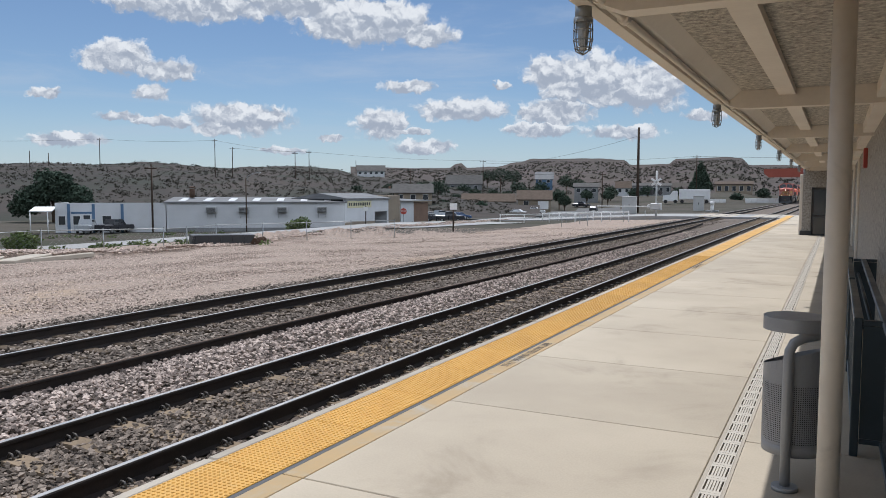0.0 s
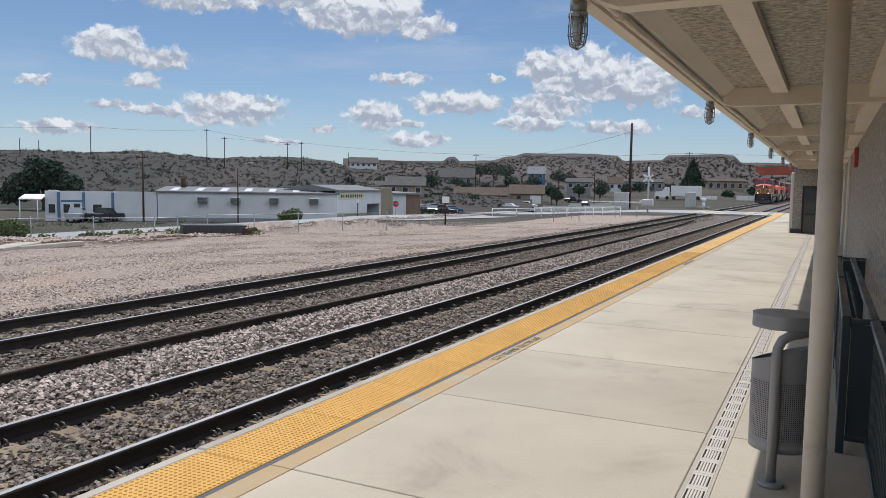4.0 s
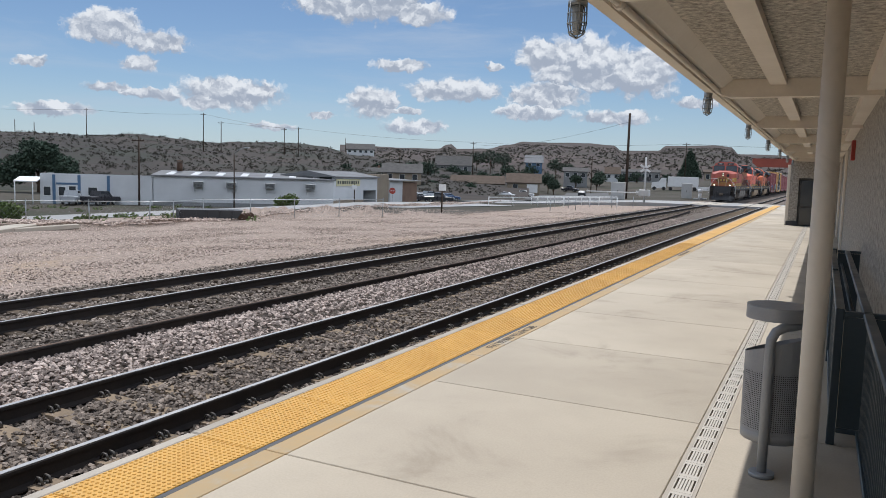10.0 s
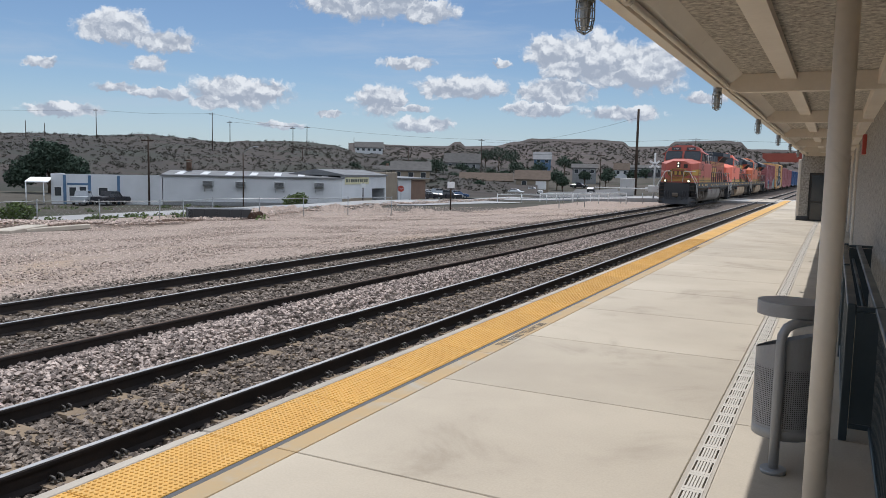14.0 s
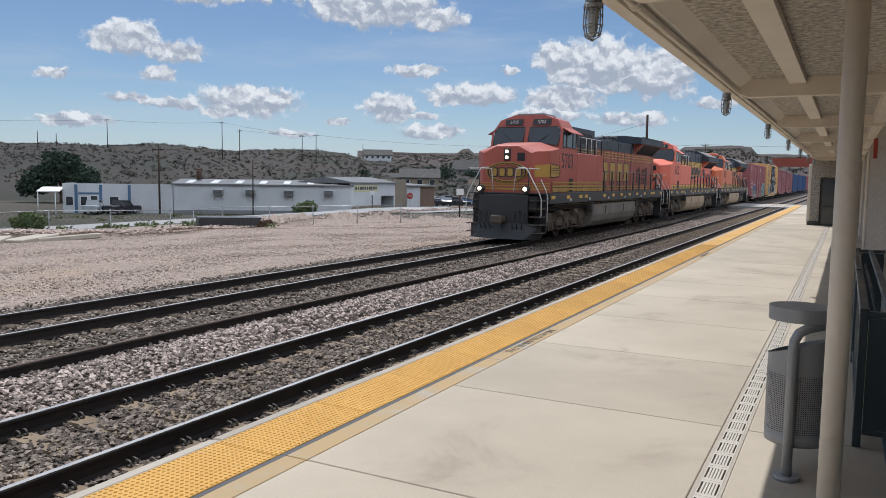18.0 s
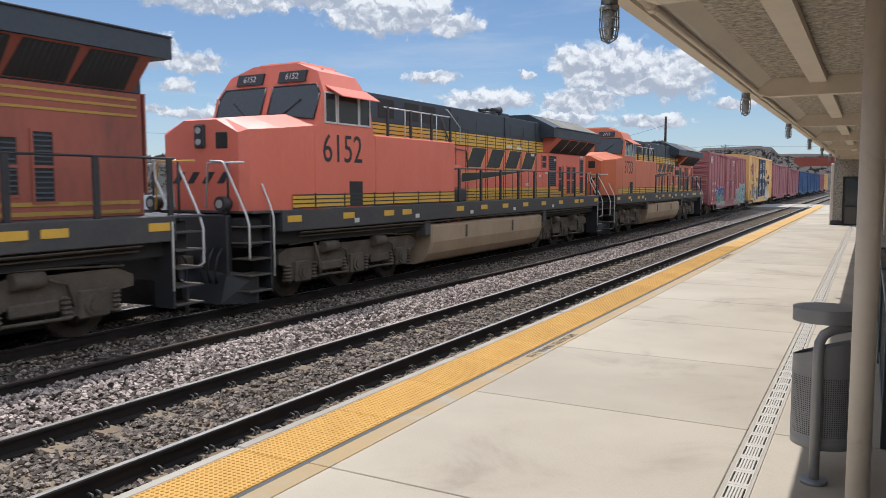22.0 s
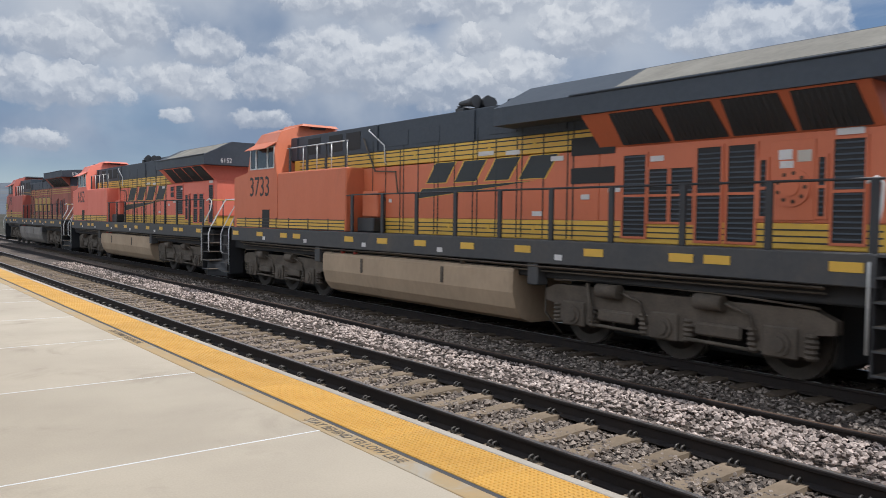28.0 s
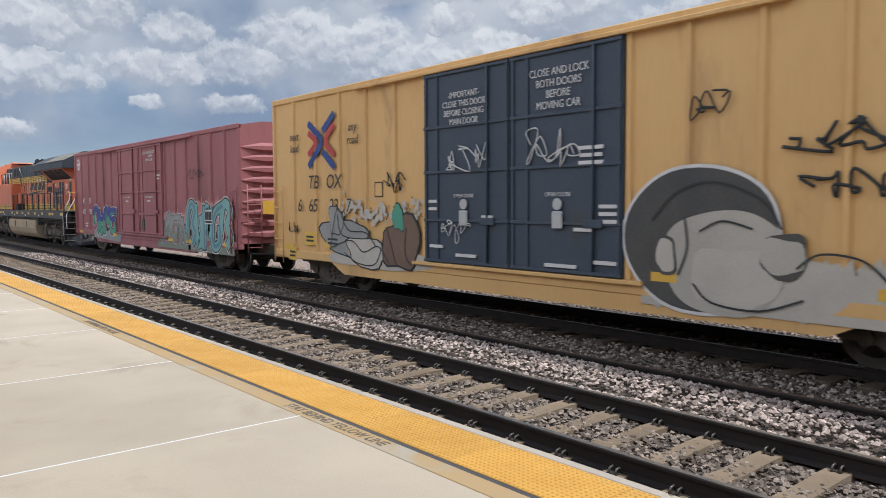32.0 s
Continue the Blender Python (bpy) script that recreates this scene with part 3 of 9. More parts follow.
# raised ballast bed under both tracks; beyond the station it lies almost level with the ties
bm = bmesh.new()
for y0, y1, zt in ((-150, -0.4, BED_Z - 0.05), (-0.4, 84, BED_Z - 0.035), (94.0, 330, BED_Z - 0.03)):
    prism_y(bm, [(-15.2, -0.80), (-13.6, zt), (-4.36, zt), (-4.30, -0.80)], y0, y1)
one("ballast_bed", bm, "bed", "bed of grey and brown crushed stone under the rails", "ballast", kind="structure")


def stones(name, material, label, cells, size, seed):
    """Loose stones strewn over strips: (x0, x1, y0, y1, z, number)."""
    r = random.Random(seed)
    verts, faces = [], []
    cheap = []
    for k in range(14):
        p = [Vector((r.uniform(0.7, 1.2) * sx, r.uniform(0.6, 1.1) * sy, r.uniform(0.45, 0.85) * sz)) for sx, sy, sz in ((1, 0, 0), (-1, 0, 0), (0, 1, 0), (0, -1, 0), (0.2, 0.2, 1), (0, 0, -1), (0.65, 0.65, 0.5), (-0.6, 0.65, 0.45))]
        b = bmesh.new()
        for q in p:
            b.verts.new(q)
        res = bmesh.ops.convex_hull(b, input=b.verts)
        bmesh.ops.delete(b, geom=[g for g in res["geom_interior"] if isinstance(g, bmesh.types.BMVert)], context="VERTS")
        b.verts.index_update()
        cheap.append(([tuple(v.co) for v in b.verts], [tuple(v.index for v in f.verts) for f in b.faces]))
        b.free()
    for x0, x1, y0, y1, z, count in cells:
        for _ in range(count):
            vs, fs = cheap[r.randrange(len(cheap))]
            s = size * r.uniform(0.55, 1.25)
            a, tx, ty = r.uniform(0, 6.28), r.uniform(x0, x1), r.uniform(y0, y1)
            tilt = r.uniform(-0.6, 0.6)
            ca, sa, ct, st = math.cos(a), math.sin(a), math.cos(tilt), math.sin(tilt)
            base = len(verts)
            zz = (z(tx, ty) if callable(z) else z) + r.uniform(-0.2, 0.25) * s
            for vx, vy, vz in vs:
                vx, vy, vz = vx * s, vy * s, vz * s
                vy, vz = vy * ct - vz * st, vy * st + vz * ct
                verts.append((tx + vx * ca - vy * sa, ty + vx * sa + vy * ca, zz + vz))
            faces += [tuple(base + i for i in f) for f in fs]
    me = bpy.data.meshes.new(name)
    me.from_pydata(verts, [], faces)
    me.materials.append(M[material])
    return tagged(new(name, me), label, "stones", kind="stuff")


def bed_level(x, y):
    """Top of the loose stone: lower where the ties lie bare, with a low ridge between the tracks."""
    low = 0.0 if y > -0.4 else -0.028
    if -8.7 < x < -7.6:
        return BED_Z + 0.02 + 0.05 * math.cos((x + 8.15) * 2.6)
    by_rail = min(abs(abs(x - TRACK_1) - 0.752), abs(abs(x - TRACK_2) - 0.752))
    low -= 0.042 * max(0.0, 1.0 - by_rail / 0.30)
    return BED_Z + 0.010 + low + 0.02 * noise.noise((x * 0.8, y * 0.8, 5))


def strip_cells(x0, x1, spans):
    """Cells two metres long over a strip: (from, to, stones to the square metre)."""
    return [(x0, x1, yy, yy + 2, bed_level, int(per * 2 * (x1 - x0))) for y0, y1, per in spans for yy in range(y0, y1, 2)]


NEAR_SPANS = ((-40, -26, 70), (-26, -14, 150), (-14, -8, 260), (-8, 10, 330), (10, 18, 260), (18, 30, 150), (30, 52, 60))
FAR_SPANS = ((-34, -14, 80), (-14, 18, 160), (18, 40, 100), (40, 74, 30))
stones("ballast_stones", "stonedark", "oil-darkened brown ballast stones round the near rails", strip_cells(-7.30, -4.36, NEAR_SPANS), 0.036, 3)
stones("middle_ballast_stones", "stone", "loose pinkish and pale ballast stones heaped between the tracks", strip_cells(-8.95, -7.0, NEAR_SPANS), 0.040, 13)
stones("far_ballast_stones", "stonebrown", "loose brown ballast stones round the far rails", strip_cells(-13.7, -8.95, FAR_SPANS), 0.037, 4)
cells = []
for y0, y1, d in ((2, 14, 66), (14, 26, 66), (26, 40, 54), (40, 60, 24)):
    for yy in range(y0, y1, 2):
        cells.append((-26, -13.6, yy, yy + 2, ground_height, d * 26))
        if yy > 10:
            cells.append((-36, -26, yy, yy + 2, ground_height, d * 16))
for yy in range(-60, 2, 4):
    cells.append((-24, -13.6, yy, yy + 4, ground_height, 420))
stones("gravel_stones", "pebble", "coarse pinkish gravel strewn over the yard", cells, 0.036, 6)


# rails: each a thing with a dark web and a bright running surface
def rail_profile(c):
    top, h = RAIL_Z, 0.18
    return [(c - 0.075, top - h), (c + 0.075, top - h), (c + 0.07, top - h + 0.014), (c + 0.012, top - h + 0.035), (c + 0.010, top - 0.045),
            (c + 0.036, top - 0.034), (c + 0.036, top - 0.008), (c + 0.028, top), (c - 0.028, top), (c - 0.036, top - 0.008), (c - 0.036, top - 0.034), (c - 0.010, top - 0.045), (c - 0.012, top - h + 0.035), (c - 0.07, top - h + 0.014)]


for c, words in ((TRACK_1, "near track"), (TRACK_2, "far track")):
    for s in (-0.752, 0.752):
        rail = thing("rail", f"dark steel rail of the {words} with a worn bright head", "rail", "running rails")
        b = bmesh.new()
        prism_y(b, rail_profile(c + s), -150, 330)
        part("rail_web", b, "rail_side", rail)
        b = bmesh.new()
        box(b, c + s - 0.027, c + s + 0.027, -150, 330, RAIL_Z - 0.004, RAIL_Z + 0.003)
        part("running_surface", b, "rail_top", rail, "bright worn rail head")

# a spare rail lying loose beside the far track, slightly bowed
spare = thing("spare_rail", "loose rusty rail lying bowed on the ballast beside the far track", "rail")
foot, crown = [], []
for i in range(0, 60):
    y = -68 + i * 2.25
    xc = -8.72 - 0.20 * math.sin(y * 0.13 + 0.2) * math.exp(-((y - 6) / 22) ** 2) - (0.0010 * (y - 34) ** 2 if y > 34 else 0)
    dz = -0.03 + 0.015 * math.sin(y * 0.23)
    foot.append([(xc + px, y, pz + dz) for px, pz in rail_profile(0)])
    crown.append([(xc + px, y, RAIL_Z + dz + pz) for px, pz in ((-0.026, 0.001), (0.026, 0.001), (0.024, 0.004), (-0.024, 0.004))])
for name, secs, words in (("rail_web", foot, ""), ("rail_head", crown, "worn brown rail head")):
    b = bmesh.new()
    loft(b, secs)
    part(name, b, "rail_side" if name == "rail_web" else "rust", spare, words)

# crossing road beyond the platform, and the town's streets
b = bmesh.new()
secs = []
for k in range(37):
    x = 12 - 2.0 * k
    f = min(1.0, max(0.0, (-15 - x) / 16))
    f = f * f * (3 - 2 * f)
    z = (RAIL_Z - 0.02) * (1 - f) + (ground_height(x, 84) + 0.07) * f
    secs.append([(x, 82.5, z - 0.6), (x, 82.5, z), (x, 94.0, z), (x, 94.0, z - 0.6)])
loft(b, secs)
one("road_crossing", b, "asphalt", "worn pale street crossing the rails", "road", kind="structure")
crossing = thing("crossing_panels", "pale concrete grade crossing panels between the rails", "crossing", kind="structure")
for c in (TRACK_1, TRACK_2):
    for x0, x1 in ((c - 1.75, c - 0.84), (c - 0.66, c + 0.66), (c + 0.84, c + 1.75)):
        for k in range(4):
            b = bmesh.new()
            bbox(b, x0, x1, 82.6 + k * 2.85, 82.6 + k * 2.85 + 2.82, RAIL_Z - 0.2, RAIL_Z - 0.003, 0.015)
            part("panel", b, "nosing", crossing)


def road_strip(name, pts, width, lift, material, label):
    b = bmesh.new()
    rows = []
    for i, (x, y) in enumerate(pts):
        q = pts[min(i + 1, len(pts) - 1)], pts[max(i - 1, 0)]
        d = Vector((q[0][0] - q[1][0], q[0][1] - q[1][1])).normalized()
        nx, ny = -d.y * width / 2, d.x * width / 2
        rows.append([b.verts.new((x + s * nx, y + s * ny, max(ground_height(x + s * nx, y + s * ny), ground_height(x, y)) + lift)) for s in (-1, -0.5, 0, 0.5, 1)])
    for a, c in zip(rows, rows[1:]):
        for k in range(4):
            b.faces.new((a[k], a[k + 1], c[k + 1], c[k]))
    return one(name, b, material, label, "road", kind="structure")


def spot(heading, dist):
    """Place at a heading (degrees left of the rails) and a distance."""
    return -math.sin(math.radians(heading)) * dist, math.cos(math.radians(heading)) * dist


road_strip("road_side_street", [spot(95 - 4 * k, 66 - 0.35 * k + 0.055 * k * k) for k in range(0, 17)] + [spot(27.5 - 1.5 * k, 79 + 1.2 * k) for k in range(0, 4)], 11.0, 0.06, "asphalt", "grey side street below the gravel yard")
road_strip("road_cross_street", [(-34 - 4 * i, 88 + 1.2 * i) for i in range(0, 30)], 10.0, 0.06, "asphalt_far", "street leading off to the houses")
road_strip("road_far_street", [(-30 - 1.3 * i, 97 + 5 * i) for i in range(0, 26)], 12.0, 0.07, "asphalt_far", "far street running past the houses")
road_strip("kerb_walk", [spot(95 - 4 * k, 73.5 - 0.35 * k + 0.055 * k * k) for k in range(0, 15)], 1.5, 0.16, "nosing", "pale concrete pavement along the side street")

# ---- platform ----
platform = thing("platform", "long pale concrete station platform with a yellow tactile edge", "platform", kind="structure")
for x0, x1, top in ((EDGE + 0.02, -0.803, -0.012), (-0.803, -0.617, -0.16), (-0.617, 8.0, -0.012)):
    b = bmesh.new()
    prism_y(b, [(x0, -0.75), (x1, -0.75), (x1, top), (x0, top)], -70, 80)
    part("platform_base", b, "nosing", platform)
SLAB = 3.57
JOINTS = [-52.5 + 3.1 * k for k in range(0, 17)] + [0.95, 4.33, 6.67, 9.05, 11.4, 13.8, 16.2] + [18.6 + 2.4 * k for k in range(0, 26)] + [79.9]
for y0, y1 in zip(JOINTS, JOINTS[1:]):
    for x0, x1 in ((-3.345, -0.805), (-0.615, 1.6), (1.612, 7.9)):
        b = bmesh.new()
        bbox(b, x0, x1 - 0.012, y0 + 0.006, y1 - 0.006, -0.1, 0.0, 0.006)
        part("slab", b, "concrete", platform)
    if y0 < -2:
        b = bmesh.new()
        box(b, -3.345, -0.805, y0 - 0.010, y0 + 0.010, -0.02, 0.0015)
        part("joint_filler", b, "white", platform, "pale joint filler")
# painted line, nosing and tactile panels
for i in range(-14, 18):
    y0 = 4.33 + SLAB * i
    b = bmesh.new()
    bbox(b, -3.538, -3.352, y0 + 0.004, y0 + SLAB - 0.004, -0.1, -0.001, 0.005)
    part("painted_strip", b, "yellowpaint", platform, "worn yellow painted line on the concrete")
    b = bmesh.new()
    bbox(b, EDGE, -4.165, y0 + 0.006, y0 + SLAB - 0.006, -0.28, 0.0, 0.018)
    part("nosing", b, "nosing", platform, "bare concrete platform edge")
b = bmesh.new()
box(b, -3.586, -3.540, -50, 79.9, -0.05, -0.004)
part("joint_strip", b, "sill", platform, "dark joint beside the tactile panels")
TW, TL = 0.575, 1.218
pane = bmesh.new()
bbox(pane, -TW / 2, TW / 2, 0.003, TL - 0.003, -0.06, 0.0, 0.004)
far_mesh = mesh_of("tactile_panel", pane.copy(), "tactile")
NX, NY = 13, 28
for ix in range(NX):
    for iy in range(NY):
        cx, cy = -TW / 2 + TW * (ix + 0.5) / NX, TL * (iy + 0.5) / NY
        lo = [pane.verts.new((cx + 0.0150 * math.cos(k * 1.0472), cy + 0.0150 * math.sin(k * 1.0472), -0.0005)) for k in range(6)]
        hi = [pane.verts.new((cx + 0.0085 * math.cos(k * 1.0472), cy + 0.0085 * math.sin(k * 1.0472), 0.0065)) for k in range(6)]
        for k in range(6):
            pane.faces.new((lo[k], lo[(k + 1) % 6], hi[(k + 1) % 6], hi[k]))
        pane.faces.new(hi)
near_mesh = mesh_of("tactile_panel", pane, "tactile")
for i in range(-42, 62):
    y0 = 4.29 + 1.22 * i
    if y0 > 78.5:
        break
    share("tactile_panel", near_mesh if -26 < y0 < 26 else far_mesh, platform, Matrix.Translation((-3.876, y0, 0.002)))
for yy in (9.1, -5.62, -12.4, 22.5):
    ob = writing("lettering", "STAY BEHIND YELLOW LINE", 0.145, "letter_faded", platform, Matrix.Translation((-3.445, yy, 0.0015)) @ pose(0, 0, 0, 0, 0, 90), 0.0008, "faded black stencilled words on the painted line", 0.86)

# trench drain
drain = thing("trench_drain", "narrow trench drain with slotted pale metal gratings in the platform", "drain", kind="structure")
# channel bed coloured dark in place of the shade below the slots
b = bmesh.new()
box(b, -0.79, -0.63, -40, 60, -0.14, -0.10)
part("channel", b, "dark", drain, "channel under the grating, coloured dark for its shade")
b = bmesh.new()
for x0, x1 in ((-0.802, -0.782), (-0.640, -0.618)):
    box(b, x0, x1, -40, 60, -0.12, -0.002)
part("frame", b, "nosing", drain)
gr = bmesh.new()
GL = 0.30
box(gr, -0.103, -0.090, 0, GL, -0.03, 0), box(gr, 0.090, 0.103, 0, GL, -0.03, 0)
for k in range(5):
    x = -0.09 + 0.18 * (k + 1) / 6
    box(gr, x - 0.011, x + 0.011, 0, GL, -0.03, -0.001)
for y0, y1 in ((0.0, 0.045), (GL - 0.045, GL)):
    box(gr, -0.091, 0.091, y0, y1 - (0.004 if y1 == GL else 0), -0.028, -0.0005)
gmesh = mesh_of("grating", gr, surface("pale_grating", (0.52, 0.47, 0.40), (0.43, 0.39, 0.33), 0.6, 0.2, big=3, small=40, bump=0.05))
for i in range(-60, 160):
    share("grating", gmesh, drain, Matrix.Translation((-0.711, 3.0 + i * GL, -0.001)) @ Matrix.Diagonal((0.68, 1, 1, 1)))

# ---- station building, canopy and platform furniture ----
BEAMS = [4.70 + 5.87 * k for k in range(-1, 7)]
CAN_X = -1.47
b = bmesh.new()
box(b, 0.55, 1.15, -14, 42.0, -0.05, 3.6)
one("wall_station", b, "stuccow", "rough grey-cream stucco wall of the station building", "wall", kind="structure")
b = bmesh.new()
box(b, 1.15, 7.8, -13.9, 52, 3.3, 3.62)
one("roof_station", b, "roof_grey", "flat roof of the station building", "roof", kind="structure")
# unseen upper storey, added to keep eastern sky fill off the train up north
b = bmesh.new()
box(b, 0.58, 0.95, 8.5, 52, 3.62, 7.6), box(b, 0.95, 7.8, 8.5, 8.85, 3.62, 7.6), box(b, 0.95, 7.8, 51.65, 52, 3.62, 7.6), box(b, 7.45, 7.8, 8.85, 51.65, 3.62, 7.6)
one("wall_station_upper", b, "stuccow", "unseen stucco upper wall added to hold eastern sky light off the train", "wall", kind="structure")
b = bmesh.new()
box(b, 0.97, 7.43, 8.87, 51.63, 7.2, 7.4)
one("roof_station_upper", b, "roof_grey", "unseen flat roof added between the light-blocking upper walls", "roof", kind="structure")
b = bmesh.new()
box(b, 7.5, 7.8, -14, 52, -0.05, 3.3), box(b, 1.15, 7.5, -14, -13.7, -0.05, 3.3)
one("wall_station_rear", b, "stuccow", "stucco rear wall of the station building", "wall", kind="structure")
b = bmesh.new()
for y in (26.0, 34.0):
    bbox(b, 0.49, 0.55, y, y + 0.10, 0, 3.1, 0.01)
    bbox(b, 0.49, 0.55, y + 1.0, y + 1.10, 0, 3.1, 0.01)
one("trim_wall", b, "cream", "cream door frames on the stucco wall", "trim", kind="structure")
bay = thing("station_bay", "projecting stucco bay of the station with a dark glazed door", "building")
b = bmesh.new()
for x0, x1 in ((-1.58, -1.18), (-0.28, 0.80)):
    box(b, x0, x1, 42.0, 42.35, 0, 3.3)
box(b, -1.18, -0.28, 42.0, 42.35, 2.35, 3.3)
box(b, -1.58, -1.25, 42.35, 51.6, 0, 3.3), box(b, -1.58, 0.8, 51.6, 52, 0, 3.3)
part("bay_wall", b, "stuccow", bay)
for x0, x1 in ((-1.66, -1.12), (-0.34, 0.8)):
    b = bmesh.new()
    bbox(b, x0, x1, 41.92, 42.0, 0, 0.22, 0.02)
    part("plinth", b, "sill", bay, "dark painted plinth")
b = bmesh.new()
box(b, -1.18, -0.28, 42.12, 42.18, 0, 2.35)
part("door", b, "glassdark", bay, "dark glazed door")
b = bmesh.new()
for x0, x1, z0, z1 in ((-1.18, -1.08, 0, 2.35), (-0.38, -0.28, 0, 2.35), (-1.08, -0.38, 2.24, 2.35), (-1.08, -0.38, 0.9, 0.98)):
    bbox(b, x0, x1, 42.08, 42.2, z0, z1, 0.01)
part("door_frame", b, "sill", bay)
b = bmesh.new()
bbox(b, -1.72, -1.58, 42.05, 42.19, 0.0, 3.0, 0.02)
part("downpipe", b, "cream", bay)
b = bmesh.new()
prism_y(b, [(-4.3, 3.15), (-1.6, 3.15), (-1.6, 3.75), (-4.6, 3.72), (-4.6, 3.45)], 57.0, 57.35)
box(b, -1.6, 1.2, 56.8, 57.4, 0, 3.8)
sign = one("far_awning", b, "awning", "faded red overhanging roof edge at the end of the station", "awning")

canopy = thing("platform_canopy", "cream painted platform canopy with a rough stucco soffit and beams", "canopy")
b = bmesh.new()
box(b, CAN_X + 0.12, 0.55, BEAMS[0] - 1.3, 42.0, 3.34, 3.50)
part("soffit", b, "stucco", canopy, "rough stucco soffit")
b = bmesh.new()
prism_y(b, [(CAN_X, 3.185), (CAN_X + 0.10, 3.185), (CAN_X + 0.12, 3.26), (CAN_X + 0.12, 3.62), (CAN_X - 0.03, 3.62), (CAN_X - 0.03, 3.33), (CAN_X, 3.31)], BEAMS[0] - 1.3, 42.0)
part("fascia", b, "cream", canopy)
b = bmesh.new()
prism_y(b, [(CAN_X + 0.12, 3.20), (CAN_X + 0.22, 3.24), (CAN_X + 0.34, 3.34), (CAN_X + 0.12, 3.34)], BEAMS[0] - 1.3, 42.0)
part("cove", b, "cream", canopy)
b = bmesh.new()
tube(b, [(CAN_X + 0.17, BEAMS[0] - 1.3, 3.19), (CAN_X + 0.17, 42, 3.19)], 0.026)
for y in BEAMS:
    disc(b, (CAN_X + 0.17, y + 0.45, 3.19), (0, 1, 0), 0.040, 0.09, 10)
part("conduit", b, "cream", canopy)
b = bmesh.new()
box(b, -0.70, -0.51, BEAMS[0] - 1.3, 42.0, 3.26, 3.338)
part("long_beam", b, "cream", canopy)
b = bmesh.new()
box(b, 0.36, 0.547, BEAMS[0] - 1.3, 42.0, 3.17, 3.337)
part("wall_ledger", b, "cream", canopy)
for y in BEAMS:
    b = bmesh.new()
    loft(b, [[(CAN_X + 0.11, yy, 3.19), (CAN_X + 0.30, yy, 3.115), (0.55, yy, 3.115), (0.55, yy, 3.338), (CAN_X + 0.11, yy, 3.338)] for yy in (y - 0.09, y + 0.09)])
    part("cross_beam", b, "cream", canopy)
for i, y in enumerate(BEAMS):
    if i % 2 == 1:
        b = bmesh.new()
        disc(b, (0.0, y, 1.56), (0, 0, 1), 0.060, 3.10, 20)
        disc(b, (0.0, y, 0.02), (0, 0, 1), 0.11, 0.04, 20)
        disc(b, (0.0, y, 3.10), (0, 0, 1), 0.08, 0.03, 20)
        if i == 1 or y > 30:
            one("canopy_column", b, "cream", "round cream painted steel column under the canopy", "column", "canopy columns")
        else:
            b.free()

# caged lamps along the canopy's edge
lamp = thing("cage_lamp", "caged glass jar lamp hanging under the canopy's edge, unlit", "lamp", "canopy lamps")
b = bmesh.new()
disc(b, (0, 0, -0.05), (0, 0, 1), 0.052, 0.10, 14), disc(b, (0, 0, -0.10), (0, 0, 1), 0.06, 0.03, 14)
part("socket", b, "metal_grey", lamp)
b = bmesh.new()
tube(b, [(0, 0, -0.11), (0, 0, -0.20), (0, 0, -0.26), (0, 0, -0.285)], 0.040, 12, True, 0.022)
part("glass_jar", b, "lampglass", lamp, "clear glass jar")
for k in range(6):
    a = k * math.tau / 6
    c, s = math.cos(a), math.sin(a)
    b = bmesh.new()
    tube(b, [(0.058 * c, 0.058 * s, -0.10), (0.060 * c, 0.060 * s, -0.22), (0.045 * c, 0.045 * s, -0.285), (0.0, 0.0, -0.31)], 0.0045, 4)
    part("cage_bar", b, "metal_grey", lamp)
for z, r in ((-0.16, 0.060), (-0.22, 0.061), (-0.27, 0.052)):
    b = bmesh.new()
    tube(b, [(r * math.cos(k * math.tau / 12), r * math.sin(k * math.tau / 12), z) for k in range(13)], 0.0045, 4, False)
    part("cage_ring", b, "metal_grey", lamp)
lamp.matrix_basis = pose(CAN_X + 0.03, BEAMS[1], 3.205)
for y in BEAMS[2:]:
    copy_thing(lamp, pose(CAN_X + 0.03, y, 3.205))

# litter bin
litter = thing("litter_bin", "grey metal litter bin, perforated drum, round lid, bent post", "bin", at=pose(-0.235, 5.93, 0))
R = 0.205
for z0, z1 in ((0.215, 0.30), (0.72, 0.82)):
    b = bmesh.new()
    tube(b, [(0, 0, z0), (0, 0, z1)], R, 32, z0 < 0.5)
    part("drum_band", b, "bin_grey", litter)
# slanted collar round the mouth
b = bmesh.new()
lo = [b.verts.new((R * math.cos(k * math.tau / 32), R * math.sin(k * math.tau / 32), 0.82)) for k in range(32)]
hi = [b.verts.new((R * math.cos(k * math.tau / 32), R * math.sin(k * math.tau / 32), 0.90 + 0.07 * math.cos(k * math.tau / 32 + 0.3))) for k in range(32)]
for k in range(32):
    b.faces.new((lo[k], lo[(k + 1) % 32], hi[(k + 1) % 32], hi[k]))
part("collar", b, "bin_grey", litter)
b = bmesh.new()
disc(b, (0, 0, 0.55), (0, 0, 1), R - 0.012, 0.50, 24)
part("liner", b, "dark", litter, "dark liner seen through the holes")
b = bmesh.new()
NA, NZ = 88, 30
for k in range(NA):
    a0, a1 = k * math.tau / NA, (k + 0.52) * math.tau / NA
    q = [b.verts.new((R * math.cos(a), R * math.sin(a), z)) for z in (0.29, 0.73) for a in (a0, a1)]
    b.faces.new((q[0], q[1], q[3], q[2]))
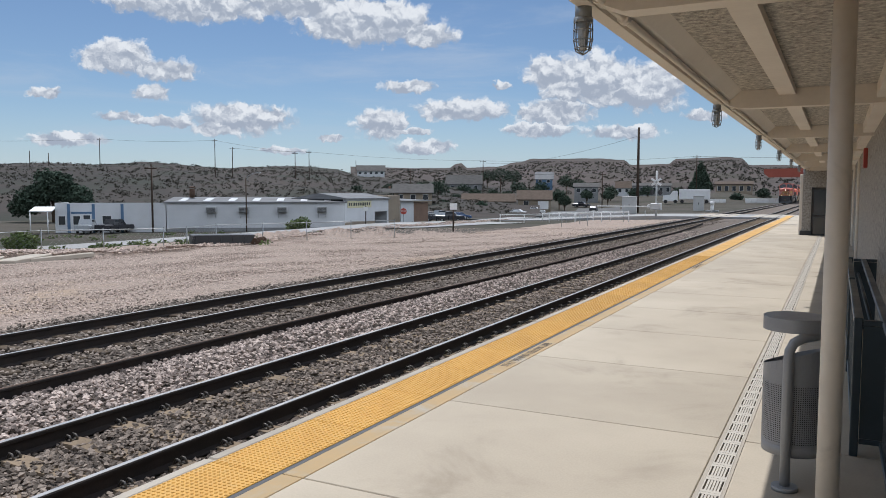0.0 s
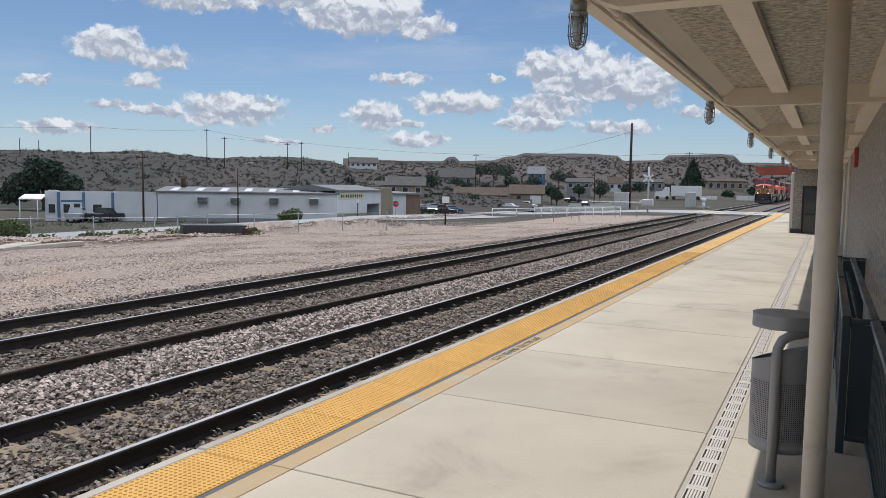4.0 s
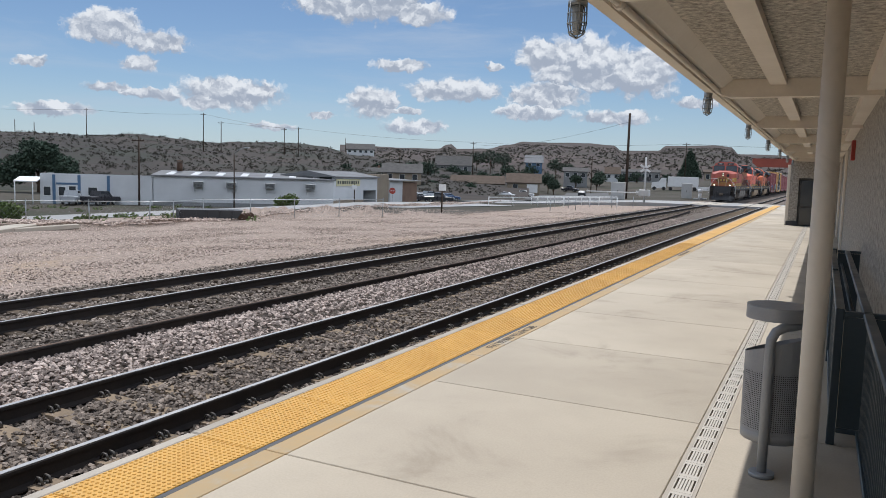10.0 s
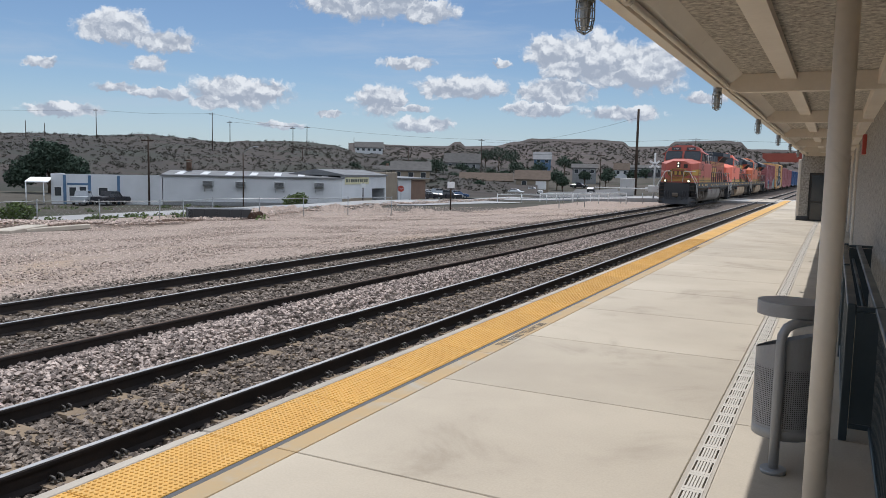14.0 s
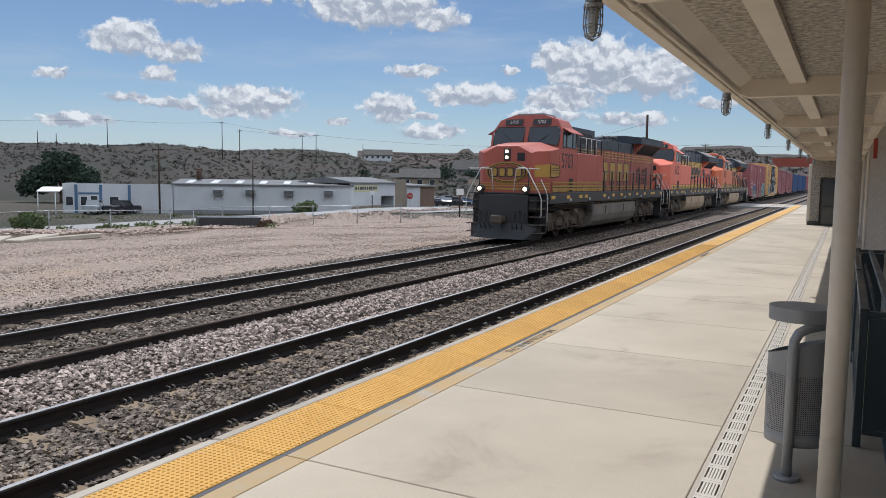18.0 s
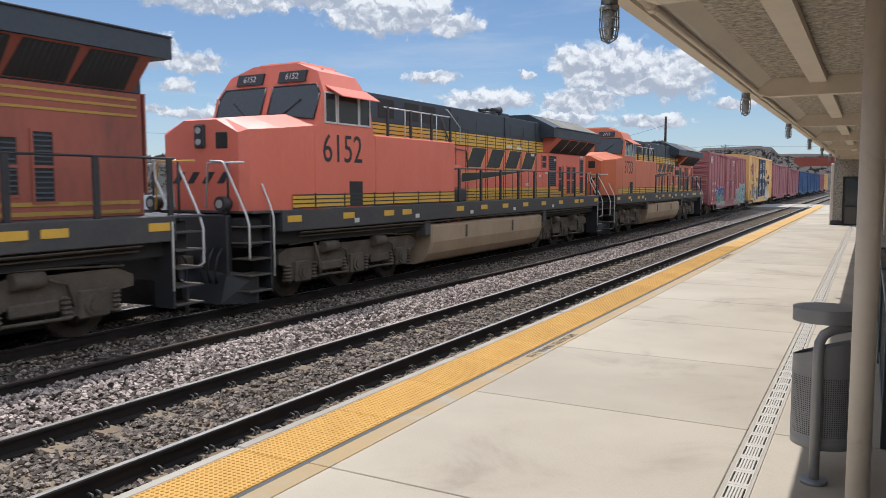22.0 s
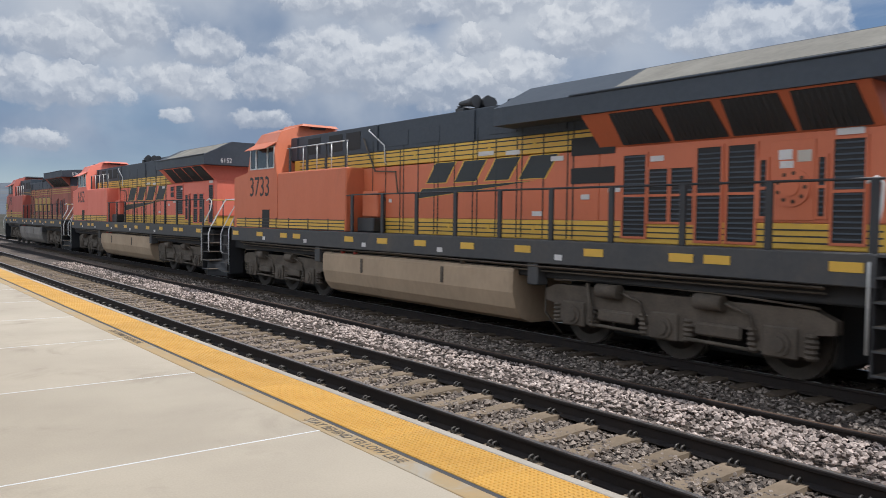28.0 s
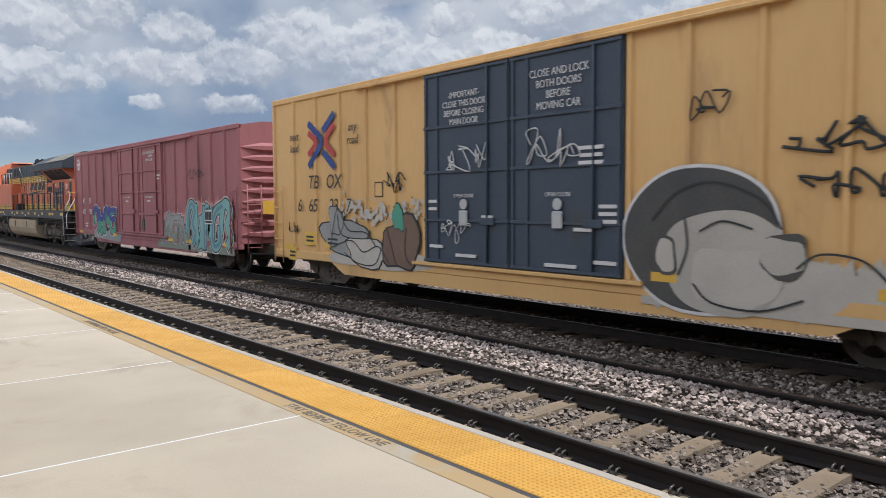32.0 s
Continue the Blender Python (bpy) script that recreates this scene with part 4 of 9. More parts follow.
for j in range(NZ + 1):
    z = 0.29 + 0.44 * j / NZ
    lo = [b.verts.new(((R + 0.0012) * math.cos(k * math.tau / 32), (R + 0.0012) * math.sin(k * math.tau / 32), z - 0.0038)) for k in range(32)]
    hi = [b.verts.new(((R + 0.0012) * math.cos(k * math.tau / 32), (R + 0.0012) * math.sin(k * math.tau / 32), z + 0.0038)) for k in range(32)]
    for k in range(32):
        b.faces.new((lo[k], lo[(k + 1) % 32], hi[(k + 1) % 32], hi[k]))
tagged(part("perforated_drum", b, "bin_grey", litter), kind="stuff")
b = bmesh.new()
tube(b, [(0, 0, 1.085), (0, 0, 1.09), (0, 0, 1.175), (0, 0, 1.18)], R + 0.01, 32)
part("lid", b, "bin_grey", litter)
b = bmesh.new()
tube(b, [(-0.03, -R - 0.035, 0.03), (-0.03, -R - 0.035, 0.90), (-0.025, -R - 0.035, 0.97), (0.0, -R - 0.03, 1.025), (0.05, -R - 0.0, 1.055), (0.12, -R + 0.10, 1.06), (0.18, 0.02, 1.06)], 0.034, 14)
disc(b, (-0.03, -R - 0.035, 0.015), (0, 0, 1), 0.085, 0.03, 20)
part("post", b, "bin_grey", litter)

# dark railing round the ramp beside the wall
railing = thing("ramp_railing", "dark painted steel railing with square bars beside the station wall", "railing")
for x, y in ((0.17, 6.70), (0.17, 9.9), (0.20, 13.05)):
    b = bmesh.new()
    bbox(b, x - 0.03, x + 0.03, y - 0.03, y + 0.03, 0, 1.09, 0.006)
    part("post", b, "black_rail", railing)
for q in ((0.14, 0.21, 6.735, 13.015, 1.03, 1.07), (0.15, 0.20, 6.735, 13.015, 0.10, 0.14), (0.203, 0.545, 6.67, 6.73, 1.03, 1.07), (0.235, 0.545, 13.02, 13.08, 1.03, 1.07), (0.203, 0.545, 6.68, 6.72, 0.10, 0.14)):
    b = bmesh.new()
    bbox(b, *q, 0.006)
    part("rail", b, "black_rail", railing)
b = bmesh.new()
tube(b, [(0.30, 6.75, 0.90), (0.30, 13.0, 0.86)], 0.02)
part("handrail", b, "black_rail", railing)
for y in (6.685, 13.03):
    b = bmesh.new()
    bbox(b, 0.205 if y < 10 else 0.24, 0.54, y, y + 0.012, 0.145 if y < 10 else 0.02, 1.025, 0.002)
    part("end_plate", b, "black_rail", railing)
# lower run of the railing towards the ramp's foot, and its inner rail
for q in ((0.33, 0.40, 3.43, 6.66, 1.03, 1.07), (0.34, 0.39, 3.43, 6.66, 0.10, 0.14), (0.33, 0.40, 6.74, 13.0, 1.03, 1.07)):
    b = bmesh.new()
    bbox(b, *q, 0.006)
    part("rail", b, "black_rail", railing)
b = bmesh.new()
bbox(b, 0.335, 0.395, 3.37, 3.43, 0, 1.09, 0.006)
part("post", b, "black_rail", railing)
pk = bmesh.new()
bbox(pk, -0.009, 0.009, -0.009, 0.009, 0.14, 1.03, 0.003)
pk_mesh = mesh_of("baluster", pk, "black_rail")
for k in range(52):
    share("baluster", pk_mesh, railing, pose(0.175, 6.83 + k * 0.12, 0))
for k in range(26):
    share("baluster", pk_mesh, railing, pose(0.365, 3.52 + k * 0.12, 0))
b = bmesh.new()
bbox(b, 0.47, 0.55, 19.6, 20.2, 2.62, 3.06, 0.01)
alarm = one("wall_alarm_box", b, "red", "small red alarm box on the stucco wall", "alarm")

post = thing("platform_post", "slim dark steel post standing alone on the platform", "post", at=pose(-1.13, -9.35, 0))
b = bmesh.new()
bbox(b, -0.035, 0.035, -0.035, 0.035, 0.0, 1.65, 0.006)
part("shaft", b, "black_rail", post)
b = bmesh.new()
bbox(b, -0.09, 0.09, -0.09, 0.09, 0.0, 0.015, 0.004)
part("base_plate", b, "black_rail", post)

# ---- the town beyond the rails ----
def gz(x, y):
    return ground_height(x, y)


def window_set(parent, spots, material="glassdark", trim="white"):
    """Windows on a wall: (x0, x1, y0, y1, z0, z1) boxes, thin in x or y."""
    for x0, x1, y0, y1, z0, z1 in spots:
        w = new("window")
        w.parent = parent
        b = bmesh.new()
        box(b, x0, x1, y0, y1, z0, z1)
        part("pane", b, material, w)
        b = bmesh.new()
        e = 0.06
        if x1 - x0 < y1 - y0:
            for a, c, d, f in ((y0 - e, y0, z0 - e, z1 + e), (y1, y1 + e, z0 - e, z1 + e), (y0, y1, z1, z1 + e), (y0, y1, z0 - e, z0)):
                box(b, x0 - 0.02, x1 + 0.03, a, c, d, f)
        else:
            for a, c, d, f in ((x0 - e, x0, z0 - e, z1 + e), (x1, x1 + e, z0 - e, z1 + e), (x0, x1, z1, z1 + e), (x0, x1, z0 - e, z0)):
                box(b, a, c, y0 - 0.03, y1 + 0.02, d, f)
        part("frame", b, trim, w)


def along(h0, d0, h1, d1, z):
    """Pose at one spot with x turned towards another; y then leads away to the back."""
    x0, y0 = spot(h0, d0)
    x1, y1 = spot(h1, d1)
    return pose(x0, y0, z, 0, 0, math.degrees(math.atan2(y1 - y0, x1 - x0))), math.hypot(x1 - x0, y1 - y0)


# long white workshop; local axes: x along the street face, y to the back
def workshop():
    at, L = along(46.93, 108, 34.43, 106, -3.2)
    root = thing("workshop", "long white block workshop with wall coolers and a low roof", "building", at=at)
    D, H = 14.0, 4.05
    for q in ((0, L, 0, 0.25), (0, 0.25, 0.25, D), (0, L, D, D + 0.25), (L - 0.25, L, 0.25, D)):
        b = bmesh.new()
        box(b, *q, -0.5, H)
        part("wall", b, "white_wall", root)
    b = bmesh.new()
    box(b, 0, L, -0.03, -0.004, -0.4, 0.55)
    part("plinth", b, "grey_wall", root)
    b = bmesh.new()
    ends = [[(x, -0.35, H), (x, D / 2, H + 0.6), (x, D + 0.4, H), (x, D + 0.4, H - 0.12), (x, -0.35, H - 0.16)] for x in (-0.3, L + 0.3)]
    loft(b, ends)
    part("roof", b, "roof_dull", root, "weathered grey metal roof")
    slope = 0.6 / (D / 2 + 0.35)
    for k in range(7):
        b = bmesh.new()
        x = 1.4 + k * 3.2
        loft(b, [[(x, y, H + 0.04 + (y + 0.35) * slope), (x + 0.9, y, H + 0.04 + (y + 0.35) * slope), (x + 0.9, y, H + (y + 0.35) * slope), (x, y, H + (y + 0.35) * slope)] for y in (0.6, 4.8)])
        part("roof_panel", b, "roof_metal", root, "pale translucent roof panel")
    for x in (5.8, 10.0, 15.0, 20.3):
        cooler = new("wall_cooler")
        cooler.parent = root
        b = bmesh.new()
        bbox(b, x - 0.65, x + 0.65, -0.95, -0.02, 2.6, 3.35, 0.04)
        part("casing", b, "metal_grey", cooler)
        for k in range(6):
            b = bmesh.new()
            box(b, x - 0.55, x + 0.55, -0.965, -0.951, 2.68 + k * 0.105, 2.74 + k * 0.105)
            part("louvre", b, "dark", cooler)
        for s in (-0.5, 0.5):
            b = bmesh.new()
            tube(b, [(x + s, -0.85, 2.6), (x + s, -0.02, 1.9)], 0.025, 6)
            part("bracket", b, "metal_grey", cooler)
    b = bmesh.new()
    tube(b, [(2.5, 5.0, H + 0.5), (2.5, 5.0, H + 1.75)], 0.38, 12), disc(b, (2.5, 5.0, H + 1.95), (0, 0, 1), 0.55, 0.22, 12, 0.2)
    part("stack", b, "rust", root, "rusty roof stack")
    return root


workshop()
# the workshop's street front, turned along the cross street
at, L = along(34.43, 106, 31.22, 118, -3.0)
front = thing("garage_building", "white and tan garage with a painted sign and an open bay", "building", at=at)
b = bmesh.new()
x1, x2 = L * 0.66, L * 0.97
box(b, 0, x1, 0, 0.25, -0.5, 4.2), box(b, x1, x2, 0, 0.25, 2.3, 4.2), box(b, x2, L, 0, 0.25, -0.5, 4.2), box(b, 0, L, 8.0, 8.25, -0.5, 4.2), box(b, L - 0.25, L, 0.25, 8, -0.5, 4.2)
part("wall", b, "white_wall", front)
# dark sheet set back in the opening paints the bay's inner shade
b = bmesh.new()
box(b, x1, x2, 3.0, 3.1, -0.3, 2.4)
part("open_bay", b, "dark", front, "dark sheet standing for the shade in the open garage bay")
b = bmesh.new()
bbox(b, 0, x1, -0.05, -0.005, -0.4, 1.0, 0.02)
part("dado", b, "tan_wall", front)
b = bmesh.new()
bbox(b, L * 0.05, L * 0.57, -0.09, -0.01, 2.95, 3.95, 0.02)
sign = part("sign", b, surface("pale_sign_board", (0.55, 0.52, 0.33), (0.50, 0.47, 0.30), 0.6), front, "cream sign board with dark lettering bars")
for k, w in enumerate((0.42, 0.3, 0.5, 0.4, 0.42, 0.38, 0.5, 0.4, 0.42, 0.36)):
    b = bmesh.new()
    box(b, L * 0.07 + k * 0.66, L * 0.07 + k * 0.66 + w, -0.10, -0.09, 3.25, 3.68)
    part("bar", b, "letter_dark", sign)
b = bmesh.new()
prism_x(b, [(-0.4, 4.15), (-0.4, 4.3), (4.0, 5.0), (8.4, 4.3), (8.4, 4.15)], -0.2, L)
part("roof", b, "roof_dull", front)
at, L = along(31.22, 118, 30.38, 122, -3.0)
b = bmesh.new()
bbox(b, 0, L, 0, 7.0, -0.5, 4.7, 0.04)
one("tan_garage_end", b, "tan_wall", "tall tan block end of the garage building", "building", at=at)
at, L = along(30.3, 122.5, 28.28, 132, -3.0)
side = thing("annex", "white and brick annex with a lean-to roof", "building", at=at)
b = bmesh.new()
box(b, 0, L * 0.45, 0, 6.0, -0.5, 3.7)
part("wall", b, "white_wall", side)
b = bmesh.new()
box(b, L * 0.45, L, 0.02, 5.5, -0.5, 3.5)
part("brick_wall", b, "brick_wall", side)
b = bmesh.new()
prism_x(b, [(-0.6, 3.7), (6.2, 4.0), (6.2, 4.12), (-0.6, 3.82)], -0.2, L + 0.3)
part("roof", b, "roof_dull", side)
# small office with blue trim
at, L = along(53.93, 110, 46.99, 108, -2.9)
office = thing("office", "small white office with blue pilasters and a flat parapet", "building", at=at)
H = 3.6
b = bmesh.new()
box(b, 0, L, 0, 0.25, -0.5, H), box(b, 0, 0.25, 0.25, 7, -0.5, H), box(b, 0.25, L, 6.75, 7, -0.5, H - 0.1), box(b, L - 0.25, L, 0.25, 6.75, -0.5, H - 0.2)
part("wall", b, "white_wall", office)
b = bmesh.new()
box(b, 0.26, L - 0.26, 0.26, 6.74, H - 0.4, H - 0.3)
part("roof", b, "roof_dull", office)
for f in (0.12, 0.34, 0.6):
    b = bmesh.new()
    bbox(b, f * L - 0.18, f * L + 0.18, -0.07, -0.004, -0.3, H - 0.15, 0.01)
    part("pilaster", b, "blue_trim", office)
b = bmesh.new()
bbox(b, 0.14 * L, 0.33 * L, -0.05, -0.005, 2.2, 2.45, 0.01)
part("fascia", b, "blue_trim", office)
window_set(office, [(0.03 * L, 0.09 * L, -0.02, 0.05, 0.8, 1.9), (0.16 * L, 0.22 * L, -0.02, 0.05, 0.8, 1.9), (0.25 * L, 0.31 * L, -0.02, 0.05, 0.0, 2.0), (0.42 * L, 0.5 * L, -0.02, 0.05, 0.9, 1.9)])
b = bmesh.new()
prism_x(b, [(-1.8, 2.5), (1.2, 3.0), (1.2, 3.12), (-1.8, 2.62)], -2.6, 0)
porch = part("porch_roof", b, "white", office)
for x in (-2.5, -0.5):
    b = bmesh.new()
    disc(b, (x, -1.65, 1.05), (0, 0, 1), 0.07, 2.95, 8)
    part("porch_post", b, "white", office)


def house(label, h0, h1, dist, z, D, H, rise, wall, roof, windows=3, chimney=False, garage=False):
    at, L = along(h0, dist, h1, dist, z)
    root = thing("house", label, "house", at=at)
    b = bmesh.new()
    box(b, 0, L, 0, 0.25, -4.0, H)
    part("wall", b, wall, root)
    b = bmesh.new()
    box(b, 0, L, D - 0.25, D, -4.0, H)
    part("wall", b, wall, root)
    b = bmesh.new()
    loft(b, [[(0, 0.25, -4.0), (0, D - 0.25, -4.0), (0, D - 0.25, H), (0, D / 2, H + rise * 0.95), (0, 0.25, H)], [(0.25, 0.25, -4.0), (0.25, D - 0.25, -4.0), (0.25, D - 0.25, H), (0.25, D / 2, H + rise * 0.95), (0.25, 0.25, H)]])
    part("wall", b, wall, root)
    b = bmesh.new()
    loft(b, [[(L - 0.25, 0.25, -4.0), (L - 0.25, D - 0.25, -4.0), (L - 0.25, D - 0.25, H), (L - 0.25, D / 2, H + rise * 0.95), (L - 0.25, 0.25, H)], [(L, 0.25, -4.0), (L, D - 0.25, -4.0), (L, D - 0.25, H), (L, D / 2, H + rise * 0.95), (L, 0.25, H)]])
    part("wall", b, wall, root)
    b = bmesh.new()
    e = 0.5
    for s in (0, 1):
        y0, y1 = (-e, D / 2) if s == 0 else (D + e, D / 2)
        zl = H - e * rise / (D / 2)
        loft(b, [[(-e, y0, zl), (-e, y1, H + rise), (-e, y1, H + rise + 0.15), (-e, y0, zl + 0.15)], [(L + e, y0, zl), (L + e, y1, H + rise), (L + e, y1, H + rise + 0.15), (L + e, y0, zl + 0.15)]])
    part("roof", b, roof, root)
    n = max(1, windows)
    spots = [(L * (k + 0.5) / n - 0.6, L * (k + 0.5) / n + 0.6, -0.03, 0.06, H * 0.35, H * 0.8) for k in range(n)]
    window_set(root, spots)
    if garage:
        b = bmesh.new()
        bbox(b, L - 3.4, L - 0.6, -0.08, 0.1, 0, 2.2, 0.03)
        part("garage_door", b, "white", root)
    if chimney:
        b = bmesh.new()
        bbox(b, L * 0.3, L * 0.3 + 0.7, D * 0.55, D * 0.55 + 0.7, H, H + rise + 0.9, 0.03)
        part("chimney", b, "brick_wall", root)
    return root


HOUSES = [
    ("brown brick ranch house with a low brown shingle roof", 25.7, 21.9, 215, -2.9, 9, 2.7, 2.0, "brick_wall", "roof_brown", 4, False, False),
    ("tan house with a gabled brown roof and a garage", 21.6, 19.2, 205, -2.2, 9, 2.7, 2.2, "tan_wall", "roof_brown", 2, False, True),
    ("pale grey gabled house on the rise behind the garage", 26.9, 24.3, 300, 2.1, 10, 3.6, 3.4, "grey_wall", "roof_grey", 3, False, False),
    ("grey house with a long shingle roof below the hill", 32.0, 29.4, 225, -1.6, 10, 2.8, 2.0, "grey_wall", "roof_grey", 3, True, False),
    ("low grey house with a dull roof behind the garage", 30.8, 28.0, 190, -0.6, 9, 2.8, 2.0, "tan_wall", "roof_grey", 3, False, False),
    ("white house alone on the hilltop with a hipped roof", 33.5, 31.5, 350, 9.7, 10, 2.4, 2.4, "white_wall", "roof_grey", 5, False, False),
    ("small blue-grey house among dark trees", 20.3, 19.1, 300, 5.4, 8, 2.2, 2.6, "blue_trim", "roof_dull", 2, False, False),
    ("dark shed house with a flat low roof", 17.5, 15.8, 260, 1.4, 8, 2.8, 1.2, "grey_wall", "roof_grey", 3, False, False),
    ("small white cottage with a pyramid roof", 14.5, 13.5, 320, 1.4, 7, 3.0, 2.4, "white_wall", "roof_brown", 2, False, False),
    ("long low grey warehouse beyond the houses", 13.4, 10.7, 350, 1.4, 12, 4.0, 1.2, "grey_wall", "roof_grey", 6, False, False),
    ("low tan commercial building by the far rails", 7.7, 5.3, 300, 1.7, 10, 3.8, 0.9, "tan_wall", "roof_brown", 5, False, False),
]
for h in HOUSES:
    house(*h)

# block wall beside the street
at, L = along(28.0, 195, 25.6, 192, -3.1)
b = bmesh.new()
bbox(b, 0, L, 0, 0.4, -0.6, 1.8, 0.05)
one("block_wall", b, "brick_wall", "low brown block wall along the street", "wall", at=at)
for h0, h1, d, z in ((8.2, 7.0, 230, -1.2), (5.75, 3.06, 230, -1.0)):
    at, L = along(h0, d, h1, d, z)
    wf = thing("panel_fence", "white panel fence beyond the crossing", "fence", "white fences", at=at)
    n = int(L / 1.5)
    for k in range(n):
        b = bmesh.new()
        bbox(b, k * L / n, (k + 1) * L / n - 0.05, 0, 0.1, -1.5, 1.7, 0.02)
        part("panel", b, "white", wf)


def vehicle(kind, paint, label, x, y, yaw, z=None):
    root = thing("parked_car" if kind != "pickup" else "pickup_truck", label, "car" if kind != "pickup" else "pickup", "parked vehicles", at=pose(x, y, gz(x, y) + 0.07 if z is None else z, 0, 0, yaw))
    b = bmesh.new()
    w = 0.88
    if kind == "pickup":
        prof = [(-2.6, 0.35), (2.6, 0.35), (2.65, 0.75), (2.5, 1.0), (1.2, 1.08), (0.6, 1.72), (-0.8, 1.76), (-0.95, 1.1), (-2.6, 1.08)]
    else:
        prof = [(-2.2, 0.35), (2.2, 0.35), (2.25, 0.65), (2.1, 0.82), (1.1, 0.95), (0.45, 1.42), (-0.9, 1.45), (-1.6, 1.0), (-2.2, 0.92)]
    secs = []
    for s, k in ((-1, 0.0), (-0.82, 1.0), (0.82, 1.0), (1, 0.0)):
        secs.append([(px * (0.97 if k == 0 else 1), s * w, pz if pz < 1.05 else (pz if k else 1.0)) for px, pz in prof])
    loft(b, secs)
    part("body", b, CARS[paint], root)
    b = bmesh.new()
    if kind == "pickup":
        prism = [(1.12, 1.12), (0.62, 1.68), (-0.72, 1.71), (-0.85, 1.14)]
    else:
        prism = [(1.02, 0.99), (0.42, 1.38), (-0.88, 1.40), (-1.45, 1.02)]
    loft(b, [[(px, -w * 0.90, pz) for px, pz in prism], [(px, w * 0.90, pz) for px, pz in prism]])
    part("glazing", b, "glassdark", root)
    for px in (-1.4, 1.4):
        for s in (-1, 1):
            wh = new("wheel")
            wh.parent = root
            b = bmesh.new()
            disc(b, (px, s * 0.80, 0.33), (0, 1, 0), 0.33, 0.22, 16)
            part("tyre", b, "tyre", wh)
            b = bmesh.new()
            disc(b, (px, s * 0.905, 0.33), (0, 1, 0), 0.19, 0.03, 12)
            part("rim", b, "metal_grey", wh)
    for s in (-1, 1):
        b = bmesh.new()
        bbox(b, 2.16 if kind != "pickup" else 2.58, 2.26 if kind != "pickup" else 2.67, s * 0.7 - 0.16, s * 0.7 + 0.16, 0.62, 0.76, 0.02)
        part("headlight", b, "lampglass", root)
    return root


for kind, paint, label, hd, dist, yaw in (
        ("car", "black", "dark sedan parked by the annex", 28.2, 140, 80), ("pickup", "black", "dark pickup parked by the street corner", 26.6, 135, 20),
        ("pickup", "silver", "silver pickup parked beside the dark sedan", 27.4, 150, 60), ("car", "silver", "silver car parked before the brown house", 25.0, 185, 10),
        ("car", "white", "white sedan parked on the far street", 21.6, 178, 5), ("pickup", "white", "white pickup parked before the tan house", 20.4, 190, 10),
        ("car", "black", "black car on the far street", 16.1, 210, 100), ("pickup", "black", "dark pickup parked before the shed house", 17.0, 235, 0),
        ("pickup", "silver", "silver pickup truck beside the small office", 52.0, 107, 128), ("pickup", "black", "dark pickup parked beside the small office", 50.3, 106.5, 98),
        ("car", "silver", "silver car parked in the lot by the annex", 29.2, 138, 70), ("car", "white", "white car parked in the lot by the annex", 28.0, 152, 50), ("car", "blue", "blue car parked in the lot by the street", 25.9, 148, 30)):
    x, y = spot(hd, dist)
    vehicle(kind, paint, label, x, y, yaw)

# white semi trailer in the distance
at, L = along(10.95, 225, 8.33, 225, -0.70)
trailer = thing("semi_truck", "white semi truck and trailer parked far beyond the crossing", "truck", at=at)
b = bmesh.new()
bbox(b, 3.2, 11.4, 0, 2.5, 1.1, 3.9, 0.05)
part("trailer_box", b, "white", trailer)
b = bmesh.new()
prism_y(b, [(-1.2, 0.6), (2.8, 0.6), (2.8, 3.5), (1.5, 3.5), (0.8, 2.4), (-1.1, 2.2)], 0.1, 2.4)
part("cab", b, "white", trailer)
for x in (-0.4, 2.2, 4.0, 9.2, 10.5):
    b = bmesh.new()
    disc(b, (x, 0.1, 0.5), (0, 1, 0), 0.5, 0.4, 14)
    part("wheel", b, "tyre", trailer)

# old dump body lying at the yard's edge
dump = thing("dump_body", "black steel dump body lying at the edge of the gravel", "scrap", at=pose(*spot(43.35, 48), gz(*spot(43.35, 48)) + 0.02, 0, 0, 50))
b = bmesh.new()
prism_y(b, [(-1.7, 0.1), (1.6, 0.1), (1.95, 0.62), (-1.7, 0.66)], -0.9, 0.9)
for k in range(5):
    bbox(b, -1.5 + k * 0.7, -1.42 + k * 0.7, -0.96, 0.96, 0.1, 0.64, 0.01)
part("body", b, "black", dump)
for k in range(4):
    b = bmesh.new()
    disc(b, (1.9 + 0.25 * k, -0.7 + 0.45 * k, 0.22), (0.2, 1, 0.1), 0.22, 0.2, 12)
    part("roller", b, "rust", dump)

# ---- fence, poles, lamps, crossing gear ----
fence = thing("chain_link_fence", "low rusty chain-link fence with a top rail along the yard", "fence")
b = bmesh.new()
posts = [spot(h, 46.0) for h in (70, 66.2, 62.4, 58.6, 54.8, 51.0, 47.2, 45.6)] + [spot(h, 50.5 + 0.3 * k) for k, h in enumerate((43.6, 40.4, 37.2, 34.0, 30.8))]
pm = bmesh.new()
tube(pm, [(0, 0, -0.2), (0, 0, 1.25)], 0.03, 8), disc(pm, (0, 0, 1.26), (0, 0, 1), 0.038, 0.04, 8)
post_mesh = mesh_of("post", pm, "metal_grey")
for k, (x, y) in enumerate(posts):
    share("post", post_mesh, fence, pose(x, y, gz(x, y) - 0.02, 0, 3 * math.sin(k * 2.3), 0))
b = bmesh.new()
tube(b, [(x, y, gz(x, y) + 1.16) for x, y in posts], 0.022, 6)
part("top_rail", b, "metal_grey", fence)
b = bmesh.new()
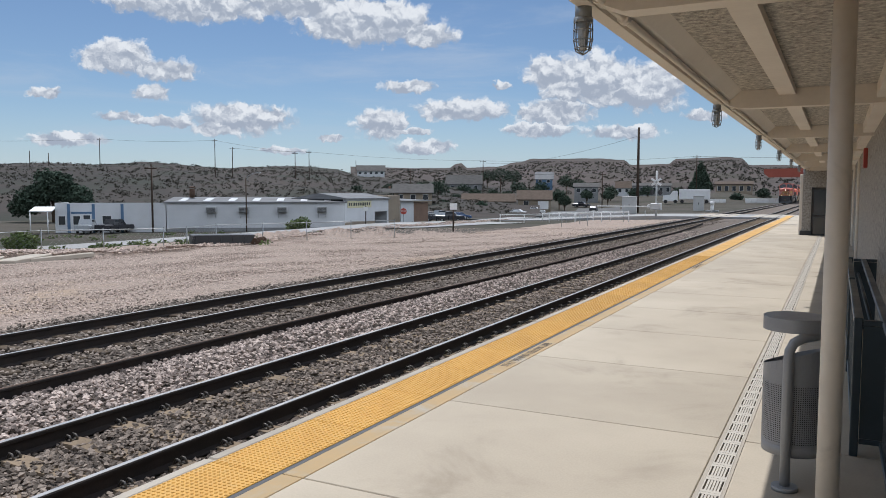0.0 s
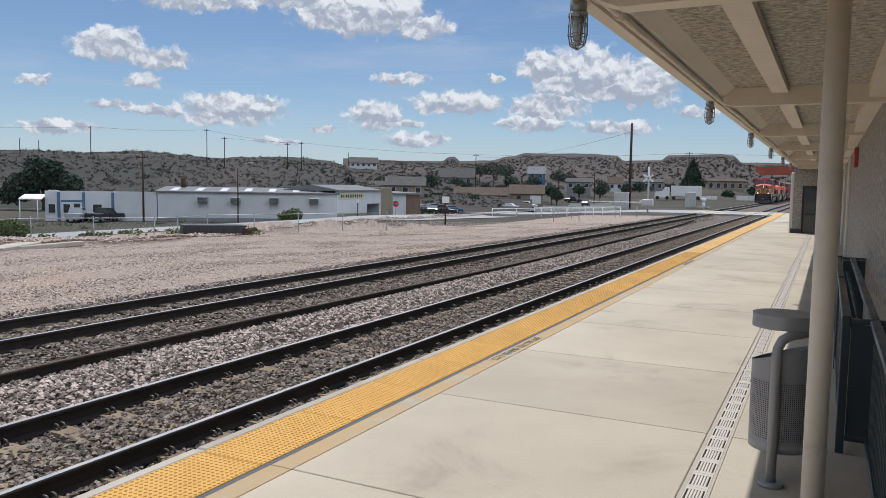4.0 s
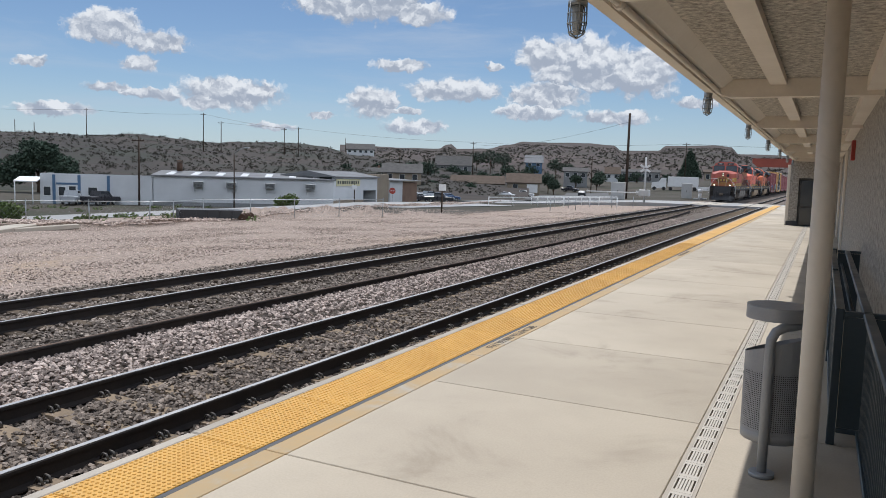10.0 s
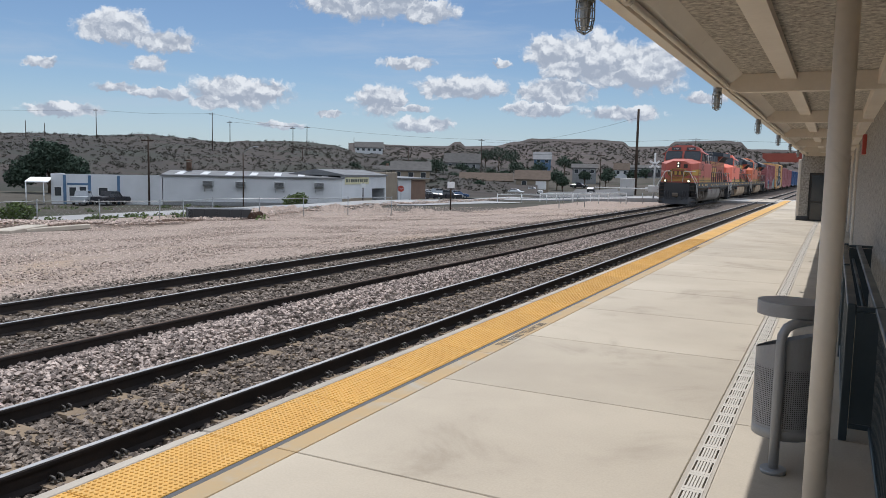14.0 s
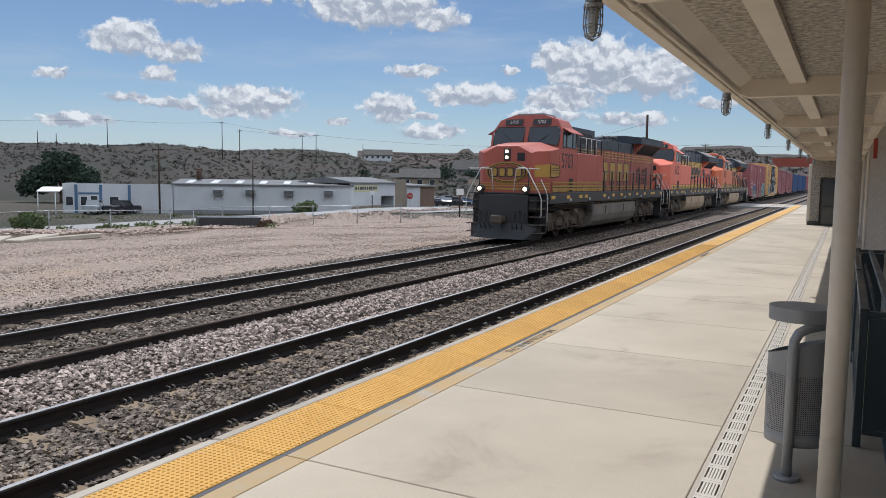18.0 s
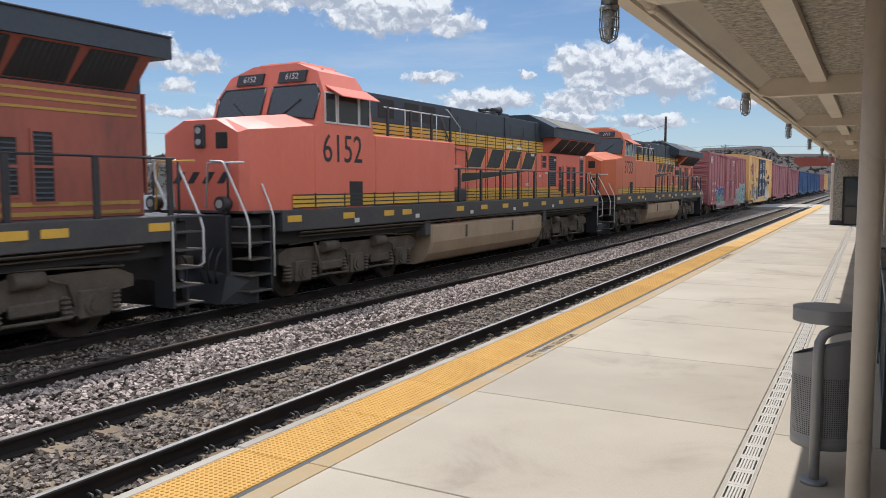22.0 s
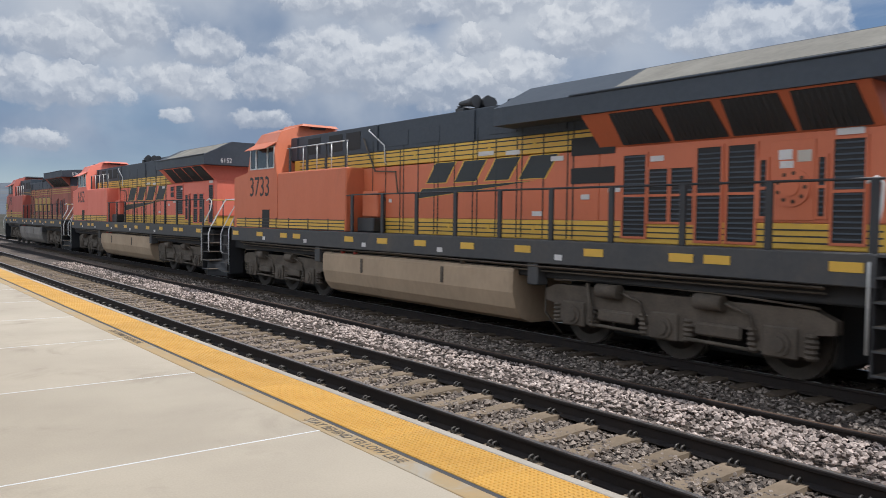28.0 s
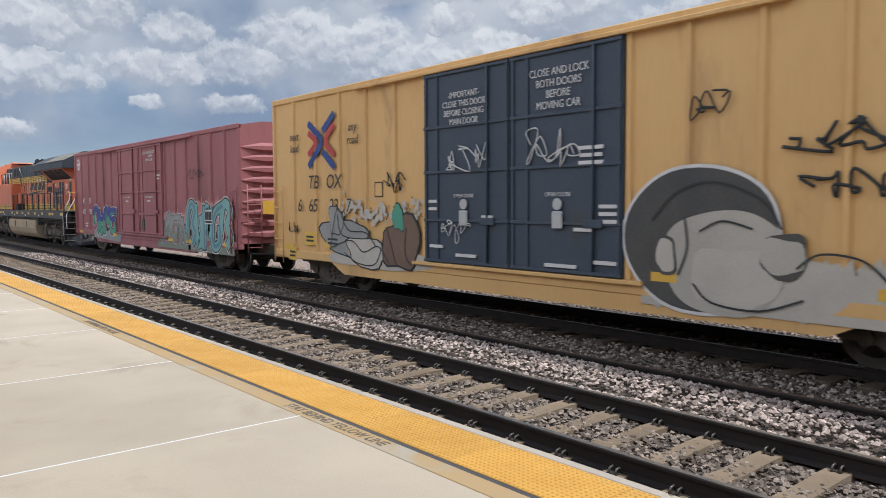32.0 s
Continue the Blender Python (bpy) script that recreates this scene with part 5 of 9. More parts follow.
for (x0, y0), (x1, y1) in zip(posts, posts[1:]):
    z0 = gz(x0, y0)
    for k in range(10):
        f = k / 10
        for s in (0, 1):
            g0, g1 = (f, min(1.0, f + 0.36)) if s else (min(1.0, f + 0.36), f)
            tube(b, [(x0 + (x1 - x0) * g0, y0 + (y1 - y0) * g0, z0 + 0.05), (x0 + (x1 - x0) * g1, y0 + (y1 - y0) * g1, z0 + 1.14)], 0.003, 3, False)
tagged(part("mesh_wire", b, "metal_grey", fence), kind="stuff")
# broken slabs and gravel heaps along the yard's edge
for x, y, w, l, a in ((*spot(55.9, 40), 1.2, 2.4, 15), (*spot(53.6, 40), 0.5, 2.8, -20), (*spot(58.5, 39.5), 1.6, 2.2, 40)):
    b = bmesh.new()
    bbox(b, -w / 2, w / 2, -l / 2, l / 2, 0, 0.22, 0.03)
    one("broken_slab", b, "nosing", "broken concrete slab at the edge of the gravel", "slab", "broken slabs", at=pose(x, y, gz(x, y) - 0.02, 3, -2, a))
cells = []
for k in range(40):
    hd = 58 - 0.9 * k
    d = 42.5 if hd > 47 else 42.5 + (47 - hd) ** 1.25 * 0.85
    x, y = spot(hd, d)
    cells.append((x - 1.3, x + 1.3, y - 1.0, y + 1.0, lambda x, y: ground_height(x, y) + 0.08 + 0.22 * max(0.0, noise.noise((x * 0.5, y * 0.5, 3)) + 0.3), 150))
stones("gravel_heaps", "pebble", "low heaps of dug-up gravel along the yard's edge", cells, 0.085, 9)

b = bmesh.new()
rows = []
for i in range(170):
    hd = 42.5 - 0.1 * i
    row = []
    for j in range(25):
        x, y = spot(hd, 52.5 + 0.36 * j + 2.0 * math.sin(i * 0.034))
        f = math.exp(-((j - 12) / 5.5) ** 2) * math.sin(math.pi * i / 169) ** 0.5
        bump = f * (0.30 + 0.50 * noise.noise((i * 0.06, j * 0.07, 2)) + 0.30 * noise.noise((i * 0.23, j * 0.24, 4)) + 0.16 * noise.noise((i * 0.7, j * 0.7, 6)))
        row.append(b.verts.new((x, y, ground_height(x, y) - 0.04 + max(0.0, bump))))
    rows.append(row)
for p, q in zip(rows, rows[1:]):
    for k in range(24):
        b.faces.new((p[k], p[k + 1], q[k + 1], q[k]))
one("earth_bank", b, "gravel", "low uneven bank of dug pinkish earth before the street", "bank")


def street_pole(x, y, h, arms=1, r=0.14, z=None, name="utility_pole", label="dark wooden utility pole with a crossarm", lean=0.0):
    z = gz(x, y) if z is None else z
    root = thing(name, label, "pole", "utility poles", at=pose(x, y, z, 0, lean, 0))
    b = bmesh.new()
    tube(b, [(0, 0, -0.5), (0, 0, h)], r, 10, True, r * 0.7)
    part("pole", b, "pole", root)
    for k in range(arms):
        b = bmesh.new()
        bbox(b, -1.1, 1.1, -0.18, -0.07, h - 0.6 - k * 0.9, h - 0.48 - k * 0.9, 0.01)
        for s in (-1, -0.5, 0.5, 1):
            disc(b, (s, -0.12, h - 0.40 - k * 0.9), (0, 0, 1), 0.05, 0.16, 8)
        part("crossarm", b, "pole", root)
    return root


street_pole(*spot(13.0, 125), 13.2, 0, 0.24, -0.87, label="tall bare dark wooden pole by the crossing", name="tall_pole")
street_pole(*spot(47.85, 107), 8.8, 1, z=-3.1)
POLES = [(55.3, 300, 12.2, 16.2), (54.2, 300, 12.5, 15.6), (51.1, 300, 12.7, 21.3), (43.6, 260, 9.3, 19.2), (42.4, 260, 9.0, 16.8), (38.0, 250, 5.4, 15.0), (37.0, 250, 4.9, 15.4), (37.3, 230, 1.0, 8.4), (33.6, 350, 14.0, 16.6), (29.6, 210, 1.7, 8.4), (24.2, 260, 3.1, 13.1), (15.5, 230, 1.0, 8.1), (9.0, 240, 1.7, 13.3)]
for hd, d, z0, z1 in POLES:
    x, y = spot(hd, d)
    street_pole(x, y, z1 - z0 + 3.0, 1 if z1 - z0 > 4 else 0, 0.15, z0 - 3.0)
# overhead wires
wires = thing("overhead_wires", "thin dark overhead wires sagging between the poles", "wire")
JOINS = [((62, 320, 20), (51.1, 300, 21.0)), ((51.1, 300, 21.0), (43.6, 260, 18.9)), ((43.6, 260, 18.9), (38.0, 250, 14.8)), ((42.4, 260, 16.5), (37.0, 250, 15.1)), ((37.0, 250, 15.1), (24.2, 260, 12.9)), ((24.2, 260, 12.9), (9.0, 240, 13.0)), ((24.2, 260, 12.2), (13.0, 125, 11.0)), ((9.0, 240, 13.0), (-8, 235, 12.5)), ((47.85, 107, 5.5), (30.5, 123, 1.6)), ((70, 115, 6.0), (47.85, 107, 5.5)), ((37.3, 230, 8.2), (29.6, 210, 8.2)), ((29.6, 210, 8.2), (15.5, 230, 7.9))]
for (h0, d0, z0), (h1, d1, z1) in JOINS:
    b = bmesh.new()
    p, q = Vector((*spot(h0, d0), z0)), Vector((*spot(h1, d1), z1))
    tube(b, [p.lerp(q, k / 12) - Vector((0, 0, 0.012 * (q - p).length * 4 * (k / 12) * (1 - k / 12))) for k in range(13)], 0.03 if min(d0, d1) > 150 else 0.02, 4, False)
    part("wire", b, "black", wires)

lamp_post = thing("street_lamp", "grey metal street lamp with a curved arm by the side street", "street lamp", at=pose(*spot(41.5, 94), -3.1, 0, 0, -8))
b = bmesh.new()
tube(b, [(0, 0, 0), (0, 0, 6.9)], 0.085, 10, True, 0.06)
part("pole", b, "pole", lamp_post)
b = bmesh.new()
tube(b, [(0, 0, 6.7), (0.25, 0.05, 7.05), (0.9, 0.2, 7.35), (1.6, 0.35, 7.5)], 0.04, 8)
part("arm", b, "metal_grey", lamp_post)
b = bmesh.new()
bbox(b, 1.4, 2.1, 0.22, 0.52, 7.42, 7.58, 0.05)
part("lamp_head", b, "metal_grey", lamp_post)

stop = thing("stop_sign", "red octagonal stop sign on a thin post", "sign", at=pose(*spot(30.1, 95), gz(*spot(30.1, 95)), 0, 0, 30))
b = bmesh.new()
tube(b, [(0, 0, 0), (0, 0, 1.9)], 0.03, 6)
part("post", b, "metal_grey", stop)
b = bmesh.new()
disc(b, (0, -0.05, 1.75), (0, 1, 0), 0.40, 0.03, 8)
part("plate", b, "red", stop)
writing("words", "STOP", 0.26, "letter_white", stop, Matrix.Translation((0, -0.07, 1.75)) @ pose(0, 0, 0, 90, 0, 0), 0.003)
for x, y, h in ((*spot(26.4, 60), 2.3), (*spot(32.9, 90), 2.6)):
    sp = thing("sign_post", "small pale sign board on a wooden post", "sign", "street signs", at=pose(x, y, gz(x, y), 0, 0, 35))
    b = bmesh.new()
    tube(b, [(0, 0, 0), (0, 0, h)], 0.06, 8)
    part("post", b, "pole", sp)
    b = bmesh.new()
    bbox(b, -0.28, 0.28, -0.09, -0.06, h - 0.6, h - 0.1, 0.01)
    part("board", b, "white", sp)

# crossing signal with its gate arm, cabinets and low pipe fences
gate = thing("crossing_signal", "silver crossing signal mast with lights and a white gate arm", "crossing signal", at=pose(*spot(11.7, 85), -0.75))
b = bmesh.new()
tube(b, [(0, 0, 0), (0, 0, 5.2)], 0.09, 12), disc(b, (0, 0, 0.15), (0, 0, 1), 0.26, 0.3, 12, 0.14)
part("mast", b, "alu_box", gate)
for a in (-35, 35):
    b = bmesh.new()
    s = bmesh.new()
    bbox(s, -0.62, 0.62, -0.03, 0.0, -0.10, 0.10, 0.01)
    merge(b, s, Matrix.Translation((0, -0.12, 4.0)) @ pose(0, 0, 0, 0, a, 0))
    part("crossbuck", b, "white", gate)
for s in (-1, 1):
    b = bmesh.new()
    disc(b, (s * 0.42, -0.14, 2.9), (0, 1, 0), 0.26, 0.04, 16), disc(b, (s * 0.42, -0.25, 2.9), (0, 1, 0), 0.13, 0.2, 12)
    part("light", b, "black", gate)
b = bmesh.new()
bbox(b, -0.55, 0.55, -0.35, 0.35, 1.05, 1.75, 0.06), bbox(b, -0.9, -0.5, -0.15, 0.15, 1.2, 1.6, 0.04)
part("mechanism", b, "alu_box", gate)
b = bmesh.new()
bbox(b, -6.3, -0.6, -0.28, -0.22, 1.36, 1.46, 0.01)
part("gate_arm", b, "white", gate)
for x, y, w, h in ((*spot(13.55, 110), 1.9, 2.4), (*spot(8.8, 125), 1.6, 2.3)):
    cab = thing("signal_cabinet", "pale aluminium signal cabinet beside the crossing", "cabinet", "signal cabinets", at=pose(x, y, gz(x, y) + 0.05, 0, 0, 8))
    b = bmesh.new()
    bbox(b, -w / 2, w / 2, -0.6, 0.6, 0.1, h, 0.04)
    part("body", b, "alu_box", cab)
    b = bmesh.new()
    bbox(b, -w / 2 - 0.06, w / 2 + 0.06, -0.66, 0.66, h, h + 0.1, 0.03)
    part("roof", b, "alu_box", cab)
    b = bmesh.new()
    bbox(b, -0.04, 0.04, -0.66, -0.6, h * 0.45, h * 0.6, 0.01)
    part("door_handle", b, "black", cab)
for x0, x1, y in ((-31.5, -18.0, 74.5), (-29.0, -19.5, 80.6)):
    pf = thing("pipe_fence", "low white pipe fence beside the crossing road", "fence", "pipe fences")
    for lo, hi, rr in ((0.85, 0.95, 0.034), (0.45, 0.5, 0.026)):
        b = bmesh.new()
        tube(b, [(x0, y, gz(x0, y) + lo), (x1, y, gz(x1, y) + hi)], rr, 8)
        part("rail", b, "white", pf)
    for k in range(6):
        b = bmesh.new()
        x = x0 + (x1 - x0) * k / 5
        tube(b, [(x, y, gz(x, y) - 0.1), (x, y, gz(x, y) + 0.92)], 0.045, 8)
        part("post", b, "white", pf)
for k, (x, y) in enumerate(((-20.6, 62), (-19.6, 66), (-21.5, 70), (-18.4, 74), (-23.5, 72), (-17.0, 77))):
    b = bmesh.new()
    tube(b, [(0, 0, -0.1), (0, 0, 1.05)], 0.035, 6)
    one("marker_post", b, "metal_grey", "thin metal marker post in the gravel", "post", "marker posts", at=pose(x, y, gz(x, y)))
sw = thing("switch_stand", "white and grey switch stand between the far rails", "switch", at=pose(*spot(7.9, 115), -0.6))
b = bmesh.new()
disc(b, (0, 0, 0.5), (0, 0, 1), 0.22, 1.0, 10), disc(b, (0, 0, 1.3), (0, 0, 1), 0.3, 0.5, 10)
part("stand", b, "white", sw)
b = bmesh.new()
bbox(b, -0.9, 0.9, -0.2, 0.2, 0.05, 0.3, 0.03)
part("base", b, "metal_grey", sw)


# ---- plants ----
def leaf_cloud(name, label, blobs, count, size, material, category="tree", seed=1, trunk=None, kind="", crown_name="crown"):
    """A crown of many small leaf clumps inside uneven lobes, on a tapered trunk with limbs."""
    r = random.Random(seed)
    verts, faces = [], []
    total = sum(b[3] * b[4] * b[5] for b in blobs)
    for cx, cy, cz, rx, ry, rz in blobs:
        for _ in range(max(6, int(count * rx * ry * rz / total))):
            d = Vector((r.gauss(0, 1), r.gauss(0, 1), r.gauss(0, 1))).normalized() * (r.random() ** 0.35)
            p = Vector((cx + d.x * rx, cy + d.y * ry, cz + d.z * rz))
            for _k in range(2):
                n = Vector((r.gauss(0, 1), r.gauss(0, 1), r.gauss(0, 1) + 0.5)).normalized()
                a = n.orthogonal().normalized()
                c = n.cross(a)
                s = size * r.uniform(0.6, 1.5)
                base = len(verts)
                q = p + Vector((r.uniform(-s, s), r.uniform(-s, s), r.uniform(-s, s)))
                verts += [tuple(q + a * s), tuple(q + c * s * 0.7 + n * s * 0.2), tuple(q - a * s), tuple(q - c * s * 0.7 + n * s * 0.2)]
                faces.append((base, base + 1, base + 2, base + 3))
    me = bpy.data.meshes.new(crown_name)
    me.from_pydata(verts, [], faces)
    me.materials.append(M[material])
    if kind == "stuff":
        return tagged(new(name, me), label, category, kind="stuff")
    root = thing(name, label, category)
    ob = new(crown_name, me)
    ob.parent = root
    if trunk:
        x, y, z0, z1, rr = trunk
        b = bmesh.new()
        tube(b, [(x, y, z0 - 0.3), (x + 0.05, y, (z0 + z1) / 2), (x, y, z1)], rr, 9, True, rr * 0.45)
        for k in range(6):
            a = k * 1.05 + r.random()
            e = blobs[k % len(blobs)]
            tube(b, [(x, y, z0 + (z1 - z0) * (0.4 + 0.08 * k)), ((x + e[0]) / 2 + 0.3 * math.cos(a), (y + e[1]) / 2 + 0.3 * math.sin(a), (z1 + e[2]) / 2), (e[0], e[1], e[2])], rr * 0.35, 6, True, rr * 0.08)
        part("trunk", b, "bark", root)
    return root


tx, ty = spot(54, 150)
g0 = -3.9
leaf_cloud("broad_tree", "large dark green broad tree behind the small office", [(tx - 2.8, ty - 2, g0 + 4.6, 3.0, 3.0, 2.4), (tx + 0.4, ty, g0 + 6.8, 3.4, 3.4, 2.7), (tx + 3.4, ty + 2, g0 + 5.0, 2.7, 2.8, 2.2), (tx - 0.9, ty - 0.4, g0 + 8.6, 2.0, 2.0, 1.4), (tx - 4.6, ty - 3, g0 + 3.2, 1.9, 2.0, 1.6), (tx + 5.0, ty + 3, g0 + 3.3, 1.7, 1.8, 1.5), (tx + 1.9, ty + 1, g0 + 8.0, 1.5, 1.5, 1.2)], 5200, 0.22, "leaf", seed=2, trunk=(tx, ty, g0, g0 + 4.5, 0.4))
tx, ty = spot(8.7, 250)
leaf_cloud("conifer", "dark conical conifer beyond the crossing", [(tx, ty, 3.8 + 1.2 * k, 3.6 - 0.5 * k, 3.6 - 0.5 * k, 1.0) for k in range(7)], 4200, 0.28, "leaf", seed=3, trunk=(tx, ty, 0.5, 11.0, 0.3))
tx, ty = spot(38, 100)
leaf_cloud("shrub", "light green shrub beside the workshop", [(tx, ty, -2.3, 1.3, 1.2, 0.9), (tx + 0.8, ty + 0.5, -1.9, 1.0, 1.0, 0.8)], 1000, 0.13, "leaf_light", "shrub", 5, (tx, ty, -3.1, -2.2, 0.06))
tx, ty = spot(56, 55)
leaf_cloud("shrub", "light green weeds by the fence", [(tx, ty, -1.1, 0.9, 1.1, 0.7), (tx - 0.8, ty + 0.8, -1.2, 0.8, 0.8, 0.5)], 800, 0.10, "leaf_light", "shrub", 6, (tx, ty, gz(tx, ty), -1.0, 0.05))
for k, (hd, d, z, s) in enumerate(((22.9, 300, 5.6, 4.2), (22.0, 305, 5.6, 3.6), (23.9, 310, 6.0, 3.2), (27.5, 235, 0.8, 3.4), (28.6, 240, 1.0, 2.8), (26.2, 228, -2.0, 2.4), (21.0, 230, -1.0, 2.8), (18.6, 225, -1.0, 2.6), (18.1, 290, 3.5, 3.4), (17.2, 292, 3.0, 2.8), (14.9, 270, 0.4, 2.6), (12.3, 300, 0.8, 2.6), (33.5, 230, 0.2, 2.6), (35.6, 240, 1.0, 2.4), (4.6, 285, 0.0, 2.4), (39.8, 190, -2.2, 2.0), (10.2, 290, 0.5, 2.4), (6.3, 250, -0.6, 1.8), (29.8, 205, -2.6, 2.2), (27.0, 200, -2.8, 2.0), (24.8, 245, -0.6, 2.6), (23.4, 250, -0.4, 2.4), (22.4, 240, -0.8, 2.2), (20.2, 250, 0.2, 2.6), (19.4, 235, -0.6, 2.2), (25.6, 270, 0.6, 3.0), (21.6, 280, 1.6, 3.0), (19.9, 285, 2.0, 2.8), (16.6, 245, 0.0, 2.0), (15.1, 240, -0.2, 2.0), (13.2, 260, 0.3, 2.2), (28.9, 260, 1.5, 2.6), (31.2, 250, 1.2, 2.4), (24.3, 196, -2.6, 1.6), (18.2, 215, -1.6, 1.8))):
    x, y = spot(hd, d)
    leaf_cloud("street_tree", "dusty dark green tree among the houses", [(x, y, z + s * 0.9, s * 0.85, s * 0.8, s * 0.7), (x + s * 0.5, y, z + s * 0.7, s * 0.6, s * 0.6, s * 0.5), (x - s * 0.5, y + 0.5, z + s * 0.8, s * 0.6, s * 0.6, s * 0.55)], 420, 0.24, "leaf", seed=20 + k, trunk=(x, y, z - 3.5, z + s * 0.7, 0.18))
r = random.Random(31)
blobs = []
for _ in range(40):
    x, y = spot(r.uniform(28, 70), r.uniform(90, 103))
    blobs.append((x, y, gz(x, y) + 0.12, 0.6, 0.6, 0.22))
for _ in range(60):
    x, y = spot(r.uniform(40, 70), r.uniform(47, 58))
    blobs.append((x, y, gz(x, y) + 0.08, 0.5, 0.5, 0.16))
leaf_cloud("weeds", "dry green weeds along the yard's edge and verge", blobs, 2600, 0.08, "leaf_light", "weeds", 8, kind="stuff")


# ---- hills and the far skyline ----
def ridge(name, label, material, heading0, heading1, near, far, profile, seed, steps=140, rough=2.0, base=-1.5):
    """A hillside seen over an arc of headings; profile(heading) is its crest's height in degrees."""
    b = bmesh.new()
    rows = []
    depth = 12
    for i in range(steps + 1):
        hd = heading0 + (heading1 - heading0) * i / steps
        a = math.radians(hd)
        row = []
        for j in range(depth + 1):
            f = j / depth
            d = near + (far - near) * f
            crest = far * math.tan(math.radians(profile(hd)))
            z = base + (crest + 2.0 - base) * (f ** 0.8) + rough * f * noise.noise((hd * 0.22, f * 3, seed)) + 0.4 * rough * f * noise.noise((hd * 0.9, f * 9, seed))
            row.append(b.verts.new((-math.sin(a) * d, math.cos(a) * d, z)))
        d = far * 1.25
        row.append(b.verts.new((-math.sin(a) * d, math.cos(a) * d, -10)))
        rows.append(row)
    for p, q in zip(rows, rows[1:]):
        for k in range(len(p) - 1):
            f = b.faces.new((p[k], p[k + 1], q[k + 1], q[k]))
            f.smooth = True
    return one(name, b, material, label, "hill", kind="structure")


def smooth_profile(points):
    def f(h):
        for (h0, e0), (h1, e1) in zip(points, points[1:]):
            if h0 <= h <= h1:
                t = (h - h0) / (h1 - h0)
                t = t * t * (3 - 2 * t)
                return e0 + (e1 - e0) * t
        return points[0][1] if h < points[0][0] else points[-1][1]
    return f


near_hill = smooth_profile([(22, 0.3), (26, 0.75), (29.5, 1.05), (33, 1.2), (35, 1.75), (37, 1.9), (39, 1.85), (44, 1.9), (50, 1.95), (56, 1.95), (62, 2.3), (80, 2.2), (110, 1.5), (125, 1.0)])
ridge("hill_near", "scrub-covered brown hillside behind the workshop", "hill", 20, 125, 158, 340, near_hill, 1, base=-3.5)
mesa = smooth_profile([(-30, 1.6), (0, 1.75), (4, 1.95), (5.5, 1.95), (6.1, 2.45), (6.9, 2.55), (10.4, 2.45), (10.9, 2.1), (13.5, 2.05), (14.0, 2.4), (16, 2.5), (20.5, 2.55), (21.6, 2.3), (23.3, 1.95), (25.4, 1.85), (25.8, 2.2), (26.2, 2.15), (26.7, 1.85), (33, 1.9)])
ridge("hill_mesa", "distant flat-topped desert mesas and tan slopes", "mesa", -30, 34, 330, 1500, mesa, 2, 320, 2.0)
# southern hills, their haze painted by the blue-grey material
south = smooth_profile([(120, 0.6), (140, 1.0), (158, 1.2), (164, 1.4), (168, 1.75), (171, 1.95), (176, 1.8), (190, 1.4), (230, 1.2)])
ridge("hill_south", "distant hills beyond the curve of the line, blue-grey haze in their colour", "far_hill", 120, 230, 520, 1600, south, 3, 160, 6.0)
blobs = []
for _ in range(3600):
    hd = r.uniform(22, 68)
    a = math.radians(hd)
    f = r.uniform(0.08, 1.0)
    d = 158 + 182 * f
    crest = 340 * math.tan(math.radians(near_hill(hd)))
    z = -3.5 + (crest + 5.5) * (f ** 0.8) + 2.0 * f * noise.noise((hd * 0.22, f * 3, 1)) + 0.8 * f * noise.noise((hd * 0.9, f * 9, 1))
    s = r.uniform(0.2, 0.75)
    blobs.append((-math.sin(a) * d, math.cos(a) * d, z + s * 0.35, s, s, s * 0.65))
leaf_cloud("hillside_scrub", "dark desert scrub dotted over the hillside", blobs, 26000, 0.15, "scrub", "scrub", 9, kind="stuff")
blobs = []
for _ in range(2600):
    hd = r.uniform(1, 32)
    a = math.radians(hd)
    f = r.uniform(0.02, 0.55)
    d = 330 + 1170 * f
    crest = 1500 * math.tan(math.radians(mesa(hd)))
    z = -1.5 + (crest + 3.5) * (f ** 0.8) + 2.0 * f * noise.noise((hd * 0.22, f * 3, 2)) + 0.8 * f * noise.noise((hd * 0.9, f * 9, 2))
    s = r.uniform(0.5, 1.3)
    blobs.append((-math.sin(a) * d, math.cos(a) * d, z + s * 0.3, s, s, s * 0.6))
leaf_cloud("far_scrub", "dark bushes dotted over the far slopes", blobs, 15000, 0.40, "scrub", "scrub", 10, kind="stuff")
# trees and a white shed on the far side of the line, seen between the passing cars
for k, (x, y, h, w) in enumerate(((-36.5, -16.2, 8.6, 1.2), (-34.0, -21.8, 8.0, 2.2), (-40.0, -13.5, 7.0, 1.1))):
    z = gz(x, y)
    leaf_cloud("cypress", "tall dark evergreen beyond the rails", [(x, y, z + 1.0 + h * 0.135 * j, w * (1 - 0.13 * j), w * (1 - 0.13 * j), h * 0.11) for j in range(7)], 1700, 0.16, "leaf", "tree", 60 + k, (x, y, z, z + h * 0.8, 0.12))
shed = thing("white_shed", "white shed with a dark roof beyond the rails", "building", at=pose(-46, -21, gz(-46, -21), 0, 0, 20))
b = bmesh.new()
box(b, -4, 4, 0, 0.2, -0.2, 3.4), box(b, -4, 4, 6, 6.2, -0.2, 3.4), box(b, -4, -3.8, 0.2, 6, -0.2, 3.4), box(b, 3.8, 4, 0.2, 6, -0.2, 3.4)
part("wall", b, "white_wall", shed)
b = bmesh.new()
prism_x(b, [(-0.4, 3.4), (3.1, 5.0), (6.6, 3.4), (6.6, 3.55), (3.1, 5.2), (-0.4, 3.55)], -4.3, 4.3)
part("roof", b, "roof_grey", shed)

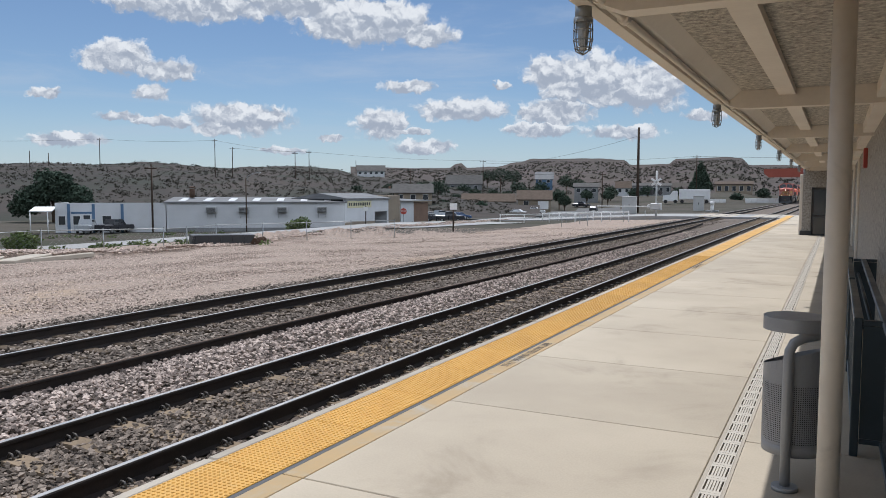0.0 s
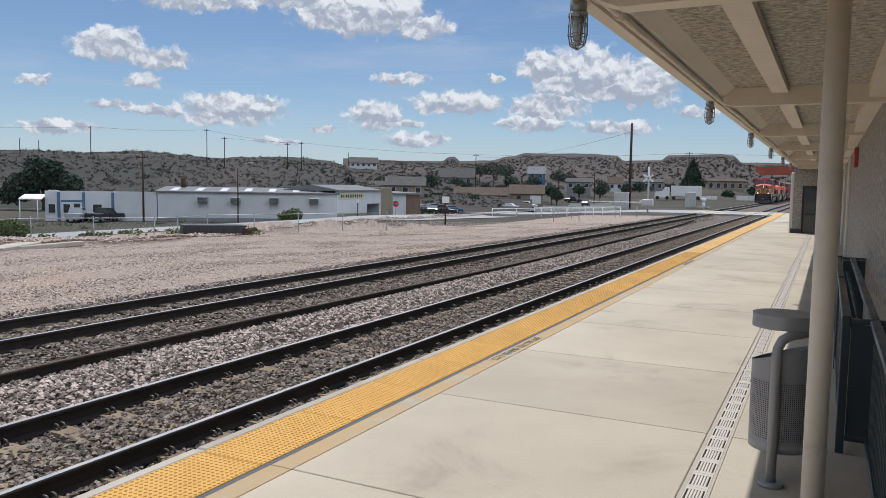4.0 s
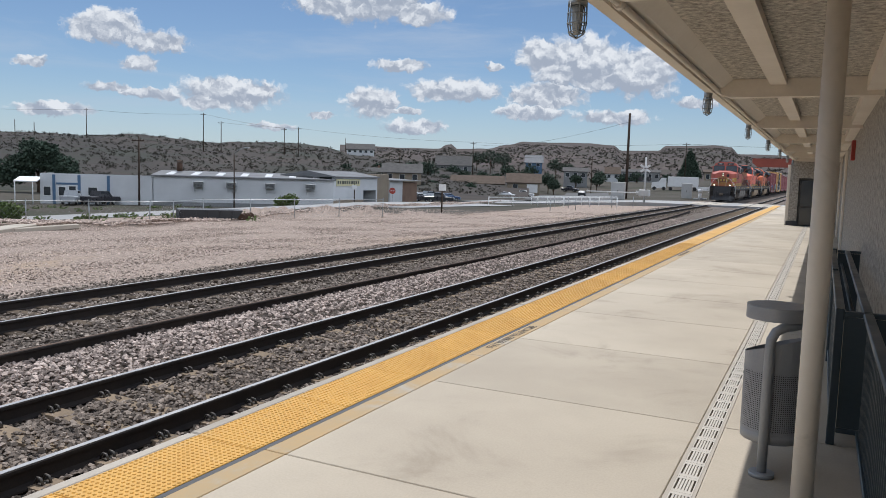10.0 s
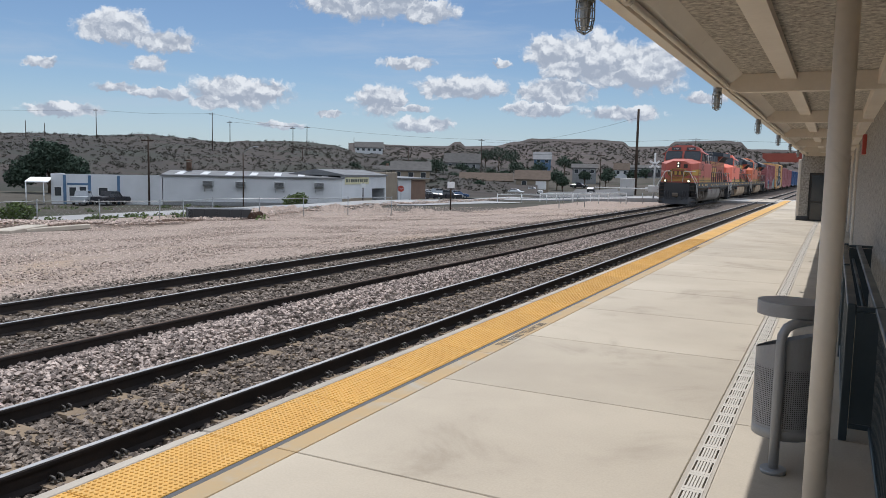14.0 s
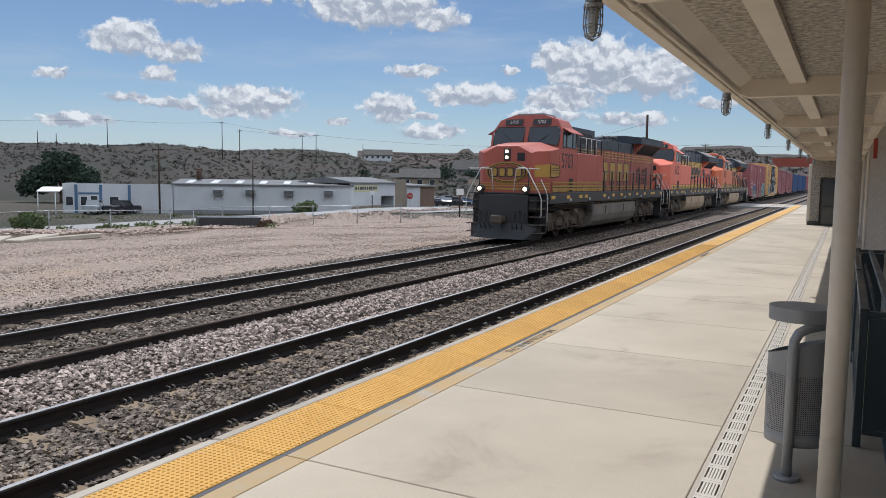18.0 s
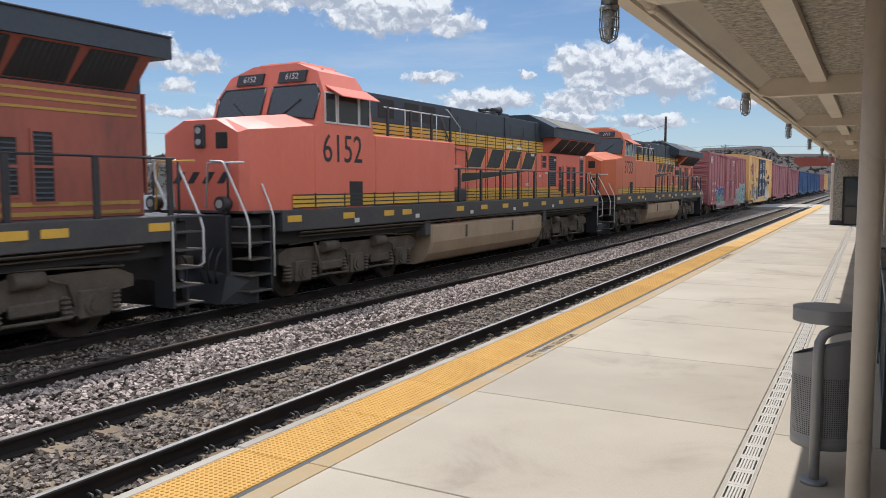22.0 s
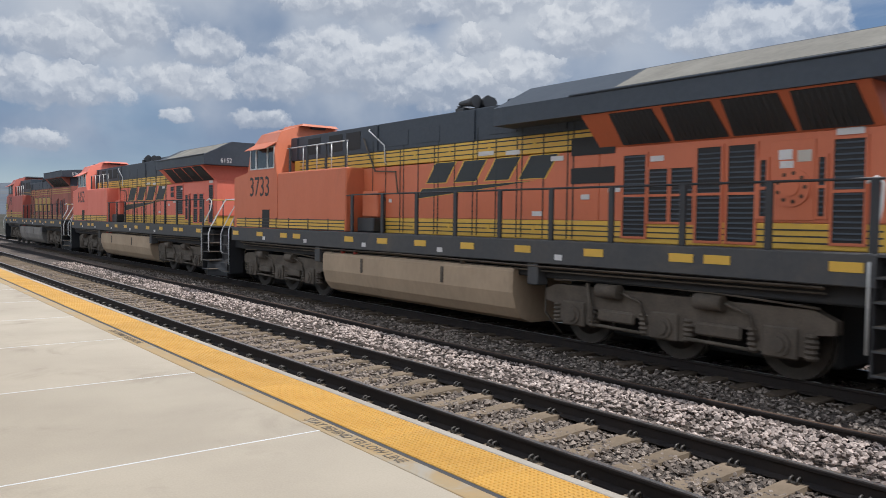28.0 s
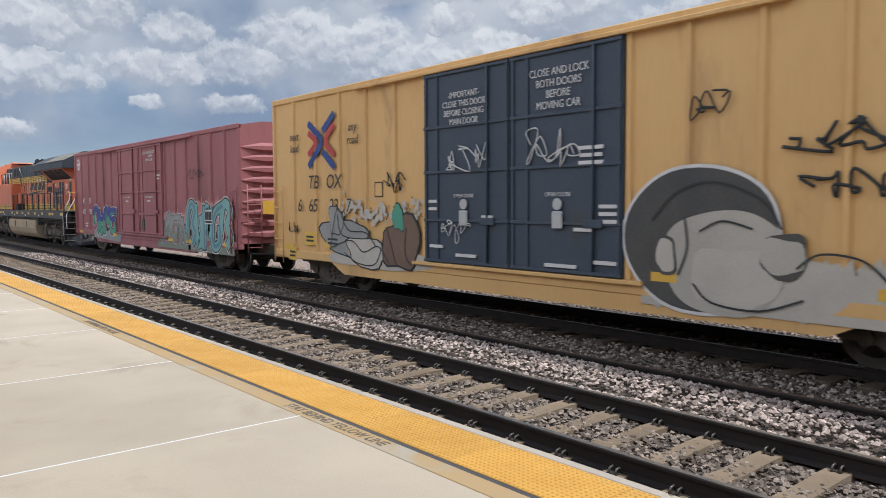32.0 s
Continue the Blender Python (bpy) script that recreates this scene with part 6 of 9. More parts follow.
# ---- the train: local y runs back from each vehicle's leading coupler face, z up from the rail ----
WHEELS = []


def wheelset(root, y, rad=0.52, keyed=True, half=0.80):
    ws = new("wheelset")
    ws.parent = root
    ws.matrix_basis = pose(0, y, rad)
    for s in (-1, 1):
        b = bmesh.new()
        disc(b, (s * (half - 0.045), 0, 0), (1, 0, 0), rad, 0.12, 28), disc(b, (s * (half - 0.10), 0, 0), (1, 0, 0), rad + 0.03, 0.03, 28)
        disc(b, (s * (half + 0.02), 0, 0), (1, 0, 0), rad * 0.82, 0.02, 24, rad * 0.3)
        part("wheel", b, "wheel", ws)
        b = bmesh.new()
        disc(b, (s * (half - 0.045), 0, 0), (1, 0, 0), rad + 0.002, 0.06, 28)
        part("tread", b, "tread", ws)
    b = bmesh.new()
    disc(b, (0, 0, 0), (1, 0, 0), 0.09, 1.5, 10)
    box(b, half + 0.015, half + 0.03, -0.04, 0.04, 0.1, 0.3)
    part("axle", b, "truck", ws)
    if keyed:
        WHEELS.append((ws, y, rad))
    return ws


def coil(b, x, y, z0, z1, r=0.085, n=5):
    rings = []
    for k in range(2 * n + 1):
        rr = r if k % 2 else r * 0.72
        rings.append([(x + rr * math.cos(a * math.tau / 10), y + rr * math.sin(a * math.tau / 10), z0 + (z1 - z0) * k / (2 * n)) for a in range(10)])
    loft(b, rings)


def loco_truck(root, y0):
    """A three-axle truck from y0 to y0 + 4.9."""
    tr = new("truck")
    tr.parent = root
    axles = [y0 + 0.55, y0 + 2.45, y0 + 4.35]
    for s in (-1, 1):
        b = bmesh.new()
        x0, x1 = sorted((s * 1.02, s * 1.20))
        poly = [(y0 - 0.15, 0.95), (y0 + 0.1, 1.05), (y0 + 4.8, 1.05), (y0 + 5.1, 0.92), (y0 + 5.1, 0.74), (y0 + 4.75, 0.70), (y0 + 4.7, 0.40), (y0 + 4.0, 0.40), (y0 + 3.92, 0.68), (y0 + 2.9, 0.62), (y0 + 2.8, 0.36), (y0 + 2.1, 0.36), (y0 + 2.0, 0.62), (y0 + 1.0, 0.68), (y0 + 0.92, 0.40), (y0 + 0.2, 0.40), (y0 + 0.12, 0.70), (y0 - 0.15, 0.74)]
        prism_x(b, poly, x0, x1)
        part("side_frame", b, "truck", tr)
        for a in axles:
            b = bmesh.new()
            disc(b, (s * 1.24, a, 0.54), (1, 0, 0), 0.17, 0.10, 18), disc(b, (s * 1.30, a, 0.54), (1, 0, 0), 0.11, 0.04, 18)
            bbox(b, *sorted((s * 1.20, s * 1.25)), a - 0.26, a + 0.26, 0.34, 0.78, 0.03)
            part("axle_box", b, "truck", tr)
            for dy in (-0.42, 0.42):
                b = bmesh.new()
                coil(b, s * 1.16, a + dy, 0.36, 0.72, 0.10)
                part("spring", b, "truck", tr)
        b = bmesh.new()
        for a in (axles[0] + 0.95, axles[1] + 0.95):
            disc(b, (s * 1.28, a - 0.12, 1.02), (0, 1, 0), 0.12, 0.46, 14)
            tube(b, [(s * 1.28, a + 0.12, 1.02), (s * 1.26, a + 0.5, 0.9), (s * 1.22, a + 0.62, 0.55)], 0.022, 6)
        tube(b, [(s * 1.26, y0 + 0.1, 1.13), (s * 1.27, y0 + 1.2, 1.18), (s * 1.27, y0 + 3.4, 1.16), (s * 1.24, y0 + 4.9, 1.08)], 0.018, 6)
        part("brake_gear", b, "truck", tr)
    b = bmesh.new()
    bbox(b, -0.70, 0.70, y0 - 0.05, y0 + 4.95, 0.20, 1.12, 0.05)
    part("motor_block", b, "dark", tr)
    for s in (-1, 1):
        for a in (axles[0] + 0.95, axles[1] + 0.95):
            b = bmesh.new()
            bbox(b, *sorted((s * 1.18, s * 1.27)), a - 0.38, a + 0.38, 0.50, 0.70, 0.03)
            tube(b, [(s * 1.25, a - 0.5, 0.42), (s * 1.25, a + 0.5, 0.40)], 0.03, 6)
            part("brake_rigging", b, "truck", tr)
        b = bmesh.new()
        tube(b, [(s * 1.27, y0 + 0.9, 1.12), (s * 1.30, y0 + 1.0, 0.7), (s * 1.29, y0 + 1.05, 0.45)], 0.035, 8)
        part("damper", b, "truck", tr)
        b = bmesh.new()
        tube(b, [(s * 1.15, y0 - 0.2, 1.1), (s * 1.12, y0 - 0.25, 0.5), (s * 0.9, y0 - 0.05, 0.12)], 0.02, 6)
        part("sand_pipe", b, "truck", tr)
    for a in axles:
        wheelset(root, a, 0.53)
    return tr


def handrail(root, pts, r=0.017, material="black", name="handrail"):
    b = bmesh.new()
    tube(b, pts, r, 8)
    return part(name, b, material, root)


LATE_DOORS = ((16.95, 17.40, 1.95, 3.30), (17.47, 17.83, 2.20, 3.05), (17.90, 18.30, 2.20, 3.05), (18.37, 18.78, 1.92, 3.34), (18.90, 19.33, 1.92, 3.34), (19.41, 19.50, 2.30, 3.10), (20.25, 20.34, 2.30, 3.10), (20.45, 20.85, 1.95, 3.32))
EARLY_DOORS = ((16.30, 16.70, 2.92, 3.34), (16.97, 17.72, 2.25, 3.36), (18.00, 18.28, 2.05, 2.98), (18.42, 18.52, 2.30, 3.00), (18.90, 19.30, 1.95, 3.00), (19.50, 19.90, 1.95, 3.00), (20.45, 20.85, 1.95, 3.30))


def locomotive(label, number, orange, yellow, old, tank_end=15.15, wing_from=16.1, emblem=(10.30, 1.0)):
    root = thing("locomotive", label, "locomotive", "locomotives in the train")
    og, yw = orange, yellow
    # frame, sill and decks
    b = bmesh.new()
    bbox(b, -1.30, 1.30, 0.75, 21.7, 1.15, 1.72, 0.03)
    part("underframe", b, "dark", root)
    for s in (-1, 1):
        b = bmesh.new()
        bbox(b, *sorted((s * 1.30, s * 1.54)), 1.55, 21.25, 1.42, 1.84, 0.015)
        part("side_sill", b, "sill", root)
    b = bmesh.new()
    box(b, -1.5, 1.5, 0.75, 21.9, 1.80, 1.838)
    part("walkway", b, "sill", root)
    for k, y in enumerate((1.9, 3.7, 5.3, 6.1, 8.9, 10.4, 11.9, 13.5, 15.1, 16.8, 18.5, 19.1, 20.9)):
        b = bmesh.new()
        bbox(b, 1.54, 1.549, y - 0.21, y + 0.21, 1.60, 1.73, 0.002)
        part("reflector", b, "loco_yellow", root, "yellow reflective marker" if k == 0 else "")
    for y in (4.0, 6.6, 9.6, 12.6, 16.0):
        b = bmesh.new()
        bbox(b, 1.54, 1.547, y - 0.09, y + 0.09, 1.50, 1.60, 0.002)
        part("data_plate", b, "letter_white", root)
    # nose
    def nose_ring(y, w, zt, zr, z0=1.84):
        return [(-w, y, z0), (w, y, z0), (w, y, zt), (w * 0.45, y, zr), (-w * 0.45, y, zr), (-w, y, zt)]
    b = bmesh.new()
    loft(b, [nose_ring(0.98, 0.98, 3.32, 3.58), nose_ring(1.12, 1.12, 3.38, 3.62), nose_ring(1.62, 1.47, 3.42, 3.68), nose_ring(2.72, 1.497, 3.54, 3.80)])
    part("nose", b, og, root)
    # cab
    def cab_ring(y, lean=0.0):
        prof = [(-1.50, 1.84), (1.50, 1.84), (1.50, 3.25), (1.50, 4.22), (1.22, 4.70), (0.60, 4.92), (-0.60, 4.92), (-1.22, 4.70), (-1.50, 4.22), (-1.50, 3.25)]
        return [(x, y + lean * max(0.0, (z - 3.3)) / 1.2, z) for x, z in prof]
    b = bmesh.new()
    loft(b, [cab_ring(2.62, 0.42), cab_ring(4.80, -0.30)])
    part("cab", b, og, root)
    b = bmesh.new()
    loft(b, [[(-0.62, 3.3, 4.91), (0.62, 3.3, 4.91), (0.55, 3.35, 4.98), (-0.55, 3.35, 4.98)], [(-0.62, 4.6, 4.91), (0.62, 4.6, 4.91), (0.55, 4.55, 4.98), (-0.55, 4.55, 4.98)]])
    part("cab_roof", b, "loco_black" if old else og, root)
    # windscreens lie on the leaning cab front
    for s in (-1, 1):
        b = bmesh.new()
        def on_front(x, z, out):
            return (x, 2.62 + 0.42 * max(0.0, z - 3.3) / 1.2 - out, z)
        q = [(s * 0.10, 3.84), (s * 1.38, 3.68), (s * 1.40, 4.22), (s * 1.28, 4.42), (s * 0.10, 4.42)]
        loft(b, [[on_front(x, z, 0.012) for x, z in q], [on_front(x, z, -0.02) for x, z in q]])
        part("windscreen", b, "glassdark", root)
        b = bmesh.new()
        for (xa, za), (xb, zb) in zip(q, q[1:] + q[:1]):
            tube(b, [on_front(xa, za, 0.012), on_front(xb, zb, 0.012)], 0.018, 6)
        tube(b, [on_front(s * 0.5, 3.78, 0.03), on_front(s * 0.95, 4.12, 0.03)], 0.010, 4)
        part("windscreen_frame", b, "black", root)
        b = bmesh.new()
        q = [(s * 0.22, 4.50), (s * 0.96, 4.50), (s * 0.96, 4.74), (s * 0.22, 4.74)]
        loft(b, [[on_front(x, z, 0.05) for x, z in q], [on_front(x, z, -0.05) for x, z in q]])
        nb = part("number_board", b, "black", root)
        writing("number", number, 0.20, "letter_white", nb, Matrix.Translation(on_front(s * 0.59, 4.62, 0.056)) @ pose(0, 0, 0, 90 - 19, 0, 0), 0.002, "", 0.9)
    # side windows with a sun visor
    for s in (-1, 1):
        X = s * 1.50
        for y0, y1 in ((2.98, 3.32), (3.42, 4.12), (4.20, 4.56)):
            w = new("cab_window")
            w.parent = root
            b = bmesh.new()
            box(b, *sorted((X - s * 0.01, X + s * 0.006)), y0, y1, 3.64, 4.22)
            part("pane", b, "glassdark", w)
            b = bmesh.new()
            for a, c, d, f in ((y0 - 0.035, y0, 3.605, 4.255), (y1, y1 + 0.035, 3.605, 4.255), (y0, y1, 4.22, 4.255), (y0, y1, 3.605, 3.64)):
                box(b, *sorted((X, X + s * 0.02)), a, c, d, f)
            part("frame", b, "silver" if not old else "black", w)
        b = bmesh.new()
        loft(b, [[(X - s * 0.1, 3.12, 4.40), (X - s * 0.1, 4.62, 4.40), (X - s * 0.1, 4.62, 4.37), (X - s * 0.1, 3.12, 4.37)], [(X + s * 0.30, 3.17, 4.17), (X + s * 0.30, 4.57, 4.17), (X + s * 0.30, 4.57, 4.15), (X + s * 0.30, 3.17, 4.15)]])
        part("window_visor", b, og, root)
    # full-width auxiliary cab behind the crew cab, then the narrow hood in painted bands
    b = bmesh.new()
    bbox(b, -1.50, 1.50, 4.804, 8.66, 1.84, 3.46, 0.03)
    part("auxiliary_cab", b, og, root)
    HW = 0.98
    def hood_band(name, y0, y1, z0, z1, material, w=HW):
        b = bmesh.new()
        bbox(b, -w, w, y0, y1, z0, z1, 0.012)
        return part(name, b, material, root)
    if old:
        hood_band("hood_side", 8.66, 21.1, 1.84, 3.80, "orange_old")
        hood_band("hood_roof", 4.62, 8.90, 3.463, 4.60, "loco_black", HW + 0.004)
        hood_band("hood_roof", 8.90, 21.1, 3.804, 4.30, "loco_black", HW + 0.006)
    else:
        hood_band("hood_side", 8.66, 16.4, 2.204, 3.44, og)
        hood_band("lower_band", 8.66, 21.15, 1.84, 2.20, yw, HW + 0.003)
        hood_band("upper_band", 4.86, 16.4, 3.464, 3.82, yw, HW + 0.003)
        hood_band("hood_roof", 4.62, 16.4, 3.824, 4.50, "loco_black", HW + 0.004)
        hood_band("rear_hood", 16.41, 21.15, 2.204, 3.46, og)
    # black pinstripes along the yellow bands
    for z in ((1.93, 2.02, 2.11) if not old else ()):
        b = bmesh.new()
        for s in (-1, 1):
            box(b, *sorted((s * (HW + 0.003), s * (HW + 0.008))), 8.7, 21.1, z - 0.011, z + 0.011)
        part("pinstripe", b, "letter_dark", root)
    for z in ((3.56, 3.66, 3.76) if not old else ()):
        b = bmesh.new()
        for s in (-1, 1):
            box(b, *sorted((s * (HW + 0.003), s * (HW + 0.008))), 5.2, 16.35, z - 0.011, z + 0.011)
        part("pinstripe", b, "letter_dark", root)
    # striped skirt under the cab and auxiliary cab
    b = bmesh.new()
    box(b, 1.50, 1.508, 1.9, 8.62, 1.87, 2.12), box(b, -1.508, -1.50, 1.9, 8.62, 1.87, 2.12)
    part("skirt_band", b, yw if not old else "loco_yellow_old", root)
    b = bmesh.new()
    for z in (1.87, 1.955, 2.04, 2.125):
        box(b, 1.508, 1.513, 1.9, 8.62, z - 0.012, z + 0.012)
    for y in (2.6, 3.6, 4.75, 5.55, 6.7, 7.8):
        box(b, 1.508, 1.516, y - 0.02, y + 0.02, 1.85, 2.16)
    tagged(part("skirt_stripes", b, "letter_dark", root), kind="stuff")
    # hood door seams, latches and rows of doors
    b = bmesh.new()
    k = 0
    y = 9.1
    while y < 16.2:
        for s in (-1, 1):
            box(b, *sorted((s * (HW + 0.003), s * (HW + 0.011))), y - 0.012, y + 0.012, 1.86, 4.1 if k % 3 == 0 else 3.82)
        y += (0.58, 0.62, 0.14)[k % 3]
        k += 1
    tagged(part("door_seams", b, "letter_dark", root), kind="stuff")
    for y in (9.6, 10.9, 12.2, 13.5, 14.8):
        for z in (2.05, 3.64):
            b = bmesh.new()
            bbox(b, HW + 0.006, HW + 0.022, y - 0.04, y + 0.04, z - 0.05, z + 0.05, 0.008)
            part("latch", b, yw if not old else "truck", root)
    late = emblem[1] < 1.0
    doors = (LATE_DOORS if late else EARLY_DOORS) if not old else ((17.0, 17.3, 2.3, 3.0), (17.5, 17.75, 2.1, 3.1), (18.2, 18.5, 2.2, 3.0), (18.7, 18.95, 2.2, 3.0), (19.2, 19.5, 2.1, 3.1))
    for y0, y1, z0, z1 in doors:
        d = new("louvre_door")
        d.parent = root
        b = bmesh.new()
        box(b, HW - 0.02, HW + 0.010, y0, y1, z0, z1)
        part("grille", b, "dark", d)
        b = bmesh.new()
        for a, c, e, f in ((y0 - 0.04, y0, z0 - 0.04, z1 + 0.04), (y1, y1 + 0.04, z0 - 0.04, z1 + 0.04), (y0, y1, z1, z1 + 0.04), (y0, y1, z0 - 0.04, z0), (y0, y1, (z0 + z1) / 2 - 0.02, (z0 + z1) / 2 + 0.02)):
            box(b, HW, HW + 0.022, a, c, e, f)
        part("frame", b, og if not old else "orange_old", d)
        b = bmesh.new()
        for k in range(int((z1 - z0) / 0.075)):
            zz = z0 + 0.04 + 0.075 * k
            loft(b, [[(HW + 0.006, yy, zz + 0.03), (HW + 0.020, yy, zz), (HW + 0.020, yy, zz - 0.006), (HW + 0.006, yy, zz + 0.022)] for yy in (y0 + 0.01, y1 - 0.01)])
        tagged(part("louvres", b, "loco_black", d), kind="stuff")
    if late:
        for y0, y1, z0, z1 in ((15.75, 16.75, 3.36, 3.68), (15.75, 16.75, 2.86, 3.14)):
            b = bmesh.new()
            box(b, HW, HW + 0.014, y0, y1, z0, z1)
            part("vent", b, "dark", root)
        # access panel with a round blower cover and small plates
        ap = new("access_panel")
        ap.parent = root
        b = bmesh.new()
        bbox(b, HW, HW + 0.016, 19.58, 20.20, 2.24, 3.36, 0.006)
        part("panel", b, og, ap)
        b = bmesh.new()
        disc(b, (HW + 0.025, 19.88, 2.70), (1, 0, 0), 0.27, 0.03, 24), disc(b, (HW + 0.045, 19.88, 2.70), (1, 0, 0), 0.12, 0.03, 16)
        part("blower_cover", b, og, ap)
        for k in range(9):
            a = k * math.tau / 9
            b = bmesh.new()
            disc(b, (HW + 0.042, 19.88 + 0.20 * math.cos(a), 2.70 + 0.20 * math.sin(a)), (1, 0, 0), 0.03, 0.006, 8)
            part("port", b, "rust", ap)
        for y, z, h, m in ((19.78, 3.16, 0.07, "letter_white"), (19.80, 3.02, 0.05, "letter_white"), (20.05, 3.13, 0.08, "tag_pale")):
            b = bmesh.new()
            bbox(b, HW + 0.016, HW + 0.020, y - 0.10, y + 0.10, z - h, z + h, 0.002)
            part("plate", b, m, ap)
    if not old:
        for y, z, w in ((16.1, 2.62, 0.10), (17.62, 3.22, 0.13), (16.75, 2.74, 0.13), (14.2, 3.52, 0.20), (13.4, 3.55, 0.24), (15.4, 3.34, 0.16), (14.9, 2.32, 0.13), (9.9, 2.62, 0.06), (20.65, 3.42, 0.18)):
            b = bmesh.new()
            bbox(b, HW + 0.010, HW + 0.016, y - w, y + w, z - 0.045, z + 0.045, 0.002)
            part("notice_plate", b, "letter_white", root)
    # radiator section that flares out to full width
    F0, F1, TOP = (16.4, 21.45, 4.82) if not old else (16.2, 21.3, 4.78)
    low, out = (3.46, 1.50) if not old else (3.82, 1.45)
    b = bmesh.new()
    prof = [(-HW, low), (HW, low), (out, low + 0.52), (-out, low + 0.52)]
    prism_y(b, prof, F0 + 0.02, F1 - 0.35)
    part("radiator_flare", b, og if not old else "orange_old", root)
    b = bmesh.new()
    wing = [(-out - 0.05, low + 0.524), (out + 0.05, low + 0.524), (out + 0.05, low + 0.86), (0.55, TOP), (-0.55, TOP), (-out - 0.05, low + 0.86)]
    loft(b, [[(x * 0.98, min(wing_from, F0 - 0.3), z) for x, z in wing], [(x, min(wing_from, F0 - 0.3) + 0.3, z) for x, z in wing], [(x, F1, z) for x, z in wing]])
    part("radiator_roof", b, "loco_black", root)
    # sheet painting the sun on the sloping roof, and a lip along its foot
    b = bmesh.new()
    e0, e1 = (out + 0.05, low + 0.86), (0.55, TOP)
    for t0, t1, up in ((0.10, 0.92, 0.012),):
        q = [(e0[0] + (e1[0] - e0[0]) * t, e0[1] + (e1[1] - e0[1]) * t) for t in (t0, t1)]
        loft(b, [[(x, yy, z - 0.02) for x, z in q] + [(x, yy, z + up) for x, z in q[::-1]] for yy in (F0 + 0.7, F1 - 0.12)])
    part("roof_sheet", b, "roof_sunlit" if not old else "loco_black", root, "pale sheet on the radiator roof, its tone painted sunlight")
    b = bmesh.new()
    tube(b, [(out + 0.06, F0 - 0.2, low + 0.87), (out + 0.06, F1, low + 0.87)], 0.02, 6)
    part("roof_lip", b, "loco_black", root)
    for k in range(4):
        y0 = F0 + 0.55 + k * 1.02
        t0, t1 = 0.05, 0.95
        b = bmesh.new()
        q = [(HW + (out - HW) * t + 0.012, low + 0.52 * t - 0.012) for t in (t0, t1)]
        loft(b, [[(q[0][0], y0, q[0][1]), (q[0][0], y0 + 0.94, q[0][1]), (q[0][0] - 0.03, y0 + 0.94, q[0][1] + 0.03), (q[0][0] - 0.03, y0, q[0][1] + 0.03)], [(q[1][0], y0 + 0.06, q[1][1]), (q[1][0], y0 + 0.90, q[1][1]), (q[1][0] - 0.03, y0 + 0.90, q[1][1] + 0.03), (q[1][0] - 0.03, y0 + 0.06, q[1][1] + 0.03)]])
        grille = part("radiator_grille", b, "dark", root)
        b = bmesh.new()
        for j in range(1, 9):
            yy = y0 + 0.06 + 0.82 * j / 9
            tube(b, [(q[0][0] + 0.004, yy, q[0][1]), (q[1][0] + 0.004, yy, q[1][1])], 0.006, 4)
        tagged(part("grille_mesh", b, "sill", grille), kind="stuff")
    for k in range(2):
        b = bmesh.new()
        loft(b, [[(s * 0.42, F0 + 0.6 + 2.2 * k, TOP - 0.03) for s in (-1, 1)] + [(s * 0.40, F0 + 0.65 + 2.2 * k, TOP + 0.03) for s in (1, -1)], [(s * 0.42, F0 + 2.5 + 2.2 * k, TOP - 0.03) for s in (-1, 1)] + [(s * 0.40, F0 + 2.45 + 2.2 * k, TOP + 0.03) for s in (1, -1)]])
        part("fan_cover", b, "loco_black", root)
    # rear end
    b = bmesh.new()
    bbox(b, -HW, HW, 21.15, 21.19, 2.2, low, 0.01)
    part("rear_face", b, og if not old else "orange_old", root)
    for s in (-1, 1):
        writing("rear_number", number, 0.24, "letter_white", root, Matrix.Translation((s * 0.75, F1 + 0.004, low + 0.68)) @ pose(0, 0, 0, 90, 0, 180), 0.002, "", 0.9)
    b = bmesh.new()
    for x in (-0.11, 0.11):
        disc(b, (x, 21.24, 3.50), (0, 1, 0), 0.085, 0.12, 14)
    part("rear_light", b, "lampglass", root)
    # fuel tank
    b = bmesh.new()
    tk = [(-0.95, 0.22), (0.95, 0.22), (1.22, 0.32), (1.38, 0.52), (1.47, 0.82), (1.47, 1.22), (1.40, 1.30), (-1.40, 1.30), (-1.47, 1.22), (-1.47, 0.82), (-1.38, 0.52), (-1.22, 0.32)]
    loft(b, [[(x * 0.98, 7.42, z) for x, z in tk], [(x, 7.49, z) for x, z in tk], [(x, tank_end - 0.07, z) for x, z in tk], [(x * 0.98, tank_end, z) for x, z in tk]])
    part("fuel_tank", b, "tank" if not old else "tank_old", root, "dusty tan fuel tank")
    b = bmesh.new()
    for y in (9.4, 12.6):
        bbox(b, 1.47, 1.49, y - 0.05, y + 0.05, 0.86, 1.20, 0.008)
    tube(b, [(1.35, 8.2, 1.36), (1.35, 14.5, 1.36)], 0.03, 6), tube(b, [(1.28, 8.2, 1.42), (1.28, 14.8, 1.42)], 0.025, 6)
    part("tank_gauge", b, "truck", root)
    for y, m in ((8.4, "red"), (9.0, "red"), (13.2, "truck")):
        b = bmesh.new()
        disc(b, (1.40, y, 1.34), (0, 0, 1), 0.06, 0.10, 10)
        part("filler", b, m, root)
    for y in (7.2, 15.32):
        b = bmesh.new()
        bbox(b, 1.22, 1.50, y - 0.14, y + 0.14, 1.02, 1.42, 0.02)
        part("jack_pad", b, "sill", root)
